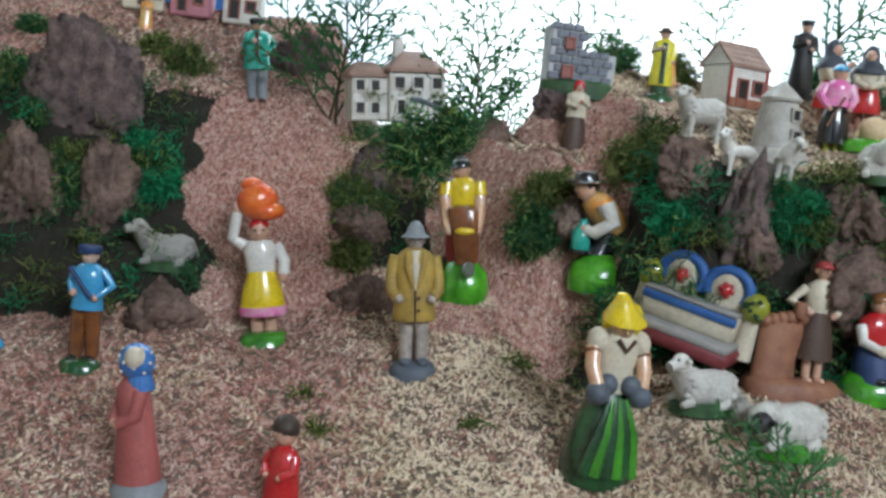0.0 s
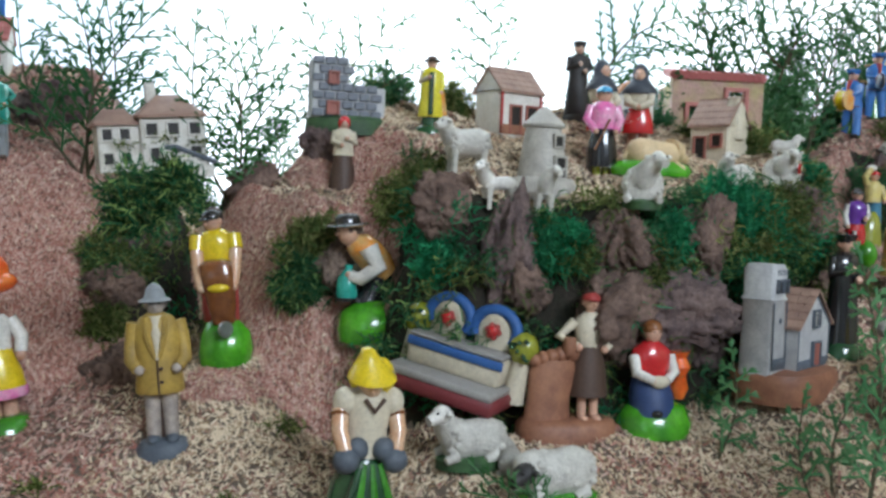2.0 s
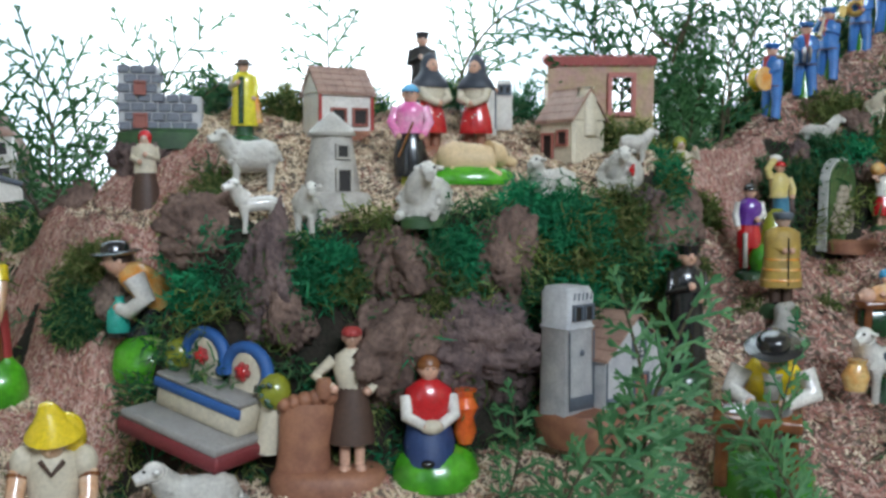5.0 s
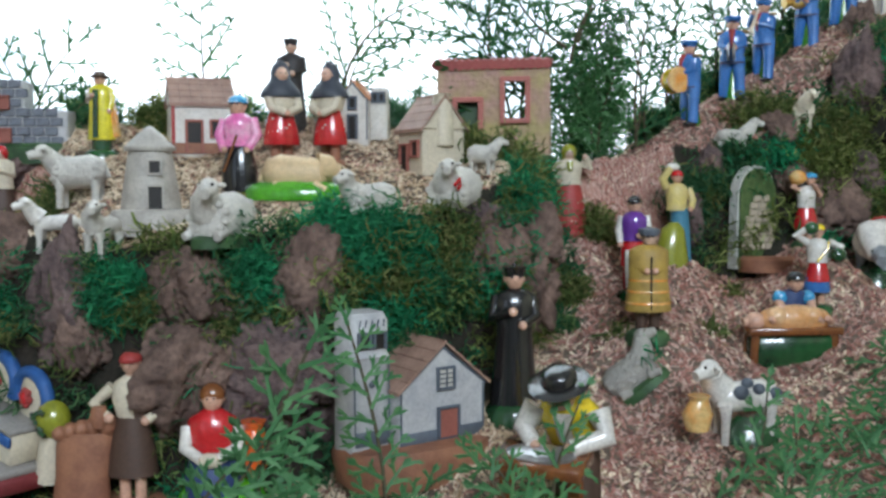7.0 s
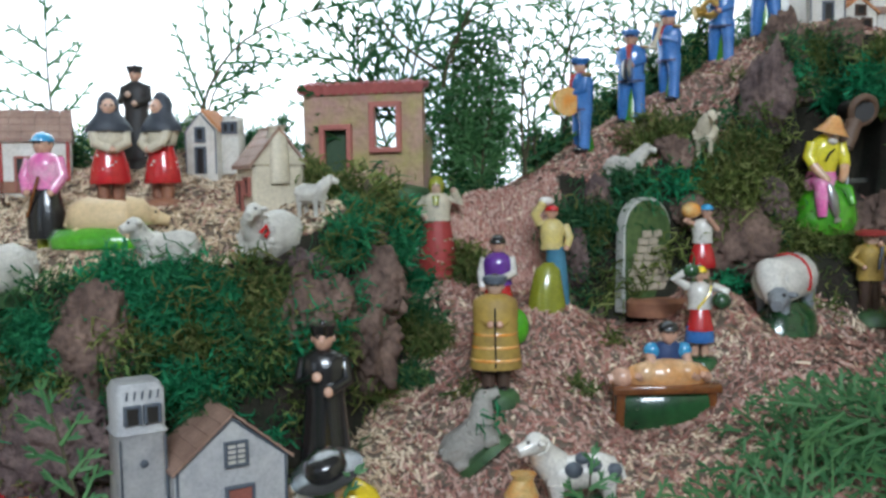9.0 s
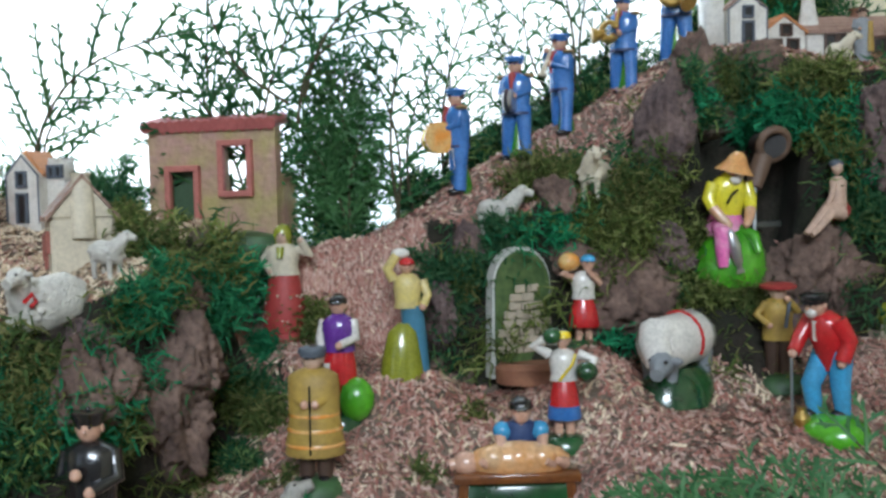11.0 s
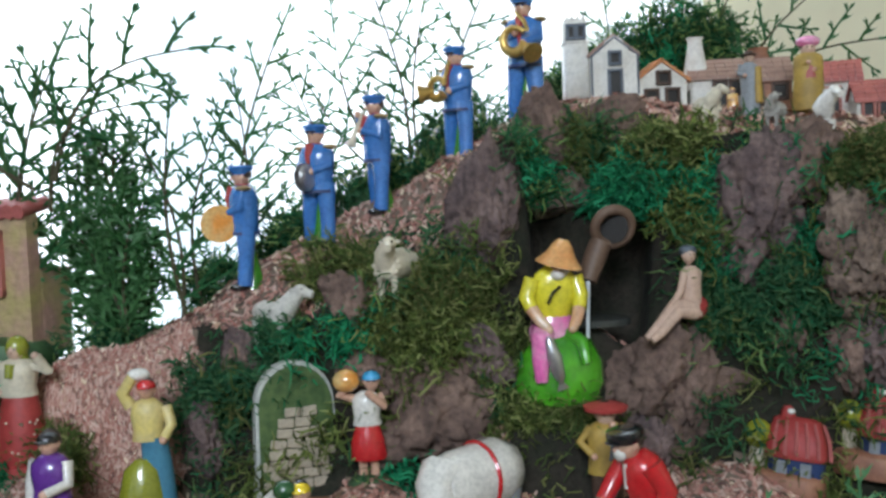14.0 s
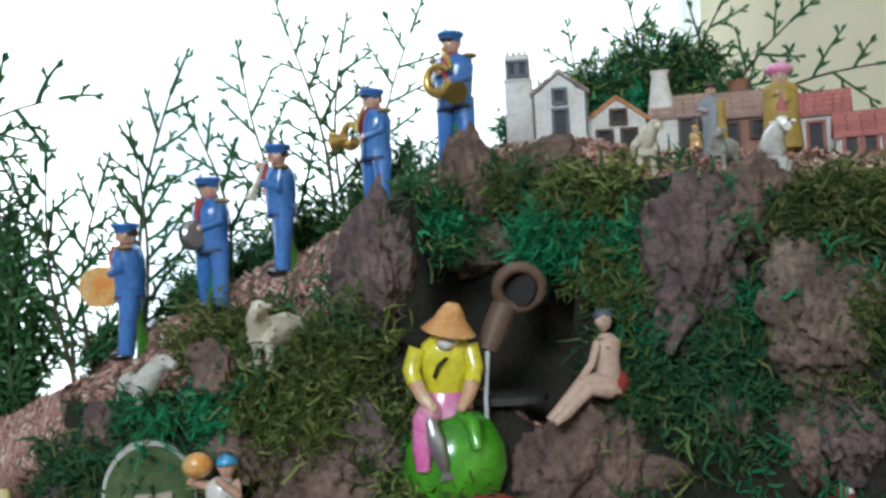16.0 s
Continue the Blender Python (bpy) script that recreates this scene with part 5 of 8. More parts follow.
def hood_woman(b):
    b.rings([(-0.05, 0.2, 0.18), (0.05, 0.21, 0.19), (0.2, 0.185, 0.17), (0.34, 0.15, 0.13), (0.46, 0.1, 0.09), (0.5, 0.06, 0.06)], DKGREEN, 22)
    for k in range(6):
        u = -0.13 + 0.052 * k
        b.tube([(0.35 * u, -0.11, 0.45), (0.75 * u, -0.155, 0.27), (1.05 * u, -0.175 + 0.4 * abs(u), 0.03)], [0.018, 0.034, 0.046], GREEN if k % 2 else DKGREEN, 8)
    torso(b, CREAM, 0.47, 0.125)
    for s in (-1, 1):
        b.ball((s * 0.125, -0.01, 0.74), (0.062, 0.062, 0.075), CREAM)
        b.tube([(s * 0.15, -0.02, 0.68), (s * 0.152, -0.03, 0.665)], 0.05, BROWN, 12)
        limb(b, [(s * 0.145, -0.015, 0.7), (s * 0.155, -0.06, 0.6), (s * 0.13, -0.11, 0.51)], TAN_SKIN, 0.046, 0.04, None)
        b.ball((s * 0.125, -0.115, 0.47), (0.07, 0.065, 0.065), SLATE)
        b.ball((s * 0.07, -0.1, 0.52), (0.06, 0.05, 0.06), SLATE)
    b.tube([(-0.05, -0.105, 0.77), (0.0, -0.12, 0.71), (0.05, -0.105, 0.77)], 0.012, UMBER, 6)
    old = swing(b, (0, -0.02, 0.79), 16, -4, -8)
    head(b, 0.845, None, None, None, TAN_SKIN, r=0.06, y=-0.04)
    b.rings([(0.862, 0.105, 0.105, 0.005, -0.02), (0.872, 0.125, 0.125, 0.005, -0.015), (0.89, 0.115, 0.115, 0, -0.005), (0.93, 0.08, 0.085, -0.005, 0.01), (0.975, 0.05, 0.055, -0.012, 0.015), (1.005, 0.034, 0.034, -0.02, 0.02), (1.015, 0.012, 0.012, -0.02, 0.02)], YELLOW, 20)
    b.ball((0.05, 0.035, 0.84), (0.085, 0.075, 0.115), YELLOW, 14)
    b.ball((-0.03, 0.045, 0.83), (0.07, 0.06, 0.09), YELLOW, 14)
    b.turn = old


def foot_woman(b):
    b.rings([(-0.05, 0.36, 0.2), (0.05, 0.36, 0.2), (0.09, 0.33, 0.17), (0.1, 0.2, 0.1)], CLAY, 20, 0.75)
    b.rings([(0.08, 0.17, 0.09, -0.16, -0.02), (0.25, 0.155, 0.075, -0.15, -0.02), (0.42, 0.17, 0.07, -0.13, -0.02), (0.5, 0.15, 0.06, -0.12, -0.02)], CLAY, 18)
    for k, (dx, r) in enumerate(((-0.27, 0.045), (-0.21, 0.045), (-0.145, 0.048), (-0.08, 0.05), (0.0, 0.06))):
        b.ball((dx, -0.03, 0.5 + 0.012 * k), (r, 0.055, r * 1.1), CLAY)
    for s in (-1, 1):
        b.tube([(0.14 + s * 0.045, -0.03, 0.09), (0.14 + s * 0.045, -0.02, 0.28)], 0.035, SKIN)
        b.ball((0.14 + s * 0.05, -0.06, 0.1), (0.04, 0.06, 0.025), SKIN)
    b.rings([(0.25, 0.145, 0.115, 0.14, -0.01), (0.4, 0.13, 0.1, 0.14, -0.01), (0.6, 0.085, 0.07, 0.14, -0.01)], UMBER, 18)
    b.rings([(0.58, 0.085, 0.07, 0.14, -0.01), (0.7, 0.115, 0.085, 0.14, -0.01), (0.79, 0.10, 0.07, 0.14, -0.01), (0.83, 0.04, 0.04, 0.14, -0.01)], CREAM)
    limb(b, [(0.25, 0, 0.76), (0.35, 0.01, 0.66), (0.24, -0.06, 0.58)], CREAM, 0.04, 0.032, SKIN)
    limb(b, [(0.03, 0, 0.76), (-0.08, 0, 0.66), (0.02, -0.08, 0.6)], CREAM, 0.04, 0.032, SKIN)
    b.rings([(0.54, 0.04, 0.04, -0.03, -0.07), (0.6, 0.055, 0.05, -0.03, -0.07), (0.66, 0.04, 0.04, -0.03, -0.07)], CLAY)
    head(b, 0.9, "cap", RED_DULL, HAIR, r=0.055, x=0.14)


def seated_woman(b):
    b.rings([(-0.06, 0.36, 0.3), (0.06, 0.37, 0.3), (0.2, 0.3, 0.22), (0.27, 0.14, 0.12)], GRASS, 20)
    b.rings([(0.14, 0.2, 0.2, -0.06, -0.06), (0.3, 0.21, 0.19, -0.06, -0.04), (0.46, 0.17, 0.14, -0.06, 0)], NAVY, 18)
    b.ball((-0.1, -0.22, 0.17), (0.06, 0.06, 0.04), BLACK)
    b.rings([(0.44, 0.15, 0.12, -0.06, 0), (0.6, 0.2, 0.14, -0.06, 0), (0.72, 0.19, 0.13, -0.06, 0), (0.8, 0.07, 0.07, -0.06, 0)], RED, 18)
    for s in (-1, 1):
        limb(b, [(-0.06 + s * 0.18, -0.02, 0.66), (-0.06 + s * 0.19, -0.1, 0.52), (-0.06 + s * 0.06, -0.19, 0.46)], WHITE, 0.06, 0.045)
    b.ball((-0.06, -0.18, 0.45), (0.1, 0.06, 0.06), CREAM)
    b.rings([(0.26, 0.06, 0.06, 0.24, 0), (0.36, 0.1, 0.1, 0.24, 0), (0.48, 0.07, 0.07, 0.24, 0), (0.56, 0.11, 0.11, 0.24, 0), (0.64, 0.07, 0.07, 0.24, 0), (0.7, 0.1, 0.1, 0.24, 0)], ORANGE)
    head(b, 0.88, "hair", BROWN, BROWN, r=0.085, x=-0.06)


def cassock(mat, skin_mat=SKIN, base=DKGREEN):
    def make(b):
        mound(b, base, 0.19, 0.09)
        b.rings([(0.05, 0.165, 0.14), (0.3, 0.14, 0.12), (0.55, 0.115, 0.095), (0.7, 0.14, 0.1), (0.78, 0.13, 0.085), (0.82, 0.05, 0.05)], mat, 18)
        arm(b, -1, "chest", mat, skin_mat)
        arm(b, 1, "front", mat, skin_mat)
        head(b, 0.885, "biretta", mat, HAIR)
    return make


def table_man(b):
    mound(b, GREEN, 0.3, 0.2)
    b.rings([(0.15, 0.14, 0.12, 0.06, 0.1), (0.45, 0.13, 0.12, 0.06, 0.1), (0.52, 0.12, 0.1, 0.06, 0.1)], UMBER)
    old = swing(b, (0.05, 0.1, 0.5), 30)
    b.rings([(0.45, 0.14, 0.11, 0.05, 0.1), (0.58, 0.16, 0.12, 0.05, 0.1), (0.72, 0.17, 0.12, 0.05, 0.09), (0.79, 0.13, 0.09, 0.05, 0.08), (0.83, 0.06, 0.06, 0.05, 0.07)], YELLOW, 16)
    b.rings([(0.6, 0.04, 0.03, 0.05, -0.02), (0.78, 0.06, 0.04, 0.05, 0.0)], WHITE, 10)
    swing(b, (0.05, 0.06, 0.84), -8)
    head(b, 0.89, "brim", BLACK, r=0.088, y=0.03, x=0.05)
    b.turn = old
    for s in (-1, 1):
        limb(b, [(0.05 + s * 0.17, -0.05, 0.7), (0.05 + s * 0.23, -0.08, 0.57), (0.02 + s * 0.1, -0.19, 0.52)], WHITE, 0.075, 0.05)
    old = swing(b, (-0.03, -0.2, 0.46), 14)
    b.box((-0.03, -0.22, 0.45), (0.5, 0.26, 0.07), BROWN)
    b.ball((-0.03, -0.22, 0.49), (0.2, 0.1, 0.03), SILVER)
    b.turn = old
    for sx in (-1, 1):
        b.tube([(-0.03 + sx * 0.2, -0.24, 0.02), (-0.03 + sx * 0.19, -0.23, 0.42)], 0.045, BROWN)


def oilskin(b):
    mound(b, ROUGHGRASS, 0.19, 0.08)
    legs(b, 0.06, UMBER, BLACK, 0.06, 0.35)
    coat(b, OCHRE, 0.24, 0.2)
    for k in range(5):
        z = 0.3 + 0.1 * k
        w = 0.205 - 0.03 * k / 2
        b.rings([(z, w * 0.98, w * 0.78), (z + 0.012, w * 1.01, w * 0.80), (z + 0.024, w * 0.97, w * 0.77)], TANGERINE, 18)
    b.tube([(0, -0.155, 0.26), (0, -0.135, 0.72)], 0.008, BLACK, 6)
    arm(b, -1, "front", OCHRE)
    arm(b, 1, "front", OCHRE)
    head(b, 0.88, "flat", SLATE, HAIR, SKIN_DULL, r=0.066)


def purple_woman(b):
    mound(b, DKGREEN, 0.17, 0.08)
    b.ball((0.13, -0.03, 0.18), (0.14, 0.13, 0.17), GRASS, 14)
    legs(b, 0.06, RED, BLACK, 0.05, 0.5)
    b.rings([(0.3, 0.13, 0.1), (0.45, 0.125, 0.1), (0.56, 0.1, 0.08)], RED)
    b.tube([(-0.06, -0.09, 0.1), (-0.07, -0.1, 0.46)], 0.025, WHITE)
    torso(b, PURPLE, 0.54, 0.13)
    arm(b, -1, "down", WHITE)
    arm(b, 1, "front", WHITE)
    head(b, 0.88, "cap", BLACK)


def washer(b):
    b.rings([(-0.04, 0.19, 0.15, -0.06, -0.03), (0.15, 0.16, 0.13, -0.06, -0.03), (0.35, 0.12, 0.1, -0.05, -0.03), (0.42, 0.05, 0.05, -0.04, -0.03)], OLIVE, 18)
    b.rings([(0.0, 0.11, 0.1, 0.06, 0.02), (0.3, 0.1, 0.09, 0.05, 0.02), (0.56, 0.09, 0.08, 0.03, 0.0)], DUSTY_BLUE, 16)
    torso(b, PALE_YELLOW, 0.54, 0.115)
    limb(b, [(-0.11, 0, 0.77), (-0.16, -0.01, 0.86), (-0.08, -0.02, 0.97)], PALE_YELLOW, 0.045, 0.04)
    limb(b, [(0.12, 0, 0.76), (0.16, -0.03, 0.64), (0.12, -0.08, 0.56)], PALE_YELLOW, 0.042, 0.034)
    b.ball((-0.05, 0, 0.98), (0.08, 0.06, 0.045), WHITE)
    head(b, 0.88, "cap", RED, HAIR, r=0.055)


def pot_boy(b):
    mound(b, ROUGHGRASS, 0.19, 0.1)
    for s in (-1, 1):
        b.tube([(s * 0.05, 0, 0.08), (s * 0.05, 0, 0.3)], 0.042, SKIN)
    skirt(b, 0.24, RED, 0.16, 0.55)
    torso(b, WHITE, 0.53, 0.13)
    arm(b, 1, "mouth", SKIN)
    limb(b, [(-0.12, 0, 0.76), (-0.22, -0.05, 0.8), (-0.14, -0.08, 0.9)], SKIN)
    b.ball((-0.16, -0.06, 0.92), (0.12, 0.1, 0.1), TANGERINE)
    head(b, 0.9, "cap", SKYBLUE, HAIR, r=0.07, x=0.05)


def melon_woman(b):
    mound(b, DKGREEN, 0.2, 0.09)
    for s in (-1, 1):
        b.tube([(s * 0.05, 0, 0.07), (s * 0.05, 0, 0.28)], 0.042, SKIN)
    skirt(b, 0.22, BLUE, 0.145, 0.54)
    b.rings([(0.34, 0.135, 0.125, 0, -0.012), (0.46, 0.115, 0.105, 0, -0.012), (0.56, 0.09, 0.075, 0, -0.01)], RED)
    torso(b, WHITE, 0.55, 0.125)
    limb(b, [(-0.12, 0, 0.77), (-0.25, 0, 0.85), (-0.14, -0.04, 0.93)], WHITE, 0.05, 0.04)
    limb(b, [(0.12, 0, 0.77), (0.26, -0.02, 0.72), (0.18, -0.08, 0.6)], WHITE, 0.05, 0.04)
    b.ball((-0.1, -0.05, 0.93), (0.085, 0.075, 0.075), DKGREEN)
    b.ball((0.18, -0.1, 0.63), (0.10, 0.09, 0.09), DKGREEN)
    b.tube([(-0.05, -0.1, 0.56), (0.06, -0.11, 0.7), (0.09, -0.08, 0.78)], 0.014, YELLOW, 6)
    head(b, 0.9, "cap", YELLOW, BLACK, r=0.06)


def butcher(b):
    b.box((0, -0.06, 0.14), (0.92, 0.26, 0.38), DKGREEN, 0.2)
    b.box((0, -0.08, 0.36), (1.0, 0.3, 0.08), BROWN)
    for sx in (-1, 1):
        for sy in (-0.17, 0.02):
            b.tube([(sx * 0.44, sy, 0.0), (sx * 0.42, sy, 0.34)], 0.045, BROWN)
    b.ball((0.02, -0.08, 0.47), (0.42, 0.15, 0.16), PIG_SKIN, 16)
    for dx in (-0.18, 0.02, 0.2):
        b.ball((dx, -0.13, 0.5), (0.13, 0.1, 0.11), PIG_SKIN)
    b.ball((-0.4, -0.09, 0.46), (0.11, 0.1, 0.1), SKIN)
    b.tube([(-0.48, -0.1, 0.46), (-0.53, -0.1, 0.45)], 0.05, SKIN)
    for dx in (-0.22, 0.28, 0.38):
        b.tube([(dx, -0.15, 0.46), (dx - 0.06, -0.22, 0.5)], [0.05, 0.03], SKIN)
    b.rings([(0.3, 0.14, 0.11, 0.05, 0.06), (0.6, 0.15, 0.11, 0.05, 0.05), (0.74, 0.14, 0.1, 0.05, 0.02), (0.78, 0.06, 0.05, 0.05, 0.0)], NAVY)
    for s in (-1, 1):
        b.ball((0.05 + s * 0.15, 0.0, 0.69), (0.08, 0.08, 0.08), SKYBLUE)
        limb(b, [(0.05 + s * 0.17, -0.02, 0.66), (0.05 + s * 0.16, -0.12, 0.56), (0.05 + s * 0.09, -0.15, 0.52)], SKIN, 0.05, 0.045)
    head(b, 0.86, "cap", BLACK, HAIR, r=0.085, x=0.05, y=-0.05)


def scarf_woman(b):
    mound(b, RED_DULL, 0.2, 0.04)
    skirt(b, 0.0, RED_DULL, 0.2, 0.55)
    dots(b, CREAM, 0.05, 0.4, 0.19, 30, 4)
    torso(b, CREAM, 0.53, 0.15)
    arm(b, -1, "hip", CREAM, SKIN_DULL)
    limb(b, [(0.13, 0, 0.77), (0.24, 0.0, 0.72), (0.18, -0.05, 0.83)], CREAM, 0.045, 0.04, SKIN_DULL)
    head(b, 0.88, "scarf", OLIVE, None, SKIN_DULL, r=0.07)
    b.tube([(0, -0.1, 0.78), (0.0, -0.13, 0.68)], [0.04, 0.03], OLIVE)


def cap_man(b):
    mound(b, ROUGHGRASS, 0.25, 0.1)
    legs(b, 0.06, UMBER, UMBER, 0.06, 0.5, 0.07)
    torso(b, OCHRE, 0.42, 0.15)
    arm(b, -1, "hip", OCHRE, SKIN)
    arm(b, 1, "mouth", OCHRE, SKIN)
    b.tube([(0.05, -0.15, 0.8), (0.0, -0.17, 0.55)], 0.018, SLATE, 6)
    head(b, 0.87, "beret", RED_DULL, HAIR, SKIN_DULL, r=0.075)


def golfer(b):
    b.rings([(-0.06, 0.26, 0.22), (0.03, 0.27, 0.23), (0.1, 0.24, 0.2), (0.15, 0.14, 0.12), (0.16, 0.06, 0.06)], GRASS, 20)
    for s, q in ((-1, -0.07), (1, 0.05)):
        b.tube([(s * 0.06, q, 0.14), (s * 0.065, q - 0.03, 0.34), (s * 0.055, 0.03, 0.56)], [0.05, 0.065, 0.085], SKYBLUE, 12)
        b.ball((s * 0.062, q - 0.03, 0.15), (0.045, 0.075, 0.035), BLACK, 10)
    old = swing(b, (0, 0.03, 0.54), 20)
    b.rings([(0.46, 0.11, 0.115, 0, 0.03), (0.58, 0.108, 0.115, 0, 0.03), (0.7, 0.122, 0.12, 0, 0.03), (0.78, 0.105, 0.095, 0, 0.03), (0.825, 0.06, 0.06, 0, 0.02)], RED, 16)
    b.rings([(0.68, 0.02, 0.03, 0, -0.07), (0.8, 0.04, 0.04, 0, -0.02)], WHITE, 10)
    swing(b, (0, 0.02, 0.82), -10)
    head(b, 0.885, "flat", BLACK, HAIR, r=0.066)
    b.ball((0, -0.06, 0.845), (0.045, 0.035, 0.04), WHITE, 10)
    b.turn = old
    limb(b, [(-0.1, -0.06, 0.76), (-0.125, -0.13, 0.64), (-0.1, -0.21, 0.55)], RED, 0.058, 0.045)
    limb(b, [(0.1, -0.04, 0.76), (0.14, 0.02, 0.63), (0.13, -0.03, 0.5)], RED, 0.062, 0.05)
    b.tube([(-0.11, -0.22, 0.58), (-0.1, -0.22, 0.1)], 0.009, SILVER, 6)
    b.rings([(0.06, 0.03, 0.03, -0.05, -0.19), (0.13, 0.055, 0.055, -0.05, -0.19), (0.18, 0.025, 0.025, -0.05, -0.19), (0.2, 0.035, 0.035, -0.05, -0.19)], GOLD)


def drum_boy(b):
    mound(b, DKGREEN, 0.18, 0.08)
    legs(b, 0.06, BROWN, BLACK, 0.055, 0.5, 0.066, 0.03)
    torso(b, SKYBLUE, 0.46, 0.135)
    arm(b, -1, "front", SKYBLUE)
    arm(b, 1, "hip", SKYBLUE)
    b.tube([(-0.1, -0.11, 0.78), (0.02, -0.125, 0.66), (0.1, -0.1, 0.56)], 0.018, NAVY, 6)
    head(b, 0.88, "flat", NAVY, HAIR, SKIN_DULL)


def shawl_woman(b):
    b.rings([(-0.04, 0.2, 0.18), (0.05, 0.2, 0.18), (0.12, 0.15, 0.13), (0.14, 0.1, 0.1)], GREY, 16)
    b.rings([(0.1, 0.17, 0.15), (0.3, 0.16, 0.13), (0.55, 0.13, 0.11), (0.72, 0.12, 0.1), (0.78, 0.06, 0.06)], ROSE, 18)
    limb(b, [(-0.11, 0, 0.7), (-0.14, -0.05, 0.55), (-0.03, -0.13, 0.5)], ROSE, 0.05, 0.04)
    limb(b, [(0.11, 0, 0.7), (0.13, -0.05, 0.55), (0.04, -0.13, 0.5)], ROSE, 0.05, 0.04)
    head(b, 0.87, None, None, None, r=0.072, y=-0.03, x=-0.03)
    b.ball((0.02, 0.02, 0.88), (0.12, 0.12, 0.125), BLUE, 16, -0.75, 1)
    b.rings([(0.7, 0.12, 0.1, 0.02, 0.03), (0.8, 0.1, 0.08, 0.02, 0.03)], BLUE)
    for k in range(22):
        a, e = k * 2.4, -0.5 + 1.4 * k / 22
        b.ball((0.02 + 0.12 * math.cos(a) * math.cos(e), 0.02 + 0.12 * math.sin(a) * math.cos(e), 0.88 + 0.125 * math.sin(e)), 0.012, WHITE, 5)
    b.ball((0.09, -0.02, 0.92), (0.06, 0.07, 0.075), CREAM)


def red_boy(b):
    b.rings([(-0.04, 0.2, 0.17), (0.2, 0.21, 0.17), (0.45, 0.18, 0.14), (0.6, 0.15, 0.11), (0.66, 0.06, 0.06)], RED, 18)
    for s in (-1, 1):
        limb(b, [(s * 0.15, 0, 0.56), (s * 0.2, -0.05, 0.42), (s * 0.1, -0.15, 0.36)], RED, 0.06, 0.05)
    head(b, 0.81, "hair", HAIR, HAIR, r=0.13, y=-0.02)


def red_cap_woman(b):
    b.rings([(-0.03, 0.17, 0.15), (0.02, 0.18, 0.15), (0.3, 0.15, 0.125), (0.48, 0.11, 0.09)], UMBER, 18)
    torso(b, CREAM, 0.47, 0.14)
    arm(b, -1, "front", CREAM)
    arm(b, 1, "chest", CREAM)
    head(b, 0.87, "scarf", RED, None, SKIN_DULL, r=0.066)


def long_coat(b):
    mound(b, DKGREEN, 0.2, 0.08)
    b.rings([(0.04, 0.12, 0.1), (0.5, 0.1, 0.08)], DKGREEN)
    coat(b, LEMON, 0.18, 0.16)
    b.prism([(0.06, 0.18), (0.22, 0.22), (0.14, 0.7), (0.09, 0.78)], -0.02, 0.05, TANGERINE)
    b.tube([(0.0, -0.13, 0.2), (0.0, -0.1, 0.75)], 0.035, DKGREEN)
    arm(b, -1, "chest", CREAM)
    arm(b, 1, "down", LEMON)
    head(b, 0.87, "brim", UMBER, HAIR)


def pink_woman(b):
    for s in (-1, 1):
        b.tube([(s * 0.05, 0, 0.0), (s * 0.05, 0, 0.2)], 0.045, OLIVE)
    b.rings([(0.12, 0.16, 0.13), (0.3, 0.165, 0.135), (0.5, 0.12, 0.095), (0.54, 0.1, 0.08)], BLACK, 18)
    torso(b, PINK, 0.52, 0.14)
    limb(b, [(-0.13, 0, 0.76), (-0.18, -0.02, 0.62), (-0.1, -0.1, 0.5)], PINK, 0.05, 0.042)
    limb(b, [(0.13, 0, 0.76), (0.18, -0.02, 0.62), (0.12, -0.09, 0.5)], PINK, 0.05, 0.042)
    b.tube([(-0.1, -0.11, 0.3), (0.04, -0.14, 0.62)], 0.012, BROWN, 6)
    head(b, 0.88, "cap", SKYBLUE, HAIR, r=0.075)


SHAWL = dull("shawl_grey", (0.055, 0.065, 0.085))


def polka(b):
    mound(b, CLAY, 0.18, 0.07)
    for s in (-1, 1):
        b.tube([(s * 0.06, 0, 0.05), (s * 0.06, 0, 0.25)], 0.055, CLAY)
    skirt(b, 0.2, RED, 0.175, 0.55)
    dots(b, WHITE, 0.23, 0.46, 0.155, 30, 7)
    b.rings([(0.53, 0.13, 0.11), (0.64, 0.17, 0.13), (0.74, 0.14, 0.11), (0.8, 0.06, 0.06)], CREAM, 16)
    limb(b, [(-0.13, -0.03, 0.68), (-0.12, -0.12, 0.55), (0.0, -0.16, 0.5)], CREAM, 0.05, 0.04)
    limb(b, [(0.13, -0.03, 0.68), (0.14, -0.12, 0.55), (0.03, -0.16, 0.5)], CREAM, 0.05, 0.04)
    head(b, 0.87, None, None, None, r=0.062, y=-0.04)
    b.rings([(0.655, 0.2, 0.155), (0.67, 0.205, 0.16), (0.73, 0.175, 0.145, 0, 0.0), (0.79, 0.125, 0.105, 0, 0.0), (0.83, 0.098, 0.085, 0, 0.012), (0.9, 0.095, 0.08, 0, 0.022), (0.96, 0.075, 0.07, 0, 0.012), (1.0, 0.035, 0.035, 0, 0.005), (1.01, 0.01, 0.01, 0, 0.005)], SHAWL, 18)


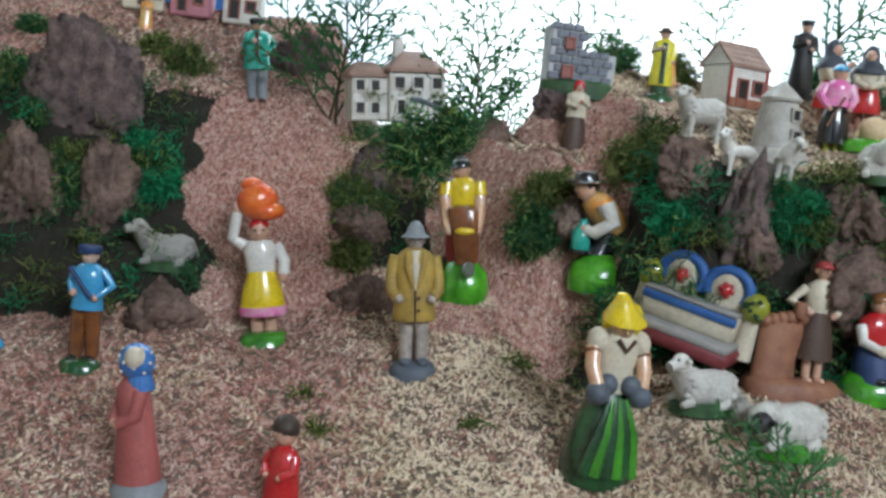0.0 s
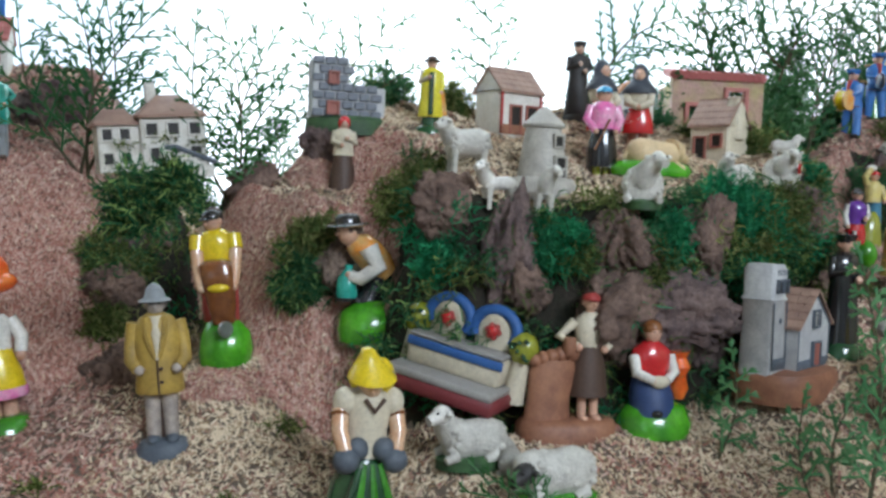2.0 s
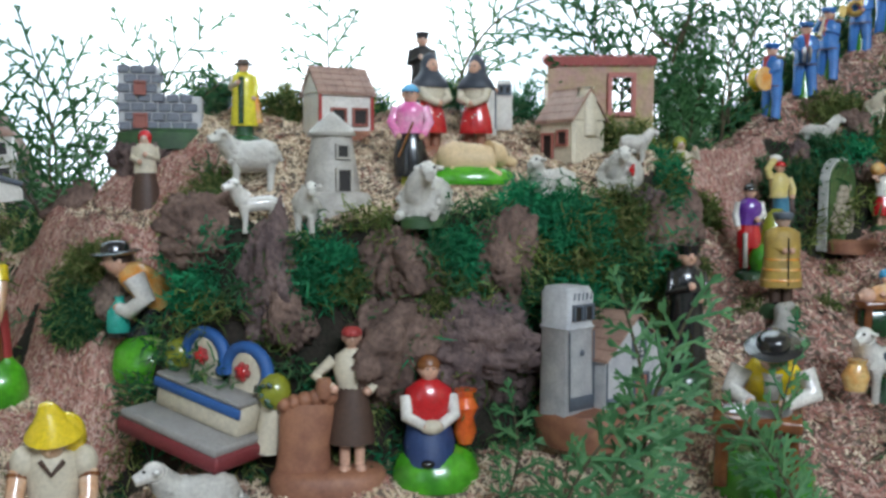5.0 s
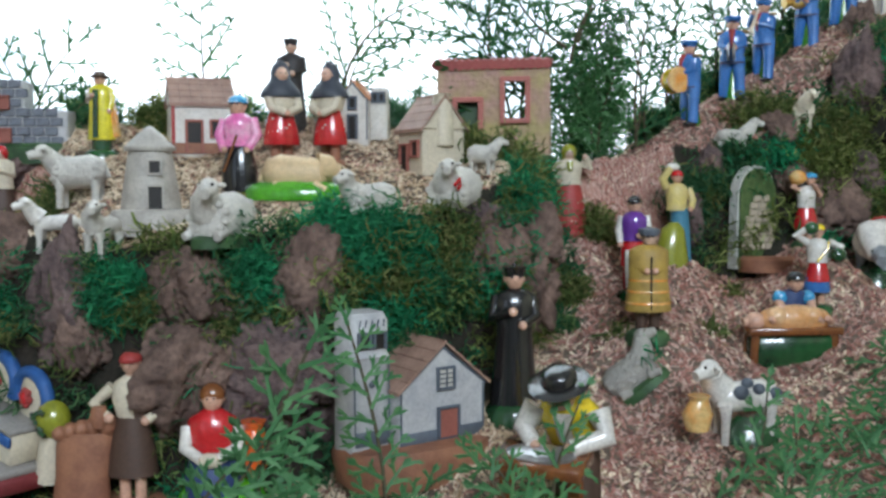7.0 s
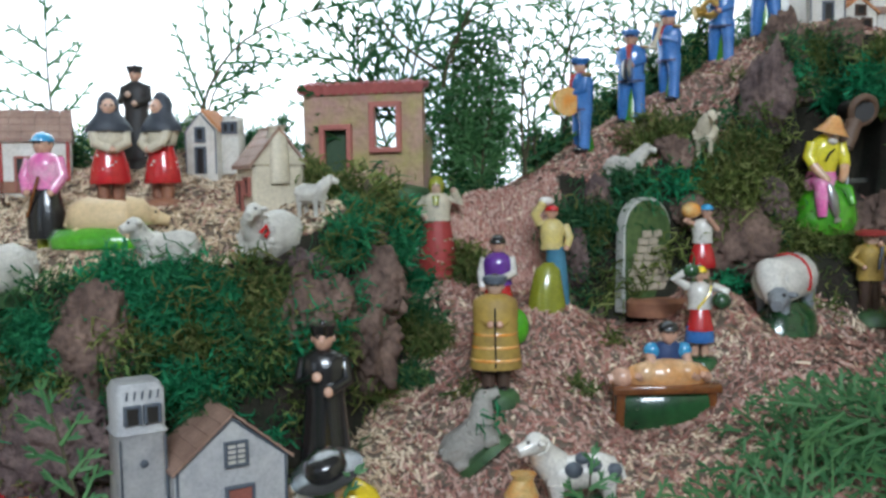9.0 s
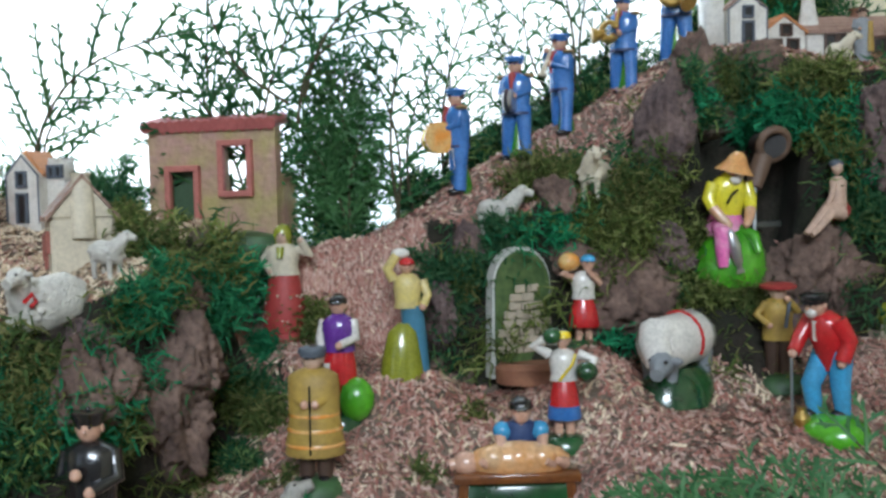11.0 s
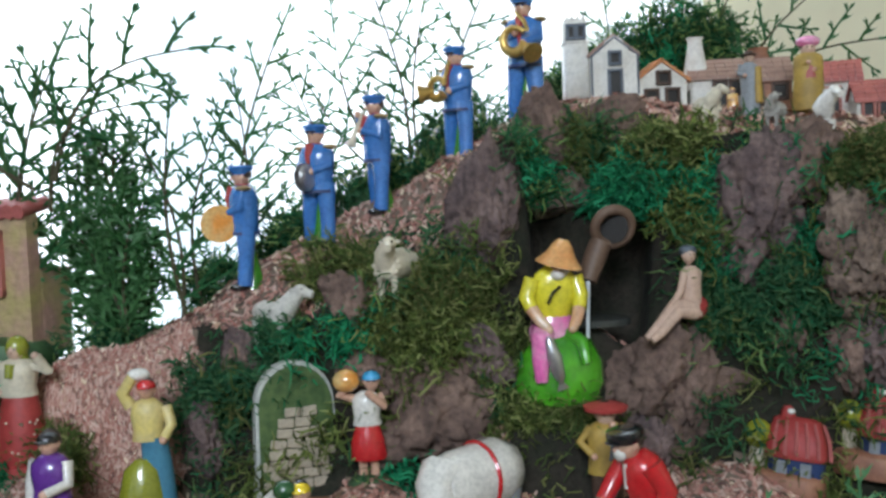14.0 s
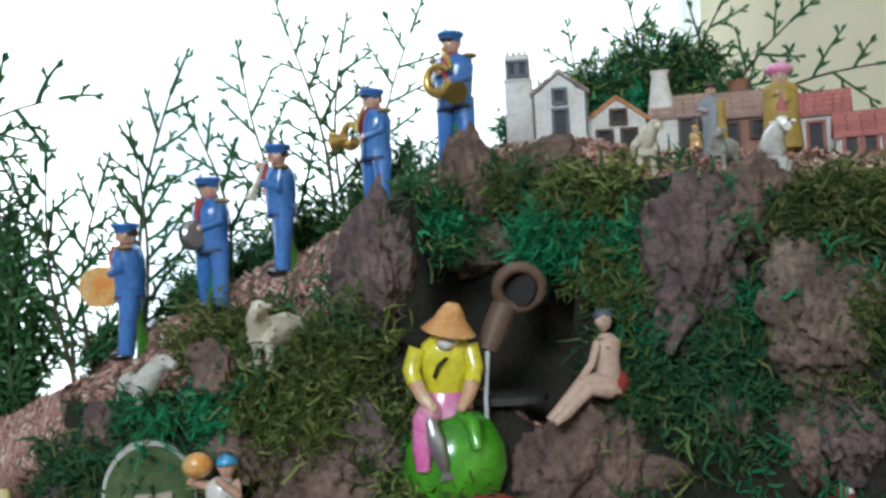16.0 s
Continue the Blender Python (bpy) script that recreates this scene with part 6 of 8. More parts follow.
def bandsman(extra):
    def make(b):
        b.rings([(-0.06, 0.13, 0.11, 0, 0.04), (0.06, 0.1, 0.09, 0, 0.05), (0.25, 0.055, 0.05, 0, 0.04), (0.45, 0.03, 0.03, 0, 0.03)], GREEN)
        for s in (-1, 1):
            b.tube([(s * 0.095, -s * 0.02, 0.03), (s * 0.085, 0, 0.26), (s * 0.06, 0.01, 0.5)], [0.06, 0.062, 0.085], BLUE, 12)
            b.ball((s * 0.098, -s * 0.02 - 0.035, 0.02), (0.05, 0.085, 0.035), BLACK, 10)
        b.rings([(0.43, 0.138, 0.115), (0.5, 0.128, 0.11), (0.62, 0.142, 0.118), (0.72, 0.158, 0.118), (0.785, 0.14, 0.095), (0.82, 0.06, 0.06)], BLUE, 18)
        b.rings([(0.425, 0.144, 0.12), (0.45, 0.14, 0.117)], NAVY, 18)
        b.tube([(0, -0.112, 0.6), (0, -0.12, 0.72), (0, -0.08, 0.8)], [0.012, 0.024, 0.04], RED_DULL, 8)
        b.rings([(0.795, 0.075, 0.068), (0.825, 0.062, 0.06)], RED_DULL, 12)
        for s in (-1, 1):
            b.ball((s * 0.135, 0, 0.79), (0.055, 0.065, 0.022), GOLD_DULL, 8)
        extra(b)
        head(b, 0.885, "kepi", BLUE, HAIR, r=0.064)
    return make


def play_drum(b):
    arm(b, -1, "front", BLUE)
    arm(b, 1, "front", BLUE)
    b.tube([(-0.07, -0.19, 0.52), (0.08, -0.19, 0.52)], 0.14, YELLOW, 22)
    for u in (-0.07, 0.07):
        b.tube([(u - 0.012, -0.19, 0.52), (u + 0.012, -0.19, 0.52)], 0.146, TANGERINE, 22)


def play_cymbals(b):
    arm(b, -1, "front", BLUE)
    arm(b, 1, "front", BLUE)
    for s in (-1, 1):
        b.tube([(s * 0.02, -0.17, 0.55), (s * 0.045, -0.17, 0.55)], [0.11, 0.09], SILVER, 18)


def play_clarinet(b):
    arm(b, -1, "mouth", BLUE)
    arm(b, 1, "chest", BLUE)
    b.tube([(0.0, -0.1, 0.85), (0.0, -0.2, 0.62), (0.0, -0.22, 0.56)], [0.015, 0.022, 0.05], CREAM, 8)


def play_trumpet(b):
    arm(b, -1, "chest", BLUE)
    arm(b, 1, "front", BLUE)
    ring = [(-0.05 + 0.085 * math.cos(a), -0.19, 0.62 + 0.085 * math.sin(a)) for a in np.linspace(0.3, 5.6, 14)]
    b.tube(ring, [0.02 + 0.0018 * k for k in range(14)], GOLD, 10)
    b.tube([(0.02, -0.1, 0.84), (0.03, -0.17, 0.72), (0.03, -0.19, 0.64)], [0.012, 0.016, 0.02], GOLD, 8)
    b.tube([(-0.1, -0.18, 0.6), (-0.2, -0.26, 0.58)], [0.03, 0.085], GOLD, 12)


def play_horn(b):
    arm(b, -1, "chest", BLUE)
    arm(b, 1, "front", BLUE)
    ring = [(-0.02 + 0.095 * math.cos(a), -0.17, 0.62 + 0.095 * math.sin(a)) for a in np.linspace(0.6, 6.0, 16)]
    b.tube(ring, [0.018 + 0.002 * k for k in range(16)], GOLD, 10)
    b.tube([(-0.02, -0.1, 0.84), (0.06, -0.17, 0.76), (0.09, -0.18, 0.68)], 0.016, GOLD, 8)
    b.tube([(0.08, -0.17, 0.56), (0.14, -0.22, 0.5)], [0.035, 0.085], GOLD, 12)


def fisher(b):
    b.rings([(-0.06, 0.27, 0.22, 0.02, 0), (0.06, 0.3, 0.25, 0.03, 0), (0.2, 0.28, 0.23, 0.04, 0), (0.33, 0.2, 0.17, 0.05, 0.0), (0.4, 0.09, 0.09, 0.05, 0.0)], GRASS, 24)
    b.tube([(0.07, -0.08, 0.38), (0.13, -0.2, 0.33), (0.14, -0.24, 0.2)], [0.05, 0.045, 0.03], GRASS, 8)
    b.rings([(0.32, 0.15, 0.13), (0.4, 0.16, 0.13), (0.48, 0.135, 0.11), (0.52, 0.115, 0.095)], PINK, 16)
    b.tube([(-0.08, -0.06, 0.4), (-0.13, -0.18, 0.36), (-0.15, -0.2, 0.22), (-0.15, -0.21, 0.1)], [0.075, 0.07, 0.055, 0.04], PINK, 12)
    old = swing(b, (0, 0, 0.48), 10, 3)
    b.rings([(0.46, 0.122, 0.1), (0.56, 0.13, 0.105), (0.68, 0.15, 0.11), (0.76, 0.135, 0.09), (0.81, 0.075, 0.065), (0.83, 0.04, 0.04)], LEMON, 18)
    b.ball((-0.01, -0.09, 0.78), (0.05, 0.04, 0.035), WHITE)
    b.tube([(-0.07, -0.115, 0.6), (-0.05, -0.128, 0.67), (0.0, -0.12, 0.71), (-0.03, -0.125, 0.685)], 0.011, BLACK, 6)
    swing(b, (0, 0, 0.82), 4, 6, 22)
    head(b, 0.85, "cone", STRAW_HAT, BROWN, r=0.066, y=-0.025)
    b.ball((0, -0.075, 0.815), (0.045, 0.035, 0.05), WHITE, 10)
    b.turn = old
    limb(b, [(-0.14, -0.06, 0.74), (-0.185, -0.06, 0.62), (-0.165, -0.1, 0.55)], LEMON, 0.055, 0.048, None)
    limb(b, [(-0.165, -0.1, 0.55), (-0.13, -0.15, 0.48), (-0.09, -0.18, 0.43)], TAN_SKIN, 0.044, 0.034, TAN_SKIN)
    limb(b, [(0.14, -0.06, 0.74), (0.165, -0.09, 0.62), (0.14, -0.13, 0.54)], LEMON, 0.055, 0.048, None)
    limb(b, [(0.14, -0.13, 0.54), (0.11, -0.16, 0.47), (0.08, -0.18, 0.43)], TAN_SKIN, 0.044, 0.034, TAN_SKIN)
    old = swing(b, (-0.1, -0.24, 0.35), 0, -14)
    b.rings([(0.08, 0.012, 0.012, -0.1, -0.25), (0.13, 0.036, 0.026, -0.1, -0.255), (0.26, 0.048, 0.034, -0.1, -0.255), (0.36, 0.03, 0.024, -0.1, -0.245), (0.39, 0.01, 0.01, -0.1, -0.24)], SILVER, 12)
    b.prism([(-0.14, 0.045), (-0.06, 0.045), (-0.1, 0.12)], -0.258, -0.246, SILVER)
    b.turn = old


def nude(b):
    b.ball((0.12, 0.05, 0.2), (0.2, 0.17, 0.17), RED_DULL)
    b.rings([(0.1, 0.15, 0.14, 0.06, 0), (0.3, 0.14, 0.12, 0.06, 0), (0.5, 0.13, 0.1, 0.07, 0), (0.64, 0.15, 0.1, 0.07, 0), (0.72, 0.06, 0.06, 0.06, 0)], SKIN_DULL)
    b.tube([(0.04, -0.05, 0.2), (-0.22, -0.1, 0.26), (-0.5, -0.1, -0.02), (-0.62, -0.1, -0.12)], [0.12, 0.09, 0.06, 0.045], SKIN_DULL, 10)
    b.tube([(0.04, -0.1, 0.16), (-0.22, -0.16, 0.18), (-0.46, -0.16, -0.06), (-0.58, -0.16, -0.14)], [0.11, 0.085, 0.06, 0.045], SKIN_DULL, 10)
    limb(b, [(-0.05, -0.04, 0.62), (-0.14, -0.1, 0.42), (-0.26, -0.14, 0.3)], SKIN_DULL, 0.05, 0.04, SKIN_DULL)
    head(b, 0.85, None, None, None, SKIN_DULL, r=0.085, x=0.04)
    b.ball((0.05, 0.02, 0.9), (0.11, 0.11, 0.08), SLATE, 12, -0.4, 1)


def turban_man(b):
    legs(b, 0.0, OCHRE, BROWN, 0.06, 0.5)
    coat(b, OCHRE, 0.12, 0.2)
    b.rings([(0.5, 0.08, 0.06, 0, -0.09), (0.75, 0.07, 0.05, 0, -0.07)], ROSE)
    arm(b, -1, "chest", OCHRE)
    arm(b, 1, "front", OCHRE)
    head(b, 0.86, None, None, HAIR, SKIN_DULL, r=0.085)
    b.ball((0, 0, 0.95), (0.15, 0.14, 0.075), PINK)


def green_jacket(b):
    legs(b, 0.0, GREY, UMBER, 0.06, 0.45, 0.07)
    torso(b, TURQ, 0.36, 0.165)
    b.tube([(0, -0.13, 0.5), (0, -0.11, 0.78)], [0.02, 0.035], UMBER, 6)
    arm(b, -1, "chest", TURQ)
    arm(b, 1, "hip", TURQ)
    head(b, 0.87, "flat", BLACK_DULL, HAIR)


def grey_pair(b):
    b.rings([(0, 0.15, 0.13), (0.4, 0.13, 0.11), (0.72, 0.14, 0.1), (0.8, 0.06, 0.06)], GREY, 14)
    b.rings([(0.2, 0.07, 0.1, 0.12, 0), (0.72, 0.05, 0.08, 0.12, 0)], OCHRE, 12)
    arm(b, -1, "front", GREY)
    head(b, 0.87, "brim", UMBER, HAIR, SKIN_DULL)


def orange_small(b):
    b.rings([(0, 0.2, 0.18), (0.4, 0.17, 0.14), (0.72, 0.15, 0.1), (0.8, 0.06, 0.06)], TANGERINE, 14)
    arm(b, -1, "front", TANGERINE)
    arm(b, 1, "front", TANGERINE)
    head(b, 0.87, "cap", TANGERINE, None, SKIN_DULL, r=0.08)


figure("woman_figurine", S["basket"], 0.168, 5, "clay woman in yellow skirt carrying an orange bundle on her head", basket_woman, -8)
figure("man_figurine", S["bell"], 0.142, 0, "worn clay man in ochre coat and grey bell-shaped hat", bell_man, -5)
figure("man_figurine", S["barrow"], 0.142, -5, "clay man in yellow shirt with a brown barrel on green base", barrow_man, -6)
figure("man_figurine", S["grinder"], 0.122, -72, "bent clay man in black hat pouring from a turquoise jug", grinder)
figure("woman_figurine", S["hood"], 0.147, 10, "clay woman in yellow headscarf bending over a green sheaf", hood_woman, 3)
figure("woman_figurine", S["foot"], 0.122, 3, "clay woman in dark skirt beside a large brown clay foot", foot_woman)
figure("woman_figurine", S["seated"], 0.094, 5, "seated clay woman in red shawl with orange water jars", seated_woman)
figure("priest_figurine", S["priest"], 0.115, 5, "glossy black-robed clay priest with folded arms", cassock(BLACK))
figure("man_figurine", S["table"], 0.120, -25, "clay man in black hat and yellow waistcoat at a table", table_man)
figure("man_figurine", S["oilskin"], 0.093, 0, "clay man in ribbed yellow oilskin coat and dark cap", oilskin)
figure("woman_figurine", S["purple"], 0.094, -5, "clay woman in purple blouse and red skirt beside a green bundle", purple_woman)
figure("woman_figurine", S["washer"], 0.090, 10, "clay woman in yellow and blue raising a cloth over her head", washer)
figure("boy_figurine", S["boy"], 0.072, 10, "clay boy in red skirt lifting an orange pot", pot_boy)
figure("woman_figurine", S["melon"], 0.078, 5, "clay woman in blue and red carrying two green melons", melon_woman)
figure("man_figurine", S["butcher"], 0.080, 5, "clay butcher in blue bent over a pig on a bench", butcher)
figure("woman_figurine", S["scarf"], 0.084, 0, "clay woman in dotted red skirt and green headscarf", scarf_woman)
figure("man_figurine", S["cap"], 0.080, 10, "clay man in ochre jacket and wide red beret", cap_man)
figure("man_figurine", S["golfer"], 0.108, -62, "glossy clay man in red jacket and blue trousers with a stick", golfer)
figure("man_figurine", S["drummer"], 0.118, -20, "clay man in blue tunic and brown trousers on green base", drum_boy)
figure("woman_figurine", S["shawl"], 0.118, -55, "clay woman in rose coat and blue starred headscarf", shawl_woman, -7)
figure("boy_figurine", S["red_boy"], 0.074, -40, "small clay boy in a glossy red cloak", red_boy)
figure("woman_figurine", S["red_cap"], 0.080, 0, "clay woman in red headscarf and long dark skirt", red_cap_woman)
figure("man_figurine", S["long_coat"], 0.080, -10, "clay man in long yellow coat and dark brimmed hat", long_coat)
figure("woman_figurine", S["pink"], 0.092, -10, "clay woman in bright pink blouse, black apron and blue cap", pink_woman)
figure("priest_figurine", S["back_priest"], 0.090, 0, "dull black-robed clay priest with a square cap", cassock(BLACK_DULL, SKIN_DULL, BLACK_DULL))
figure("woman_figurine", S["shawl_a"], 0.092, 25, "clay woman in dark shawl and dotted red skirt", polka)
figure("woman_figurine", S["shawl_b"], 0.091, -30, "clay woman in dark shawl and dotted red skirt", polka)
for key, yaw, tool, words in (("band_1", -70, play_drum, "blue-uniformed clay bandsman beating a yellow drum"), ("band_2", -20, play_cymbals, "blue-uniformed clay bandsman clashing silver cymbals"),
                              ("band_3", -60, play_clarinet, "blue-uniformed clay bandsman playing a clarinet"), ("band_4", -35, play_trumpet, "blue-uniformed clay bandsman playing a gilt trumpet"),
                              ("band_5", -15, play_horn, "blue-uniformed clay bandsman with a large gilt horn")):
    figure("bandsman_figurine", S[key], 0.098 if key == "band_5" else 0.088, yaw, words, bandsman(tool), group="marching band figurines")
figure("fisherman_figurine", S["fisher"], 0.100, 20, "clay fisherman in straw hat and yellow shirt holding a silver fish", fisher)
figure("bather_figurine", (1.186, 1.102, 0.290), 0.052, 25, "bare clay bather sitting on a rock above the grotto", nude, drop=0.0)
figure("man_figurine", S["turban"], 0.062, 0, "clay man in ochre robe and pink turban", turban_man)
figure("man_figurine", S["green_jacket"], 0.098, 5, "clay man in turquoise jacket and grey trousers", green_jacket, -5)
figure("man_figurine", (1.252, 1.232, land_at(1.252, 1.232)), 0.052, -20, "small grey clay man in a brimmed hat", grey_pair)
figure("child_figurine", S["v_cat"], 0.026, -20, "tiny orange clay child standing by the houses", orange_small)


# ---- animals ----
def quadruped(b, coat_mat, face=None, lying=False, r=0.26, woolly=True, legs_mat=None, base=None, look_up=0.1, turn=0.15):
    face = face or coat_mat
    z = 0.28 if lying else 0.55
    if base:
        b.rings([(-0.08, 0.5, 0.3), (0.04, 0.5, 0.3), (0.1, 0.36, 0.2)], base, 16)
    rows = [(-0.42, 0.1), (-0.36, 0.8), (-0.2, 1.0), (0.0, 0.98), (0.2, 1.02), (0.34, 0.85), (0.42, 0.35)]
    b.tube([(x, 0, z + 0.02 * math.sin(x * 9)) for x, k in rows], [r * k for x, k in rows], coat_mat, 14)
    if woolly:
        rnd = random.Random(5)
        for _ in range(40):
            a, x = rnd.uniform(-0.6, 3.7), rnd.uniform(-0.36, 0.34)
            b.ball((x, r * 0.84 * math.cos(a), z + r * 0.84 * math.sin(a)), (0.065, 0.05, 0.05), coat_mat, 6)
    if lying:
        for x in (-0.28, 0.25):
            for s in (-1, 1):
                b.tube([(x, s * 0.2, 0.12), (x - 0.16, s * 0.24, 0.06)], [0.08, 0.05], coat_mat)
    else:
        for x in (-0.28, 0.27):
            for s in (-1, 1):
                b.tube([(x, s * 0.12, z - 0.1), (x + 0.01, s * 0.13, 0.26), (x, s * 0.13, -0.02)], [0.1, 0.06, 0.055], legs_mat or coat_mat)
    b.tube([(-0.30, 0, z + 0.08), (-0.42, -0.3 * turn, z + 0.18 + 0.4 * look_up), (-0.47, -turn, z + 0.24 + look_up)], [0.2, 0.16, 0.13], coat_mat, 10)
    hx, hy, hz = -0.5, -turn - 0.03, z + 0.27 + look_up
    b.ball((hx, hy, hz), (0.13, 0.12, 0.12), face)
    b.tube([(hx - 0.05, hy - 0.03, hz - 0.02), (hx - 0.2, hy - 0.09, hz - 0.07)], [0.095, 0.065], face, 10)
    for s in (-1, 1):
        b.ball((hx + 0.05, hy + s * 0.13, hz + 0.03), (0.05, 0.075, 0.035), face, 6)
        b.ball((hx - 0.09, hy - 0.03 + s * 0.085, hz + 0.04), 0.02, DARK, 6)
    b.tube([(0.4, 0, z + 0.06), (0.47, 0, z - 0.08)], [0.05, 0.03], coat_mat)


def beast(name, spot, h, yaw, label, category, mat, group="sheep figurines", more=None, rear=0.0, **k):
    b = Build(h)
    quadruped(b, mat, **k)
    if more:
        more(b)
    x, y, z = spot
    ob = new(name, b.mesh(name))
    ob.matrix_basis = pose(x, y, z - 0.002, 0, rear, yaw)
    return tagged(ob, label, category, group)


def sheep(spot, h, yaw, label, **k):
    return beast("sheep_figurine", spot, h, yaw, label, "sheep", k.pop("mat", WOOL), **k)


sheep(S["sheep_a"], 0.062, 5, "white clay sheep lying on a green base in the shavings", lying=True, base=ROUGHGRASS, face=WHITE)
sheep((0.345, 0.752, land_at(0.345, 0.752)), 0.040, -100, "small clay lamb with a dark face beside a sheep", lying=True, mat=WOOL_GREY, face=UMBER)
sheep(S["sheep_b"], 0.070, 10, "white clay sheep grazing with its dark head low", lying=True, base=GREEN, face=BLACK_DULL, look_up=-0.2)
sheep(S["s1"], 0.052, 5, "white clay sheep standing with its head raised", look_up=0.05)
sheep(S["s2"], 0.040, 10, "slim white clay goat stepping on the bank", r=0.15, woolly=False, mat=WHITE)
sheep(S["s3"], 0.042, 75, "white clay goat seen from behind on the bank", r=0.17, woolly=False)
sheep(S["s4"], 0.060, 68, "white clay sheep lying at the edge of the bank", lying=True, r=0.3, base=ROUGHGRASS)
sheep(S["s5"], 0.046, 25, "white clay sheep with a red collar lying in moss", lying=True)
sheep(S["s6"], 0.050, 60, "round white clay ram with a red rosette", r=0.36, lying=True, more=lambda b: b.tube([(-0.5, -0.28, 0.35), (-0.42, -0.32, 0.45), (-0.36, -0.3, 0.36), (-0.43, -0.31, 0.3)], 0.03, RED, 6))
sheep(S["s7"], 0.029, 150, "small white clay sheep standing on the bank")
sheep(S["sit_sheep"], 0.052, 165, "grey clay sheep sitting upright on a green base", mat=WOOL_GREY, lying=True, base=ROUGHGRASS, look_up=0.05, rear=42)
sheep(S["h_sheep_a"], 0.038, 150, "white clay lamb standing on the hillside", r=0.2, woolly=False)
sheep(S["h_sheep_b"], 0.040, 70, "cream clay sheep standing in olive moss", mat=CREAM)
sheep(S["v_sheep"], 0.030, 100, "cream clay sheep at the edge of the village", mat=CREAM)
sheep(S["v_ram"], 0.024, 60, "small grey clay sheep by the village edge", mat=WOOL_GREY)
beast("dog_figurine", S["v_dog"], 0.037, 80, "white clay dog standing on a green base", "dog", WHITE, "animal figurines", woolly=False, r=0.17, base=TURQ)
beast("dog_figurine", (1.362, 1.165, land_at(1.362, 1.165)), 0.039, 70, "white clay dog sitting by the red-roofed house", "dog", WHITE, "animal figurines", woolly=False, r=0.17, base=TURQ)
sheep((-0.175, 1.0, 0.062), 0.062, 5, "grey-white clay sheep lying on a rock ledge", lying=True, base=ROUGHGRASS, mat=WOOL_GREY)


def pig_extra(b):
    b.rings([(-0.06, 0.66, 0.36), (0.05, 0.68, 0.38), (0.15, 0.6, 0.3), (0.2, 0.38, 0.18)], GRASS, 18)


beast("pig_figurine", S["pig"], 0.062, 178, "cream clay pig on a painted grassy base", "pig", dull("pig_paint", (0.75, 0.55, 0.32)), "animal figurines", more=pig_extra, lying=True, woolly=False, look_up=-0.24, r=0.24)


def calf_extra(b):
    for x, y, z, s in ((-0.1, -0.17, 0.62, 0.1), (0.12, -0.16, 0.66, 0.08), (0.33, -0.14, 0.6, 0.09), (0.0, -0.1, 0.72, 0.08), (-0.42, -0.1, 0.86, 0.07)):
        b.ball((x, y, z), (s, 0.06, s * 0.9), SLATE)
    b.rings([(0.2, 0.14, 0.14, -0.66, -0.24), (0.4, 0.19, 0.18, -0.66, -0.24), (0.56, 0.11, 0.11, -0.64, -0.24), (0.62, 0.14, 0.14, -0.64, -0.24)], TANGERINE)
    b.rings([(-0.06, 0.4, 0.26, 0.1, 0), (0.15, 0.35, 0.2, 0.1, 0), (0.3, 0.2, 0.1, 0.1, 0)], DKGREEN, 16)


beast("calf_figurine", S["calf"], 0.060, 5, "white clay calf with grey patches and an orange jar", "calf", WHITE, "animal figurines", more=calf_extra, woolly=False, r=0.19)


def cow_extra(b):
    b.rings([(-0.06, 0.5, 0.34), (0.15, 0.46, 0.3), (0.3, 0.3, 0.18)], DKGREEN, 16)
    b.tube([(0.05, 0.268 * math.cos(a), 0.55 + 0.272 * math.sin(a)) for a in np.linspace(-0.4, 3.6, 16)], 0.02, RED, 6)


beast("cow_figurine", S["cow"], 0.075, 46, "grey and white clay ox with a red girth on green base", "ox", WHITE, "animal figurines", more=cow_extra, woolly=False, r=0.27, face=GREY, look_up=-0.42, legs_mat=GREY)


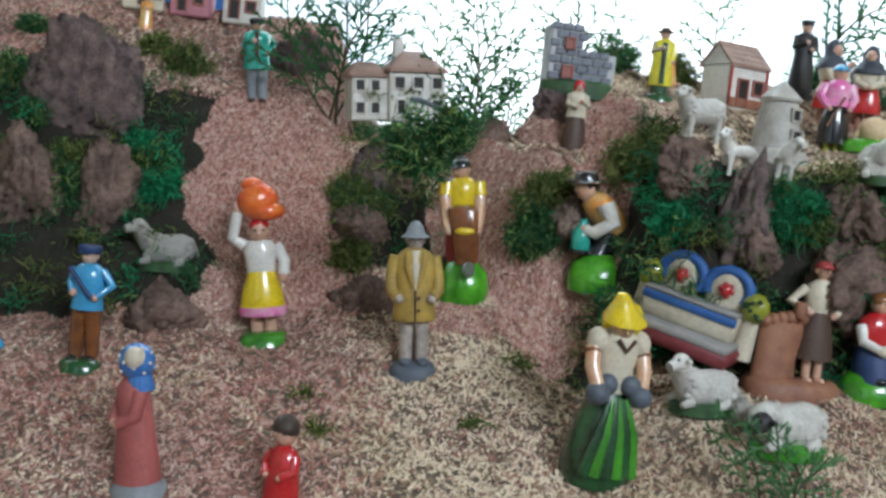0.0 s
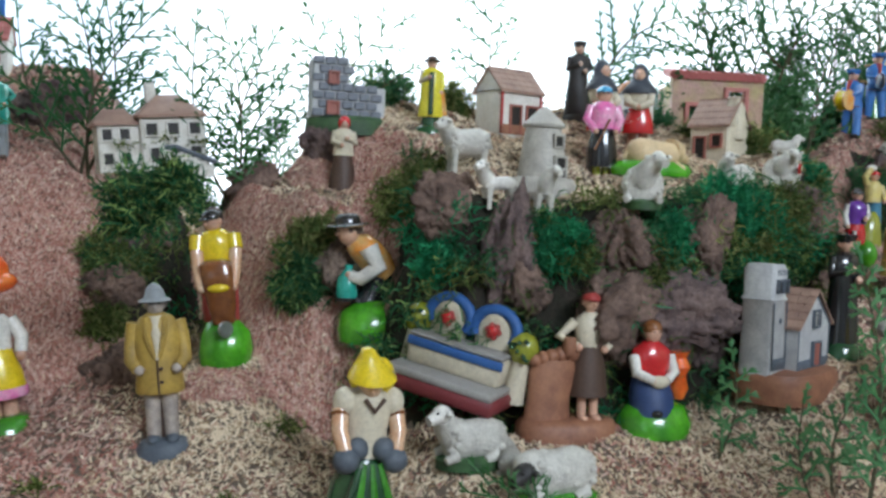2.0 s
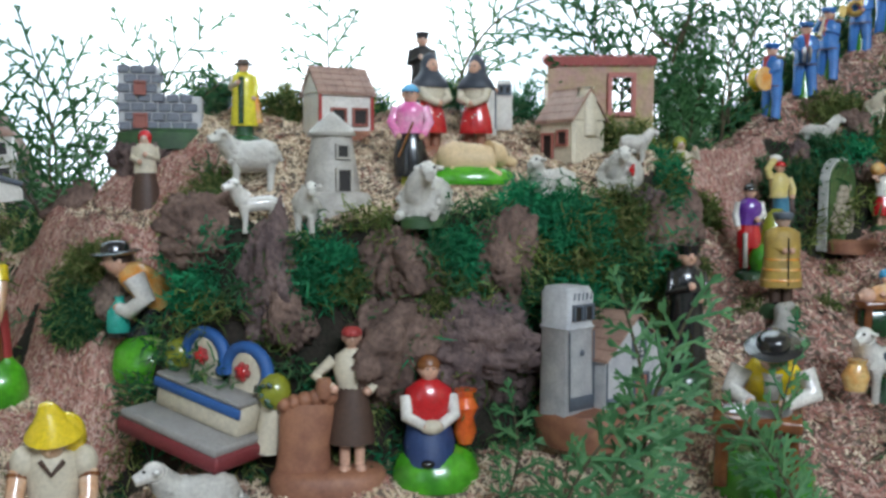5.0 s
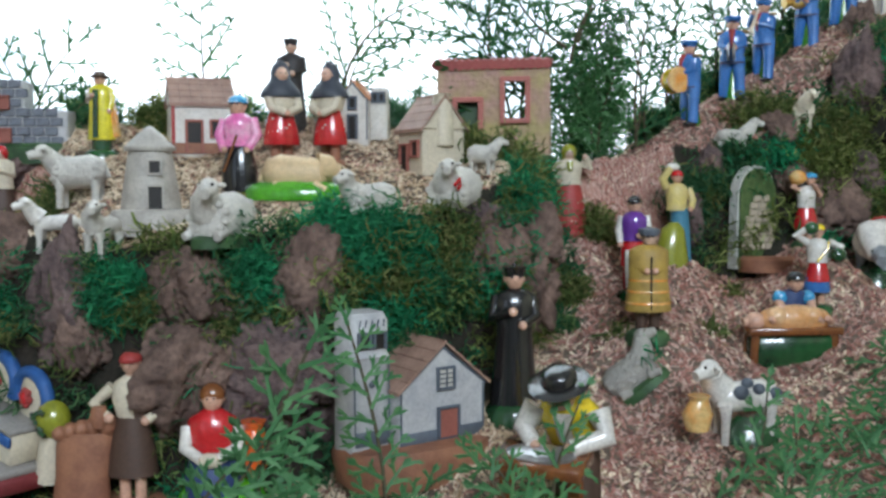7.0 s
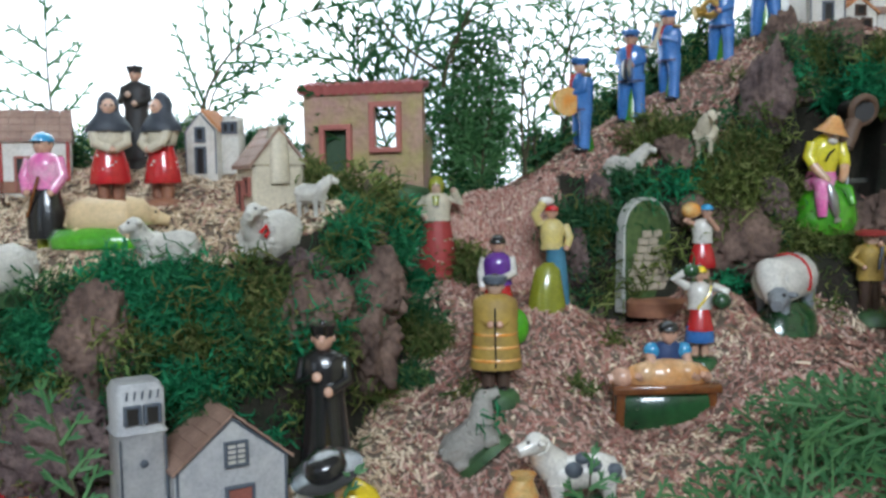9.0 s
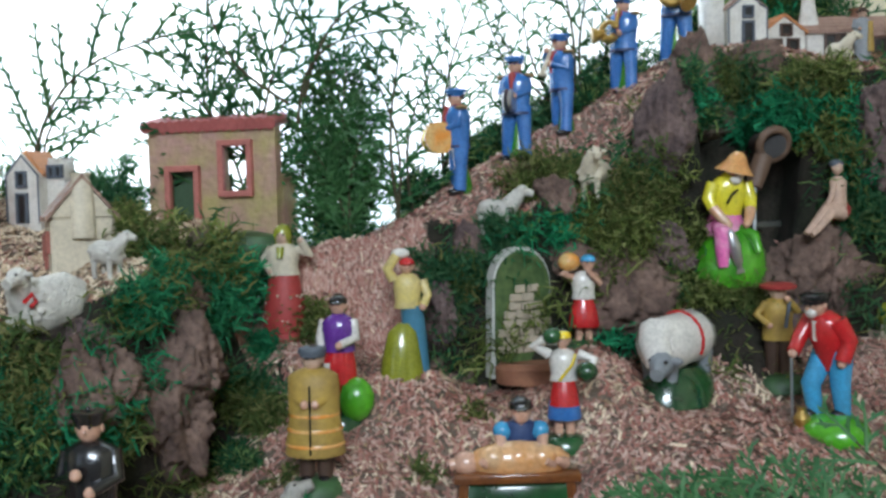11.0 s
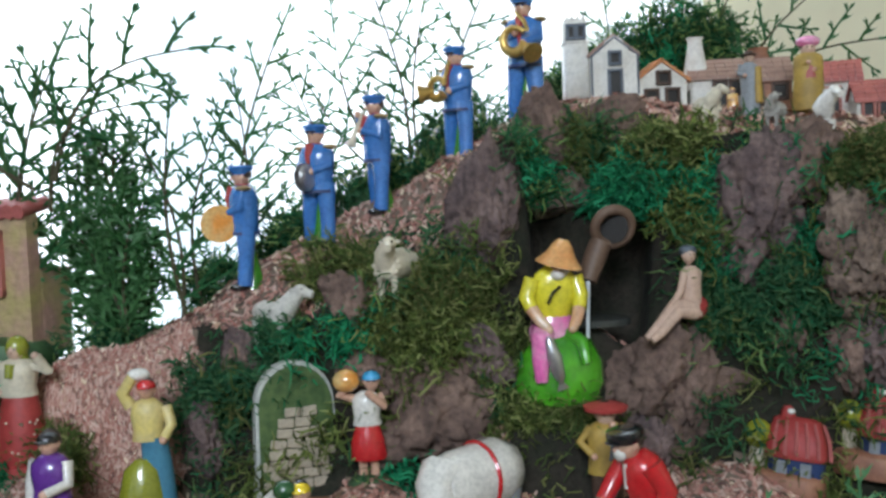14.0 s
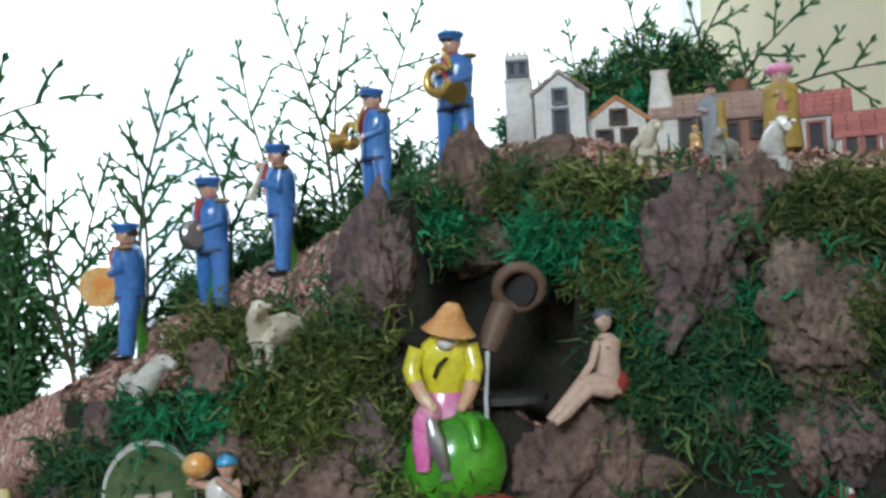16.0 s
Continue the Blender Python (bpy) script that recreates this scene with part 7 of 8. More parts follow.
def tiled_house(spot, yaw):
    """A rounded little house under a ribbed red roof, with a tree at its side."""
    x, y, z = spot
    ob = thing("ceramic_house", x, y, z - 0.003, yaw, "small clay house with ribbed red roof, blue walls and a tree", "house", "ceramic houses")
    b = Build()
    b.rings([(-0.01, 0.034, 0.022, -0.004, 0), (0.006, 0.034, 0.022, -0.004, 0), (0.010, 0.031, 0.019, -0.004, 0), (0.011, 0.02, 0.012, -0.004, 0)], CLAY, 20, 0.7)
    part("base", b, ob)
    b = Build()
    b.rings([(0.008, 0.021, 0.015, 0.006, 0), (0.024, 0.022, 0.016, 0.006, 0), (0.026, 0.02, 0.014, 0.006, 0)], NAVY, 18, 0.5)
    wall = part("wall", b, ob)
    for k in (-1, 1):
        b = Build()
        b.box((0.006 + 0.009 * k, -0.0155, 0.015), (0.008, 0.003, 0.011), GREY, 0.1)
        part("window", b, wall, "grey painted window", smooth=False)
    b = Build()
    b.rings([(0.023, 0.024, 0.019, 0.006, 0), (0.028, 0.0245, 0.0195, 0.006, 0), (0.040, 0.022, 0.015, 0.005, 0.001), (0.050, 0.018, 0.008, 0.004, 0.002), (0.052, 0.012, 0.003, 0.004, 0.002)], RED_DULL, 20, 0.55)
    for k in range(6):
        u = -0.016 + 0.0085 * k
        b.tube([(0.007 + u, -0.0195, 0.026), (0.006 + 0.95 * u, -0.016, 0.040), (0.004 + 0.8 * u, -0.007, 0.0505)], [0.0016, 0.0016, 0.0012], ROSE, 6)
    part("roof", b, ob, "ribbed red tile roof")
    b = Build()
    b.rings([(0.046, 0.006, 0.005, -0.003, 0.004), (0.056, 0.0055, 0.0045, -0.004, 0.004), (0.060, 0.003, 0.003, -0.004, 0.004)], RED_DULL, 12)
    b.ball((-0.001, 0.001, 0.0565), (0.0035, 0.003, 0.0025), WHITE, 8)
    part("chimney", b, ob)
    b = Build()
    b.tube([(-0.024, -0.004, 0.004), (-0.024, -0.004, 0.03)], [0.0085, 0.006], CREAM, 10)
    b.ball((-0.024, -0.005, 0.036), (0.0115, 0.010, 0.0125), OLIVE, 14)
    for q in range(7):
        b.tube([(-0.024 + 0.008 * math.cos(q * 0.9), -0.0135, 0.029 + 0.002 * q), (-0.024 + 0.003 * math.cos(q * 0.9), -0.015, 0.031 + 0.002 * q)], 0.0013, DKGREEN, 6)
    part("tree", b, ob, "round yellow-green painted tree")
    ob.matrix_basis = ob.matrix_basis @ pose(0, 0, 0, 0, 5, 0) @ Matrix.Scale(0.8, 4)


for key in ("tiled_a", "tiled_b"):
    tiled_house(S[key], -22)


def opening(parent, name, x, z, w, h, y, frame_mat, dark=DARK):
    """A door or window with its frame on the front at y; a solid panel, near-black by default, paints in the opening's
    shade.
    """
    b = Build()
    t = 0.0022
    b.box((x, y - 0.0006, z + h / 2 + t / 2), (w + 2 * t, 0.004, t), frame_mat)
    if name == "window":
        b.box((x, y - 0.0006, z - h / 2 - t / 2), (w + 2 * t, 0.004, t), frame_mat)
    for s in (-1, 1):
        b.box((x + s * (w / 2 + t / 2), y - 0.0006, z), (t, 0.004, h), frame_mat)
    ob = part(name, b, parent, smooth=False)
    d = Build()
    d.box((x, y + 0.0004, z), (w, 0.0022, h), dark, 0.05)
    part("opening_panel", d, ob, "flat panel coloured as the shaded opening", smooth=False)
    return ob


def gable(name, spot, yaw, w, d, h, rise, wall_mat, roof_mat, label, doors=(), windows=(), trim=TRIM, ridge_along=True, chimney=None, base=None, tiles=6, group="ceramic houses"):
    """A small house. The ridge runs along x (eaves in front) or along y (gable in front)."""
    x, y, z = spot
    ob = thing(name, x, y, z - 0.002, yaw, label, "house", group)
    b = Build()
    if ridge_along:
        b.box((0, 0, h / 2 - 0.003), (w, d, h + 0.006), wall_mat, 0.06)
        for s in (-1, 1):
            b.add([(s * w / 2, -d / 2, h), (s * w / 2, d / 2, h), (s * w / 2, 0, h + rise), (s * (w / 2 - 0.003), -d / 2, h), (s * (w / 2 - 0.003), d / 2, h), (s * (w / 2 - 0.003), 0, h + rise)],
                  [(0, 1, 2), (3, 5, 4), (0, 2, 5, 3), (1, 4, 5, 2), (0, 3, 4, 1)], wall_mat)
    else:
        b.prism([(-w / 2, -0.006), (w / 2, -0.006), (w / 2, h), (0, h + rise), (-w / 2, h)], -d / 2, d / 2, wall_mat)
    part("wall", b, ob, smooth=False)
    r = Build()
    span = d if ridge_along else w
    long = (w if ridge_along else d) + 0.004
    run = math.hypot(span / 2, rise)
    for s in (-1, 1):
        a, c = (s * (span / 2 + 0.003), h - 0.002), (0.0, h + rise + 0.0015)
        for k in range(tiles):
            u0, u1 = -long / 2 + long * k / tiles, -long / 2 + long * (k + 1) / tiles
            for j in range(4):
                p = [a[0] + (c[0] - a[0]) * q for q in (j / 4, (j + 1) / 4 + 0.04)]
                q = [a[1] + (c[1] - a[1]) * q for q in (j / 4, (j + 1) / 4 + 0.04)]
                lift = (0.0022, 0.0012)
                vs = []
                for uu in (u0 + 0.0002, u1 - 0.0002):
                    for pp, qq, ll in zip(p, q, lift):
                        vs += [(uu, pp, qq + ll), (uu, pp, qq - 0.001)] if ridge_along else [(pp, uu, qq + ll), (pp, uu, qq - 0.001)]
                r.add(vs, [(0, 2, 6, 4), (1, 5, 7, 3), (0, 4, 5, 1), (2, 3, 7, 6), (0, 1, 3, 2), (4, 6, 7, 5)], roof_mat)
    tagged(part("roof", r, ob, smooth=False), kind="stuff")
    if chimney:
        cx, cy, cw, ch = chimney
        c = Build()
        c.rings([(h * 0.6, cw, cw * 0.8, cx, cy), (h + rise * 0.7, cw * 0.9, cw * 0.7, cx, cy), (h + rise + ch, cw * 0.55, cw * 0.5, cx, cy), (h + rise + ch + 0.003, cw * 0.7, cw * 0.65, cx, cy)], wall_mat, 12, 0.6)
        part("chimney", c, ob)
    if base:
        c = Build()
        c.rings([(-0.012, w * 0.62, d * 0.75), (0.002, w * 0.64, d * 0.77), (0.006, w * 0.6, d * 0.72)], base, 20, 0.7)
        part("base", c, ob)
    for dx, dw, dh in doors:
        opening(ob, "door", dx, dh / 2, dw, dh, -d / 2, trim)
    for wx, wz, ww, wh in windows:
        opening(ob, "window", wx, wz, ww, wh, -d / 2, trim)
    return ob


pink = gable("ceramic_house", S["pink_house"], 22, 0.056, 0.045, 0.045, 0.022, STONE, ROOF, "small limewashed ceramic house with a red-framed front", [(-0.008, 0.012, 0.028)], [(0.014, 0.022, 0.012, 0.013)])
facing = Build()
for px, pz, pw, ph in ((-0.0265, 0.022, 0.003, 0.046), (0.0265, 0.022, 0.003, 0.046), (0, 0.0445, 0.056, 0.003), (0, 0.004, 0.056, 0.010)):
    facing.box((px, -0.0232, pz), (pw, 0.002, ph), RED_DULL if pz > 0.01 else CLAY, 0.1)
part("painted_frame", facing, pink, "brick-red painted frame lines", smooth=False)
gable("ceramic_house", S["cream_house"], -58, 0.046, 0.042, 0.036, 0.026, CREAM, ROOF, "cream ceramic house with brown roof and a bread oven", [(-0.010, 0.011, 0.022)], [(0.009, 0.019, 0.010, 0.011)], chimney=(0.017, 0.0, 0.011, 0.001))
gable("ceramic_house", S["v_house_a"], 14, 0.040, 0.03, 0.023, 0.013, STONE, ROOF_ORANGE, "white ceramic house with an orange tiled roof", [(0.008, 0.008, 0.014)], [(-0.009, 0.010, 0.008, 0.007), (0.001, 0.024, 0.008, 0.007)], trim=UMBER, ridge_along=False)
gable("ceramic_house", S["v_house_b"], 2, 0.042, 0.03, 0.025, 0.012, STONE, ROOF, "white ceramic house with a tall white chimney", [(0.002, 0.008, 0.020)], [(0.015, 0.015, 0.008, 0.009)], trim=UMBER, chimney=(-0.015, -0.004, 0.010, 0.018))
gable("ceramic_house", S["v_house_c"], 2, 0.040, 0.03, 0.025, 0.015, CLAY, ROOF, "brown ceramic house with a white chimney behind", [(-0.009, 0.008, 0.018)], [(0.010, 0.014, 0.009, 0.010)], trim=UMBER, chimney=(0.0, 0.012, 0.012, 0.010))
gable("ceramic_house", S["v_house_d"], -4, 0.046, 0.032, 0.016, 0.012, STONE, ROOF_RED, "pink-trimmed ceramic house with a red tiled roof", [], [(-0.015, 0.008, 0.006, 0.009), (-0.004, 0.008, 0.006, 0.009), (0.008, 0.008, 0.006, 0.009)], chimney=(0.02, 0.0, 0.01, 0.006))
gable("ceramic_house", (1.325, 1.265, land_at(1.325, 1.265)), -10, 0.030, 0.026, 0.026, 0.012, STONE, ROOF_RED, "white ceramic house with red roof at the village edge", [(-0.005, 0.008, 0.018)], [])
PINKWALL = dull("pink_wall_paint", (0.55, 0.22, 0.26))
gable("ceramic_house", (-0.215, 1.245, land_at(-0.215, 1.245)), 0, 0.05, 0.04, 0.036, 0.024, PINKWALL, ROOF, "small pink ceramic house on the upper slope", [(-0.010, 0.009, 0.02)], [(0.010, 0.016, 0.010, 0.011)])
gable("ceramic_house", (-0.150, 1.235, land_at(-0.150, 1.235)), 0, 0.048, 0.04, 0.036, 0.024, STONE, ROOF_RED, "white ceramic house with a bright red roof", [(-0.010, 0.010, 0.022)], [(0.010, 0.016, 0.010, 0.011)])
gable("ceramic_house", (-0.275, 1.245, land_at(-0.275, 1.245)), 10, 0.05, 0.04, 0.036, 0.024, CREAM, ROOF, "cream ceramic house on the upper slope", [(0.0, 0.010, 0.022)], [(0.014, 0.016, 0.010, 0.011)])


def crenels(b, cx, cy, w, d, z, mat, n=4, s=0.003):
    for k in range(n):
        u = -w / 2 + w * (k + 0.5) / n
        for v in (-d / 2, d / 2):
            b.box((cx + u, cy + v, z + s / 2), (w / n * 0.55, s, s), mat)


def tower_church(name, spot, yaw, label, tw, th, nw, nh, rise, tower_left, roof_mat, scroll):
    x, y, z = spot
    ob = thing(name, x, y, z - 0.002, yaw, label, "church", "ceramic houses")
    sx = -1 if tower_left else 1
    tx, nxx = sx * (nw / 2), -sx * (tw / 2)
    d = 0.034
    b = Build()
    b.box((tx, 0, th * 0.34), (tw, tw, th * 0.70), STONE, 0.06)
    b.box((tx, 0, th * 0.70), (tw * 1.06, tw * 1.06, th * 0.03), STONE, 0.1)
    b.box((tx, 0, th * 0.855), (tw * 0.92, tw * 0.92, th * 0.29), STONE, 0.06)
    crenels(b, tx, 0, tw * 0.85, tw * 0.85, th - 0.0005, STONE)
    tower = part("tower", b, ob)
    for s in (-1, 1):
        opening(tower, "window", tx + s * tw * 0.2, th * 0.83, tw * 0.2, th * 0.13, -tw * 0.46, SLATE)
    b = Build()
    b.prism([(nxx - nw / 2, -0.006), (nxx + nw / 2, -0.006), (nxx + nw / 2, nh), (nxx + nw * 0.3, nh + rise * 0.25), (nxx + nw * 0.16, nh + rise * 0.8), (nxx, nh + rise), (nxx - nw * 0.16, nh + rise * 0.8), (nxx - nw * 0.3, nh + rise * 0.25), (nxx - nw / 2, nh)]
            if scroll else [(nxx - nw / 2, -0.006), (nxx + nw / 2, -0.006), (nxx + nw / 2, nh), (nxx, nh + rise), (nxx - nw / 2, nh)], -d / 2, d / 2, STONE)
    part("wall", b, ob, smooth=False)
    b = Build()
    for s in (-1, 1):
        b.add([(nxx, -d / 2 + 0.004, nh + rise * 0.98), (nxx + s * nw * 0.54, -d / 2 + 0.004, nh), (nxx + s * nw * 0.54, d / 2 + 0.002, nh), (nxx, d / 2 + 0.002, nh + rise * 0.98),
               (nxx, -d / 2 + 0.004, nh + rise * 0.98 + 0.003), (nxx + s * nw * 0.54, -d / 2 + 0.004, nh + 0.003), (nxx + s * nw * 0.54, d / 2 + 0.002, nh + 0.003), (nxx, d / 2 + 0.002, nh + rise * 0.98 + 0.003)],
              [(0, 1, 2, 3), (4, 7, 6, 5), (0, 4, 5, 1), (1, 5, 6, 2), (2, 6, 7, 3)], roof_mat)
    part("roof", b, ob, smooth=False)
    # painted outline of the front
    b = Build()
    for p, q in (((nxx - nw / 2 + 0.001, 0.0), (nxx - nw / 2 + 0.001, nh)), ((nxx + nw / 2 - 0.001, 0.0), (nxx + nw / 2 - 0.001, nh)), ((nxx - nw / 2, nh), (nxx, nh + rise - 0.001)), ((nxx + nw / 2, nh), (nxx, nh + rise - 0.001))):
        b.tube([(p[0], -d / 2 - 0.0003, p[1]), (q[0], -d / 2 - 0.0003, q[1])], 0.0008, SLATE, 5)
    part("outline", b, ob, "dark painted edge line")
    opening(ob, "door", nxx, nh * 0.3, nw * 0.2, nh * 0.6, -d / 2, SLATE)
    opening(ob, "window", nxx, nh * 0.95, nw * 0.17, nh * 0.24, -d / 2, SLATE)
    return ob


tower_church("ceramic_church", S["v_church"], 8, "white ceramic church with an arcaded bell tower", 0.019, 0.062, 0.038, 0.030, 0.016, True, ROOF, True)
tower_church("ceramic_church", S["white_church"], -8, "white ceramic church with an orange roof and a short tower", 0.016, 0.048, 0.030, 0.036, 0.018, False, ROOF_ORANGE, False)


def chapel():
    x, y, z = S["chapel"]
    ob = thing("ceramic_chapel", x, y, z - 0.002, 35, "grey-white ceramic chapel with a square tower on a brown base", "church", "ceramic houses")
    ob.matrix_basis = ob.matrix_basis @ Matrix.Scale(0.85, 4)
    wall = dull("greyed_limewash", (0.54, 0.54, 0.54), second=(0.42, 0.42, 0.44))
    b = Build()
    b.rings([(-0.02, 0.068, 0.045, 0.005, 0.0), (0.004, 0.072, 0.048, 0.005, 0), (0.012, 0.068, 0.045, 0.005, 0), (0.014, 0.05, 0.03, 0.005, 0)], CLAY, 22, 0.7)
    part("base", b, ob)
    b = Build()
    b.rings([(0.008, 0.0185, 0.0185, -0.045, 0.004), (0.085, 0.0175, 0.0175, -0.045, 0.004), (0.088, 0.0195, 0.0195, -0.045, 0.004), (0.091, 0.0175, 0.0175, -0.045, 0.004), (0.118, 0.018, 0.018, -0.045, 0.004), (0.124, 0.015, 0.015, -0.045, 0.004)], wall, 16, 0.3)
    tower = part("tower", b, ob)
    for s in (-1, 1):
        opening(tower, "bell_opening", -0.045 + s * 0.007, 0.101, 0.008, 0.012, -0.0145, SLATE)
    b = Build()
    for k in range(5):
        b.tube([(-0.056 + 0.0055 * k, -0.0142, 0.113), (-0.055 + 0.0055 * k, -0.0142, 0.119)], 0.0007, SLATE, 5)
    b.box((-0.045, -0.0145, 0.0215), (0.032, 0.001, 0.012), SLATE)
    b.tube([(-0.061, -0.0146, 0.02), (-0.061, -0.0138, 0.085)], 0.0008, SLATE, 5)
    b.tube([(-0.029, -0.0146, 0.02), (-0.029, -0.0138, 0.085)], 0.0008, SLATE, 5)
    b.ball((-0.045, -0.0145, 0.066), (0.003, 0.001, 0.003), SLATE, 8)
    part("painted_pattern", b, tower, "dark painted lines")
    b = Build()
    b.prism([(-0.026, 0.006), (0.058, 0.006), (0.060, 0.058), (0.017, 0.094), (-0.027, 0.058)], -0.026, 0.03, wall)
    part("wall", b, ob, smooth=False)
    r = Build()
    for s in (-1, 1):
        for k in range(7):
            for j in range(5):
                x0, x1 = 0.017 + s * 0.0465 * (1 - j / 5), 0.017 + s * 0.0465 * (1 - (j + 1.1) / 5)
                z0, z1 = 0.0565 + 0.039 * j / 5, 0.0565 + 0.039 * (j + 1.1) / 5
                y0, y1 = -0.03 + 0.063 * k / 7, -0.03 + 0.063 * (k + 0.95) / 7
                r.add([(x0, y0, z0), (x1, y0, z1), (x1, y1, z1), (x0, y1, z0), (x0, y0, z0 + 0.003), (x1, y0, z1 + 0.0018), (x1, y1, z1 + 0.0018), (x0, y1, z0 + 0.003)],
                      [(0, 1, 2, 3), (4, 7, 6, 5), (0, 4, 5, 1), (1, 5, 6, 2), (2, 6, 7, 3), (3, 7, 4, 0)], ROOF)
    tagged(part("roof", r, ob, "brown painted tile roof", smooth=False), kind="stuff")
    b = Build()
    for p, q in (((-0.026, 0.058), (0.017, 0.092)), ((0.06, 0.058), (0.017, 0.092)), ((-0.025, 0.01), (-0.025, 0.058)), ((0.058, 0.01), (0.058, 0.058))):
        b.tube([(p[0], -0.0264, p[1]), (q[0], -0.0264, q[1])], 0.0011, SLATE, 5)
    b.box((0.016, -0.0265, 0.0165), (0.083, 0.001, 0.014), SLATE)
    part("painted_pattern", b, ob, "dark painted lines and plinth")
    opening(ob, "door", 0.021, 0.028, 0.018, 0.024, -0.0275, SLATE, TRIM)
    w = opening(ob, "window", 0.019, 0.066, 0.014, 0.015, -0.0265, SLATE, STONE)
    b = Build()
    for s in (-0.33, 0, 0.33):
        b.box((0.019, -0.0285, 0.066 + s * 0.012), (0.014, 0.001, 0.001), SLATE)
    b.box((0.019, -0.0287, 0.066), (0.001, 0.001, 0.015), SLATE)
    part("glazing_bar", b, w)


chapel()


def windmill():
    x, y, z = S["mill"]
    mill_grey = dull("greyed_mill_paint", (0.5, 0.47, 0.42), second=(0.38, 0.35, 0.31))
    ob = thing("ceramic_windmill", x, y, z - 0.004, 0, "pale grey ceramic windmill tower with a conical cap", "windmill", "ceramic houses")
    b = Build()
    b.rings([(-0.008, 0.034, 0.032), (0.006, 0.034, 0.032), (0.012, 0.03, 0.028), (0.013, 0.02, 0.02)], mill_grey, 22)
    part("base", b, ob)
    b = Build()
    b.rings([(0.010, 0.024, 0.024), (0.03, 0.0215, 0.0215), (0.06, 0.0165, 0.0165), (0.062, 0.012, 0.012)], mill_grey, 24)
    part("wall", b, ob)
    b = Build()
    b.rings([(0.059, 0.0195, 0.0195), (0.062, 0.020, 0.020), (0.071, 0.011, 0.011), (0.077, 0.004, 0.004), (0.079, 0.001, 0.001)], mill_grey, 24)
    part("cap", b, ob)
    opening(ob, "door", 0.003, 0.022, 0.010, 0.017, -0.0232, mill_grey)
    opening(ob, "window", 0.003, 0.046, 0.008, 0.009, -0.0192, mill_grey)
    ob.matrix_basis = ob.matrix_basis @ pose(0, 0, 0, 0, 0, 18)


windmill()


def castle():
    x, y, z = S["castle"]
    ob = thing("ceramic_castle", x, y, z - 0.004, 5, "grey stone-patterned ceramic castle ruin on a green base", "castle", "ceramic houses")
    mortar = dull("white_mortar", (0.55, 0.55, 0.56))
    stone = dull("slate_block_paint", (0.2, 0.22, 0.26), second=(0.14, 0.15, 0.18))
    b = Build()
    b.rings([(-0.012, 0.05, 0.026, 0.008, 0), (0.004, 0.048, 0.026, 0.008, 0), (0.008, 0.04, 0.02, 0.008, 0)], ROUGHGRASS, 18)
    part("base", b, ob)
    b = Build()
    b.box((-0.018, 0, 0.036), (0.038, 0.03, 0.062), mortar, 0.05)
    b.box((0.02, 0, 0.022), (0.042, 0.026, 0.034), mortar, 0.05)
    core = part("wall", b, ob, smooth=False)
    brick = Build()
    brick.box((0, 0, 0), (0.0112, 0.004, 0.0076), stone, 0.2)
    me = brick.mesh("brick", False)
    for row in range(7):
        for k in range(4):
            dx = -0.0345 + 0.0125 * k - (0.006 if row % 2 else 0)
            if dx < -0.036 or dx > 0.001:
                continue
            o = new("brick", me)
            o.parent, o.matrix_basis = core, pose(dx + 0.003, -0.0155, 0.010 + 0.009 * row)
    for row in range(4):
        for k in range(4):
            dx = 0.006 + 0.0125 * k - (0.005 if row % 2 else 0)
            if dx > 0.038:
                continue
            o = new("brick", me)
            o.parent, o.matrix_basis = core, pose(dx, -0.0135, 0.010 + 0.009 * row)
    opening(ob, "window", -0.016, 0.046, 0.007, 0.009, -0.019, TRIM, TRIM)
    opening(ob, "door", -0.016, 0.014, 0.009, 0.012, -0.019, TRIM, TRIM)


castle()


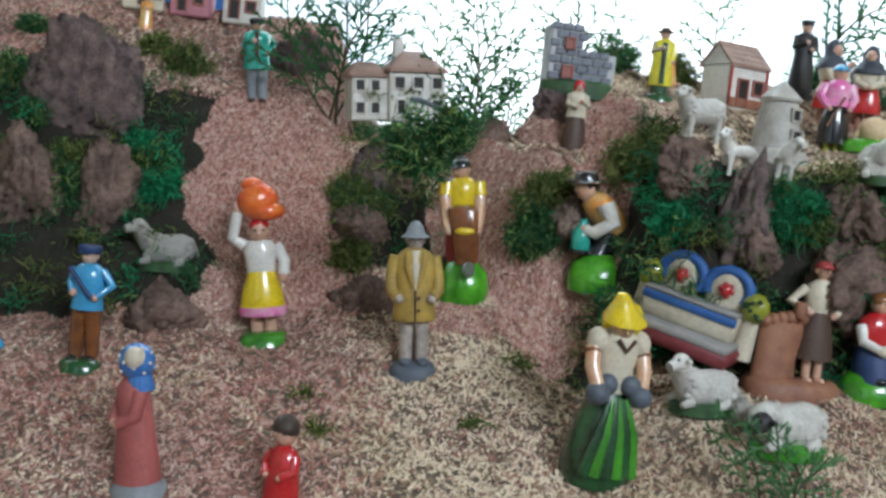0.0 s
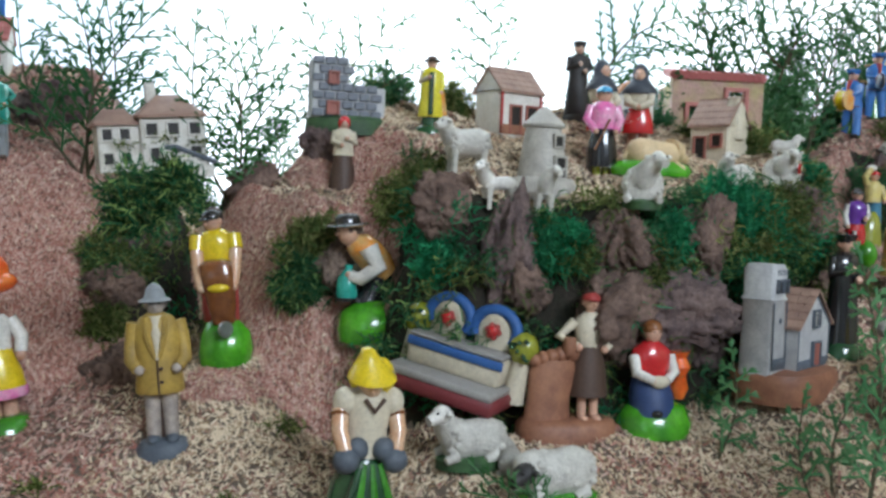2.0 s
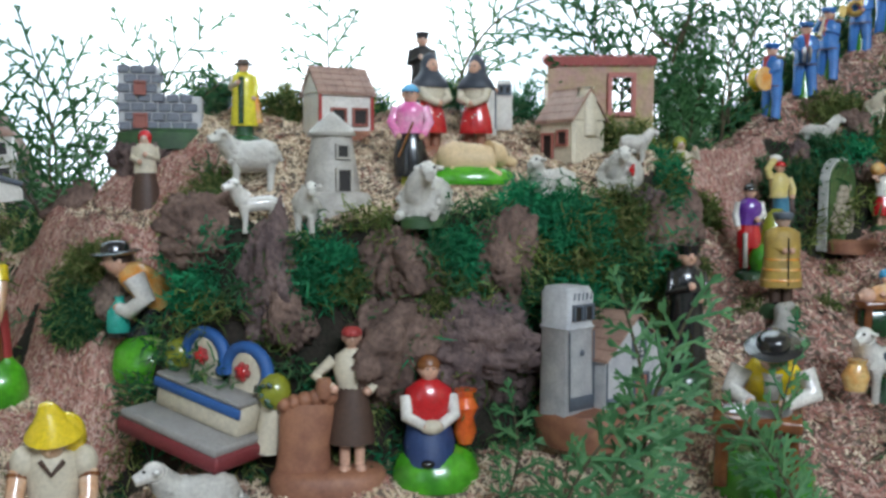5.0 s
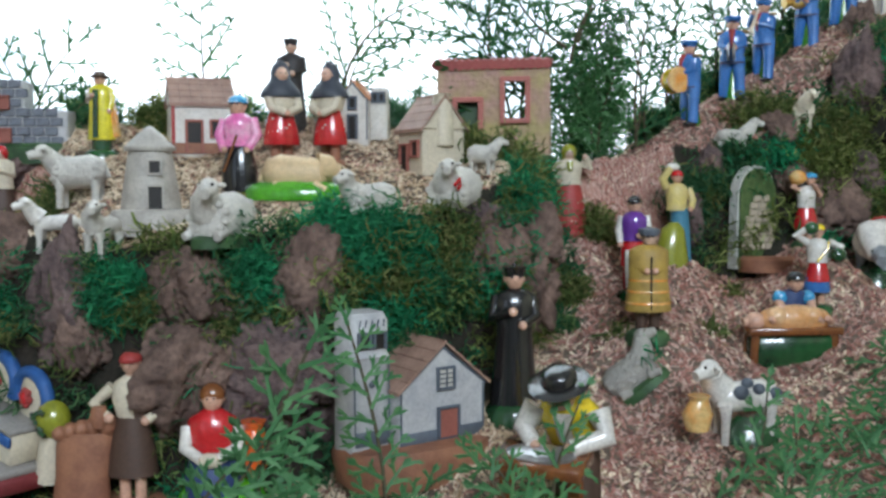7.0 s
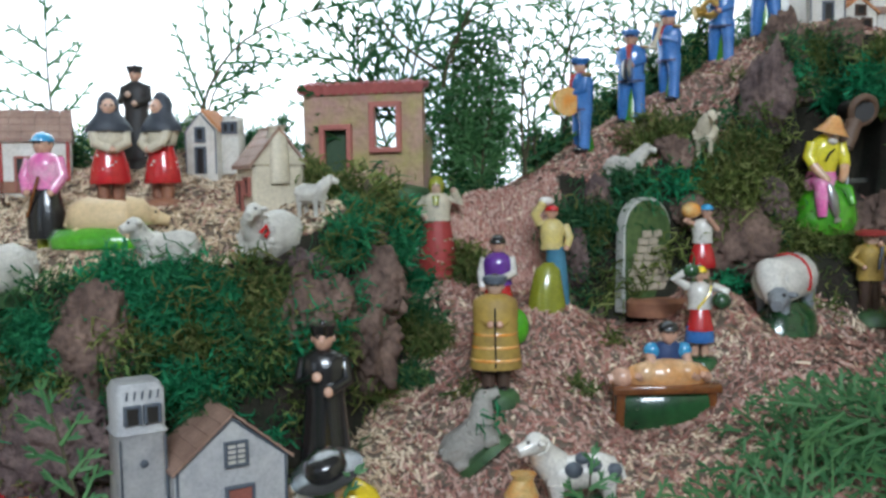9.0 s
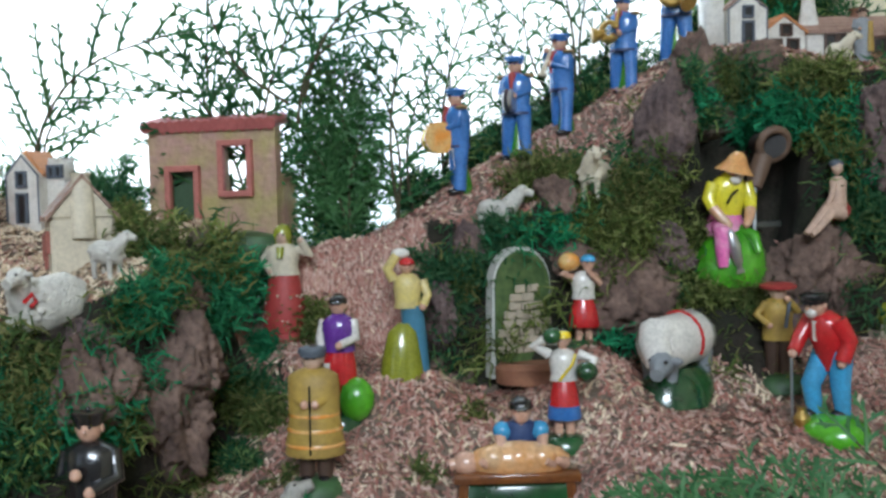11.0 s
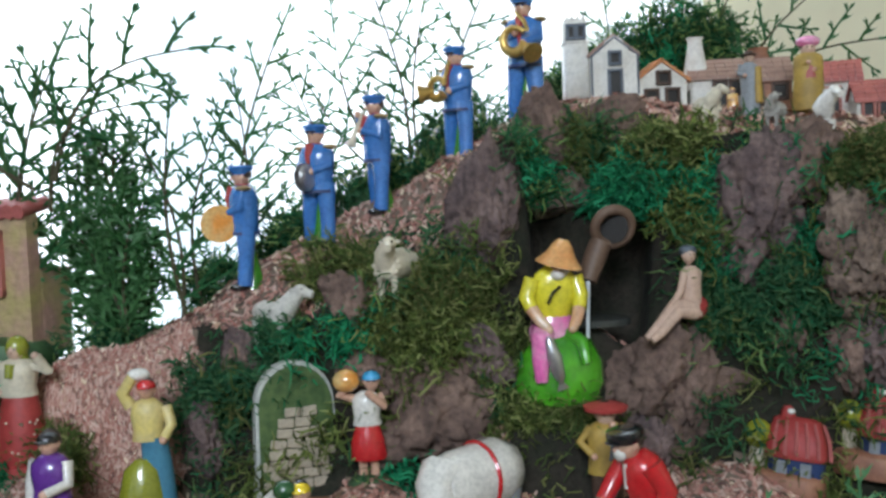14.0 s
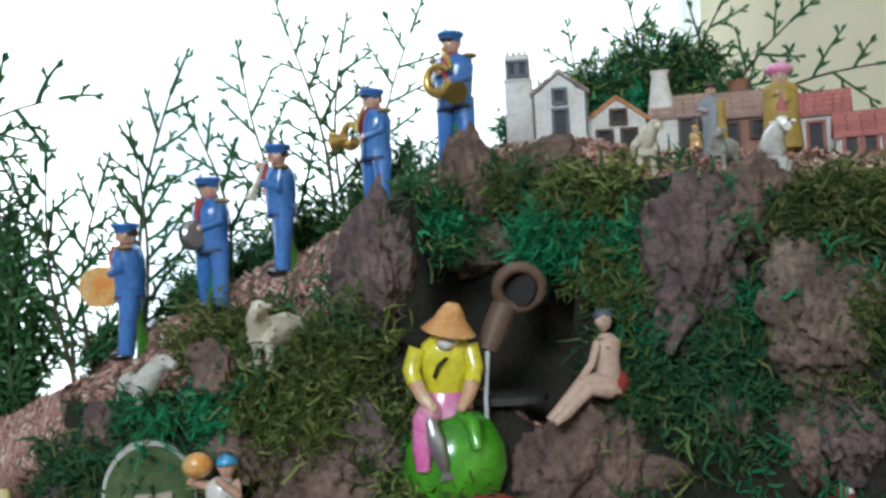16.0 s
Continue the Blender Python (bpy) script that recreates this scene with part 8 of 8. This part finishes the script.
def manor():
    x, y, z = S["manor"]
    ob = thing("ceramic_manor", x, y, z + 0.004, 14, "white two-storey ceramic manor with brown hipped roofs and outside stairs", "house", "ceramic houses")
    ob.matrix_basis = ob.matrix_basis @ pose(0, 0, 0, 0, -6, 0) @ Matrix.Scale(0.9, 4)
    b = Build()
    b.box((-0.034, 0.004, 0.026), (0.046, 0.04, 0.054), STONE, 0.03)
    b.box((0.024, 0, 0.029), (0.072, 0.05, 0.062), STONE, 0.03)
    part("wall", b, ob, smooth=False)
    r = Build()
    r.rings([(0.058, 0.041, 0.031, 0.024, 0), (0.061, 0.041, 0.031, 0.024, 0), (0.085, 0.012, 0.004, 0.024, 0)], ROOF, 4 * 4, 0.3)
    r.rings([(0.051, 0.027, 0.025, -0.036, 0.004), (0.054, 0.027, 0.025, -0.036, 0.004), (0.070, 0.012, 0.003, -0.036, 0.004)], ROOF, 16, 0.3)
    part("roof", r, ob, "brown hipped tile roof")
    c = Build()
    c.box((0.006, 0.002, 0.088), (0.012, 0.01, 0.022), STONE)
    part("chimney", c, ob)
    for zz in (0.018, 0.045):
        for dx in (0.0, 0.024, 0.048):
            if not (zz < 0.03 and dx < 0.01):
                opening(ob, "window", dx, zz, 0.012, 0.013, -0.025, STONE)
        for dx in (-0.047, -0.028):
            opening(ob, "window", dx, zz - 0.004, 0.010, 0.012, -0.016, STONE)
    opening(ob, "door", 0.002, 0.016, 0.009, 0.016, -0.025, STONE)
    s = Build()
    s.prism([(0.008, -0.012), (0.064, -0.012), (0.064, 0.0), (0.020, 0.020), (0.008, 0.020)], -0.04, -0.0275, STONE)
    part("stairs", s, ob, smooth=False)
    s = Build()
    s.tube([(0.010, -0.041, 0.024), (0.022, -0.041, 0.024), (0.066, -0.041, 0.005)], 0.003, SLATE, 8)
    part("handrail", s, ob)
    iv = np.random.RandomState(8)
    for px, pz in ((0.015, 0.034), (0.05, 0.03), (-0.03, 0.03), (0.062, 0.015)):
        P = np.array([[px, -0.027, pz]]) + iv.normal(0, 1, (26, 3)) * [0.008, 0.001, 0.003]
        k = strands("ivy", M_MOSS["olive"], P, np.tile([0.0, -1.0, 0.0], (26, 1)), iv, 0.005, 4, 0.001, "painted green creeper")
        for key in ("kind", "category"):
            del k[key]
        k.parent = ob


manor()


def ruin():
    x, y, z = S["ruin"]
    ob = thing("ceramic_ruin", x, y, z - 0.004, -8, "pinkish ceramic ruin of a house with green door and dark window", "house", "ceramic houses")
    plaster = dull("mottled_pink_plaster", (0.46, 0.27, 0.22), second=(0.42, 0.34, 0.14), scale=38, bump=0.8)
    pinkish = dull("pink_trim", (0.5, 0.17, 0.14))
    b = Build()
    # front wall round the door and the window opening
    for c, s in (((-0.046, 0, 0.05), (0.018, 0.012, 0.1)), ((0.0, 0, 0.05), (0.022, 0.012, 0.1)), ((0.046, 0, 0.05), (0.022, 0.012, 0.1)), ((0.023, 0, 0.022), (0.026, 0.012, 0.044)), ((0.023, 0, 0.093), (0.026, 0.012, 0.014)), ((-0.024, 0, 0.083), (0.028, 0.012, 0.034))):
        b.box(c, s, plaster, 0.02)
        part("wall_panel", b, ob, smooth=False)
        b = Build()
    b.box((-0.049, 0.028, 0.045), (0.012, 0.044, 0.09), plaster, 0.1)
    part("side_wall", b, ob, smooth=False)
    b = Build()
    b.box((0.051, 0.022, 0.03), (0.012, 0.032, 0.06), plaster, 0.1)
    part("side_wall", b, ob, smooth=False)
    b = Build()
    for k in range(15):
        b.tube([(-0.055 + 0.0078 * k, -0.010, 0.1), (-0.055 + 0.0078 * k, 0.018, 0.106)], 0.0052, ROSE, 8)
    tagged(part("roof", b, ob, "pink half-round roof tiles"), kind="stuff")
    for dx, dz, w, h, nm in ((-0.024, 0.033, 0.026, 0.066, "door"), (0.023, 0.065, 0.025, 0.041, "window")):
        f = Build()
        for s in (-1, 1):
            f.box((dx + s * w / 2, -0.0075, dz), (0.005, 0.006, h + 0.005), pinkish)
        f.box((dx, -0.0078, dz + h / 2), (w + 0.005, 0.006, 0.005), pinkish)
        if nm == "window":
            f.box((dx, -0.0078, dz - h / 2), (w + 0.005, 0.006, 0.005), pinkish)
        o = part(nm, f, ob, "brick-pink frame", smooth=False)
        if nm == "door":
            l = Build()
            l.box((dx, 0.002, dz), (w, 0.004, h), dull("green_door_paint", (0.05, 0.1, 0.05)))
            part("leaf", l, o, "dark green door leaf", smooth=False)
    b = Build()
    b.rings([(-0.02, 0.06, 0.03, 0, 0), (0.0, 0.066, 0.034, 0, 0), (0.01, 0.06, 0.026, 0, -0.004), (0.014, 0.04, 0.01, 0, -0.004)], ROUGHGRASS, 18, 0.8)
    part("base", b, ob)


ruin()


# ---- blue bench fountain ----
def bench_fountain():
    x, y, z = S["bench"]
    ob = thing("bench_fountain", x, y - 0.004, z + 0.010, -36, "painted clay bench fountain with blue scrolls and red flowers", "fountain", "ceramic houses")
    ob.matrix_basis = ob.matrix_basis @ pose(0, 0, 0, 0, 11, 0)
    blue, grey, trim = dull("scroll_blue", (0.03, 0.12, 0.36)), dull("bench_grey", (0.33, 0.31, 0.29)), dull("base_red", (0.2, 0.03, 0.035))
    b = Build(0.82)
    b.box((0, -0.018, 0.002), (0.125, 0.075, 0.016), trim, 0.2)
    part("plinth", b, ob)
    b = Build(0.82)
    b.box((0, -0.022, 0.0125), (0.118, 0.066, 0.008), grey, 0.2)
    part("step", b, ob)
    b = Build(0.82)
    b.box((0, -0.006, 0.030), (0.104, 0.032, 0.03), CREAM, 0.12)
    seat = part("seat", b, ob)
    b = Build(0.82)
    b.box((0, -0.0225, 0.039), (0.106, 0.003, 0.009), blue, 0.2)
    part("front_band", b, seat, "blue painted band")
    b = Build(0.82)
    b.box((0, -0.006, 0.0465), (0.104, 0.034, 0.004), grey, 0.2)
    part("seat_top", b, seat, "grey seat slab")
    for k, sx in enumerate((-1, 1)):
        b = Build(0.82)
        cx, cz, r = sx * 0.026, 0.066, 0.024
        b.rings([(0.03, 0.021, 0.007, cx, 0.014), (0.07, 0.021, 0.007, cx, 0.014), (0.084, 0.014, 0.007, cx, 0.014), (0.089, 0.005, 0.005, cx, 0.014)], CREAM, 16)
        arc = [(cx + r * math.cos(a), 0.012, cz + 0.9 * r * math.sin(a)) for a in np.linspace(-0.5, 3.6, 14)]
        b.tube(arc, [0.0062] * 14, blue, 10)
        back = part("backrest", b, ob)
        b = Build(0.82)
        b.ball((cx, 0.004, 0.066), (0.006, 0.004, 0.006), RED)
        for q in range(6):
            b.ball((cx + 0.006 * math.cos(q), 0.005, 0.066 + 0.006 * math.sin(q)), (0.0035, 0.003, 0.0035), RED_DULL, 6)
        part("flower", b, back, "red painted rosette")
        b = Build(0.82)
        b.ball((sx * 0.06, 0.012, 0.056), (0.016, 0.015, 0.018), OLIVE, 14)
        b.tube([(sx * 0.06, 0.012, 0.0), (sx * 0.06, 0.012, 0.045)], [0.013, 0.010], CREAM)
        for q in range(7):
            b.tube([(sx * 0.06 + 0.012 * math.cos(q * 0.9), -0.002, 0.048 + 0.003 * q), (sx * 0.06 + 0.005 * math.cos(q * 0.9), -0.004, 0.05 + 0.003 * q)], 0.0022, DKGREEN, 6)
        part("urn", b, ob, "urn with a yellow-green painted plant")


bench_fountain()


# ---- arched stone fountain ----
def arch_fountain():
    x, y, z = S["arch"]
    ob = thing("arch_fountain", x, y, z - 0.004, 30, "arched clay wall fountain painted with ivy and pale stones", "fountain", "ceramic houses")
    ob.matrix_basis = ob.matrix_basis @ Matrix.Diagonal((0.86, 0.86, 0.95, 1))
    edge, ivy, pale = dull("arch_rim", (0.6, 0.6, 0.56)), dull("painted_ivy", (0.1, 0.16, 0.05), second=(0.05, 0.1, 0.03), scale=160), dull("painted_stones", (0.5, 0.42, 0.32))
    out = [(0.029 * math.cos(a), 0.067 + 0.03 * math.sin(a)) for a in np.linspace(0, math.pi, 15)]
    b = Build()
    b.prism([(0.031, -0.006)] + out + [(-0.031, -0.006)], 0.0, 0.012, edge)
    slab = part("slab", b, ob)
    b = Build()
    b.prism([(0.0275, 0.004)] + [(p * 0.93, 0.066 + (q - 0.067) * 0.93) for p, q in out] + [(-0.0275, 0.004)], -0.0025, 0.001, ivy)
    part("painted_front", b, slab, "green ivy-painted face")
    stone = Build()
    stone.box((0, 0, 0), (0.0115, 0.003, 0.0062), pale, 0.25)
    me = stone.mesh("stone", False)
    for row in range(8):
        n = 4 if row < 4 else 3 if row < 6 else 2
        for k in range(n):
            o = new("stone", me)
            o.parent, o.matrix_basis = slab, pose((k - (n - 1) / 2) * 0.0122 + (0.003 if row % 2 else -0.002), -0.0035, 0.016 + 0.0068 * row, 0, random.uniform(-6, 6), 0)
    b = Build()
    b.rings([(-0.008, 0.04, 0.028, 0.008, -0.014), (0.004, 0.041, 0.029, 0.008, -0.014), (0.008, 0.036, 0.024, 0.008, -0.014), (0.006, 0.03, 0.018, 0.008, -0.014)], CLAY, 20)
    part("basin", b, ob)
    b = Build()
    b.rings([(-0.004, 0.02, 0.016, 0.042, 0.004), (0.03, 0.016, 0.013, 0.04, 0.004), (0.048, 0.006, 0.006, 0.036, 0.004)], ROUGHGRASS, 14)
    part("green_bank", b, ob)


arch_fountain()


# ---- spout and water in the grotto ----
JET = material("falling_water", (0.6, 0.64, 0.66), 0.08, vary=0.1, bump=0.3, spec=0.8)


def spout():
    ob = thing("clay_spout", 1.127, 1.122, 0.350, 18, "curved brown clay pipe spouting water in the grotto", "spout")
    b = Build()
    pipe = dull("spout_clay", (0.15, 0.09, 0.06))
    ring = [(0.010 + 0.0125 * math.cos(a), -0.016 - 0.004 * math.sin(a), 0.004 + 0.0115 * math.sin(a)) for a in np.linspace(0, 6.2832, 20)]
    b.tube(ring, [0.0034] * 20, pipe, 10)
    # solid near-black plug paints the shade inside the pipe mouth
    b.tube([(0.014, 0.012, 0.006), (0.010, -0.014, 0.004), (0.009, -0.0155, 0.004)], [0.009, 0.0115, 0.011], DARK, 14)
    b.tube([(0.001, -0.016, -0.006), (-0.005, -0.018, -0.018), (-0.010, -0.02, -0.03)], [0.0075, 0.0075, 0.006], pipe, 12)
    part("pipe", b, ob)
    b = Build()
    b.tube([(-0.010, -0.021, -0.030), (-0.0125, -0.025, -0.055), (-0.013, -0.025, -0.086)], [0.0016, 0.0013, 0.0011], JET, 8)
    part("water_jet", b, ob, "thin thread of falling water")


spout()
pool = Build()
pool.rings([(0.0, 0.03, 0.024), (0.004, 0.03, 0.024), (0.005, 0.026, 0.02)], WATER, 20)
po = new("grotto_pool", pool.mesh("grotto_pool"))
po.matrix_basis = pose(1.122, 1.125, land_at(1.122, 1.125))
tagged(po, "small dark pool under the spout in the grotto", "pool")


# far slope and the edge of the set
figure("man_figurine", (-0.292, 0.800, land_at(-0.292, 0.800)), 0.120, -10, "clay man in blue and brown on a green base", drum_boy)
figure("child_figurine", (-0.262, 1.205, land_at(-0.262, 1.205)), 0.045, 10, "small orange clay figure by the upper houses", orange_small)
cloth = Build()
cloth.box((-0.30, 1.385, 0.42), (0.27, 0.008, 0.16), dull("blue_board_paint", (0.02, 0.16, 0.5)), 0.1)
tagged(new("backdrop_board", cloth.mesh("backdrop_board", False)), "blue painted board behind the upper houses", "board")
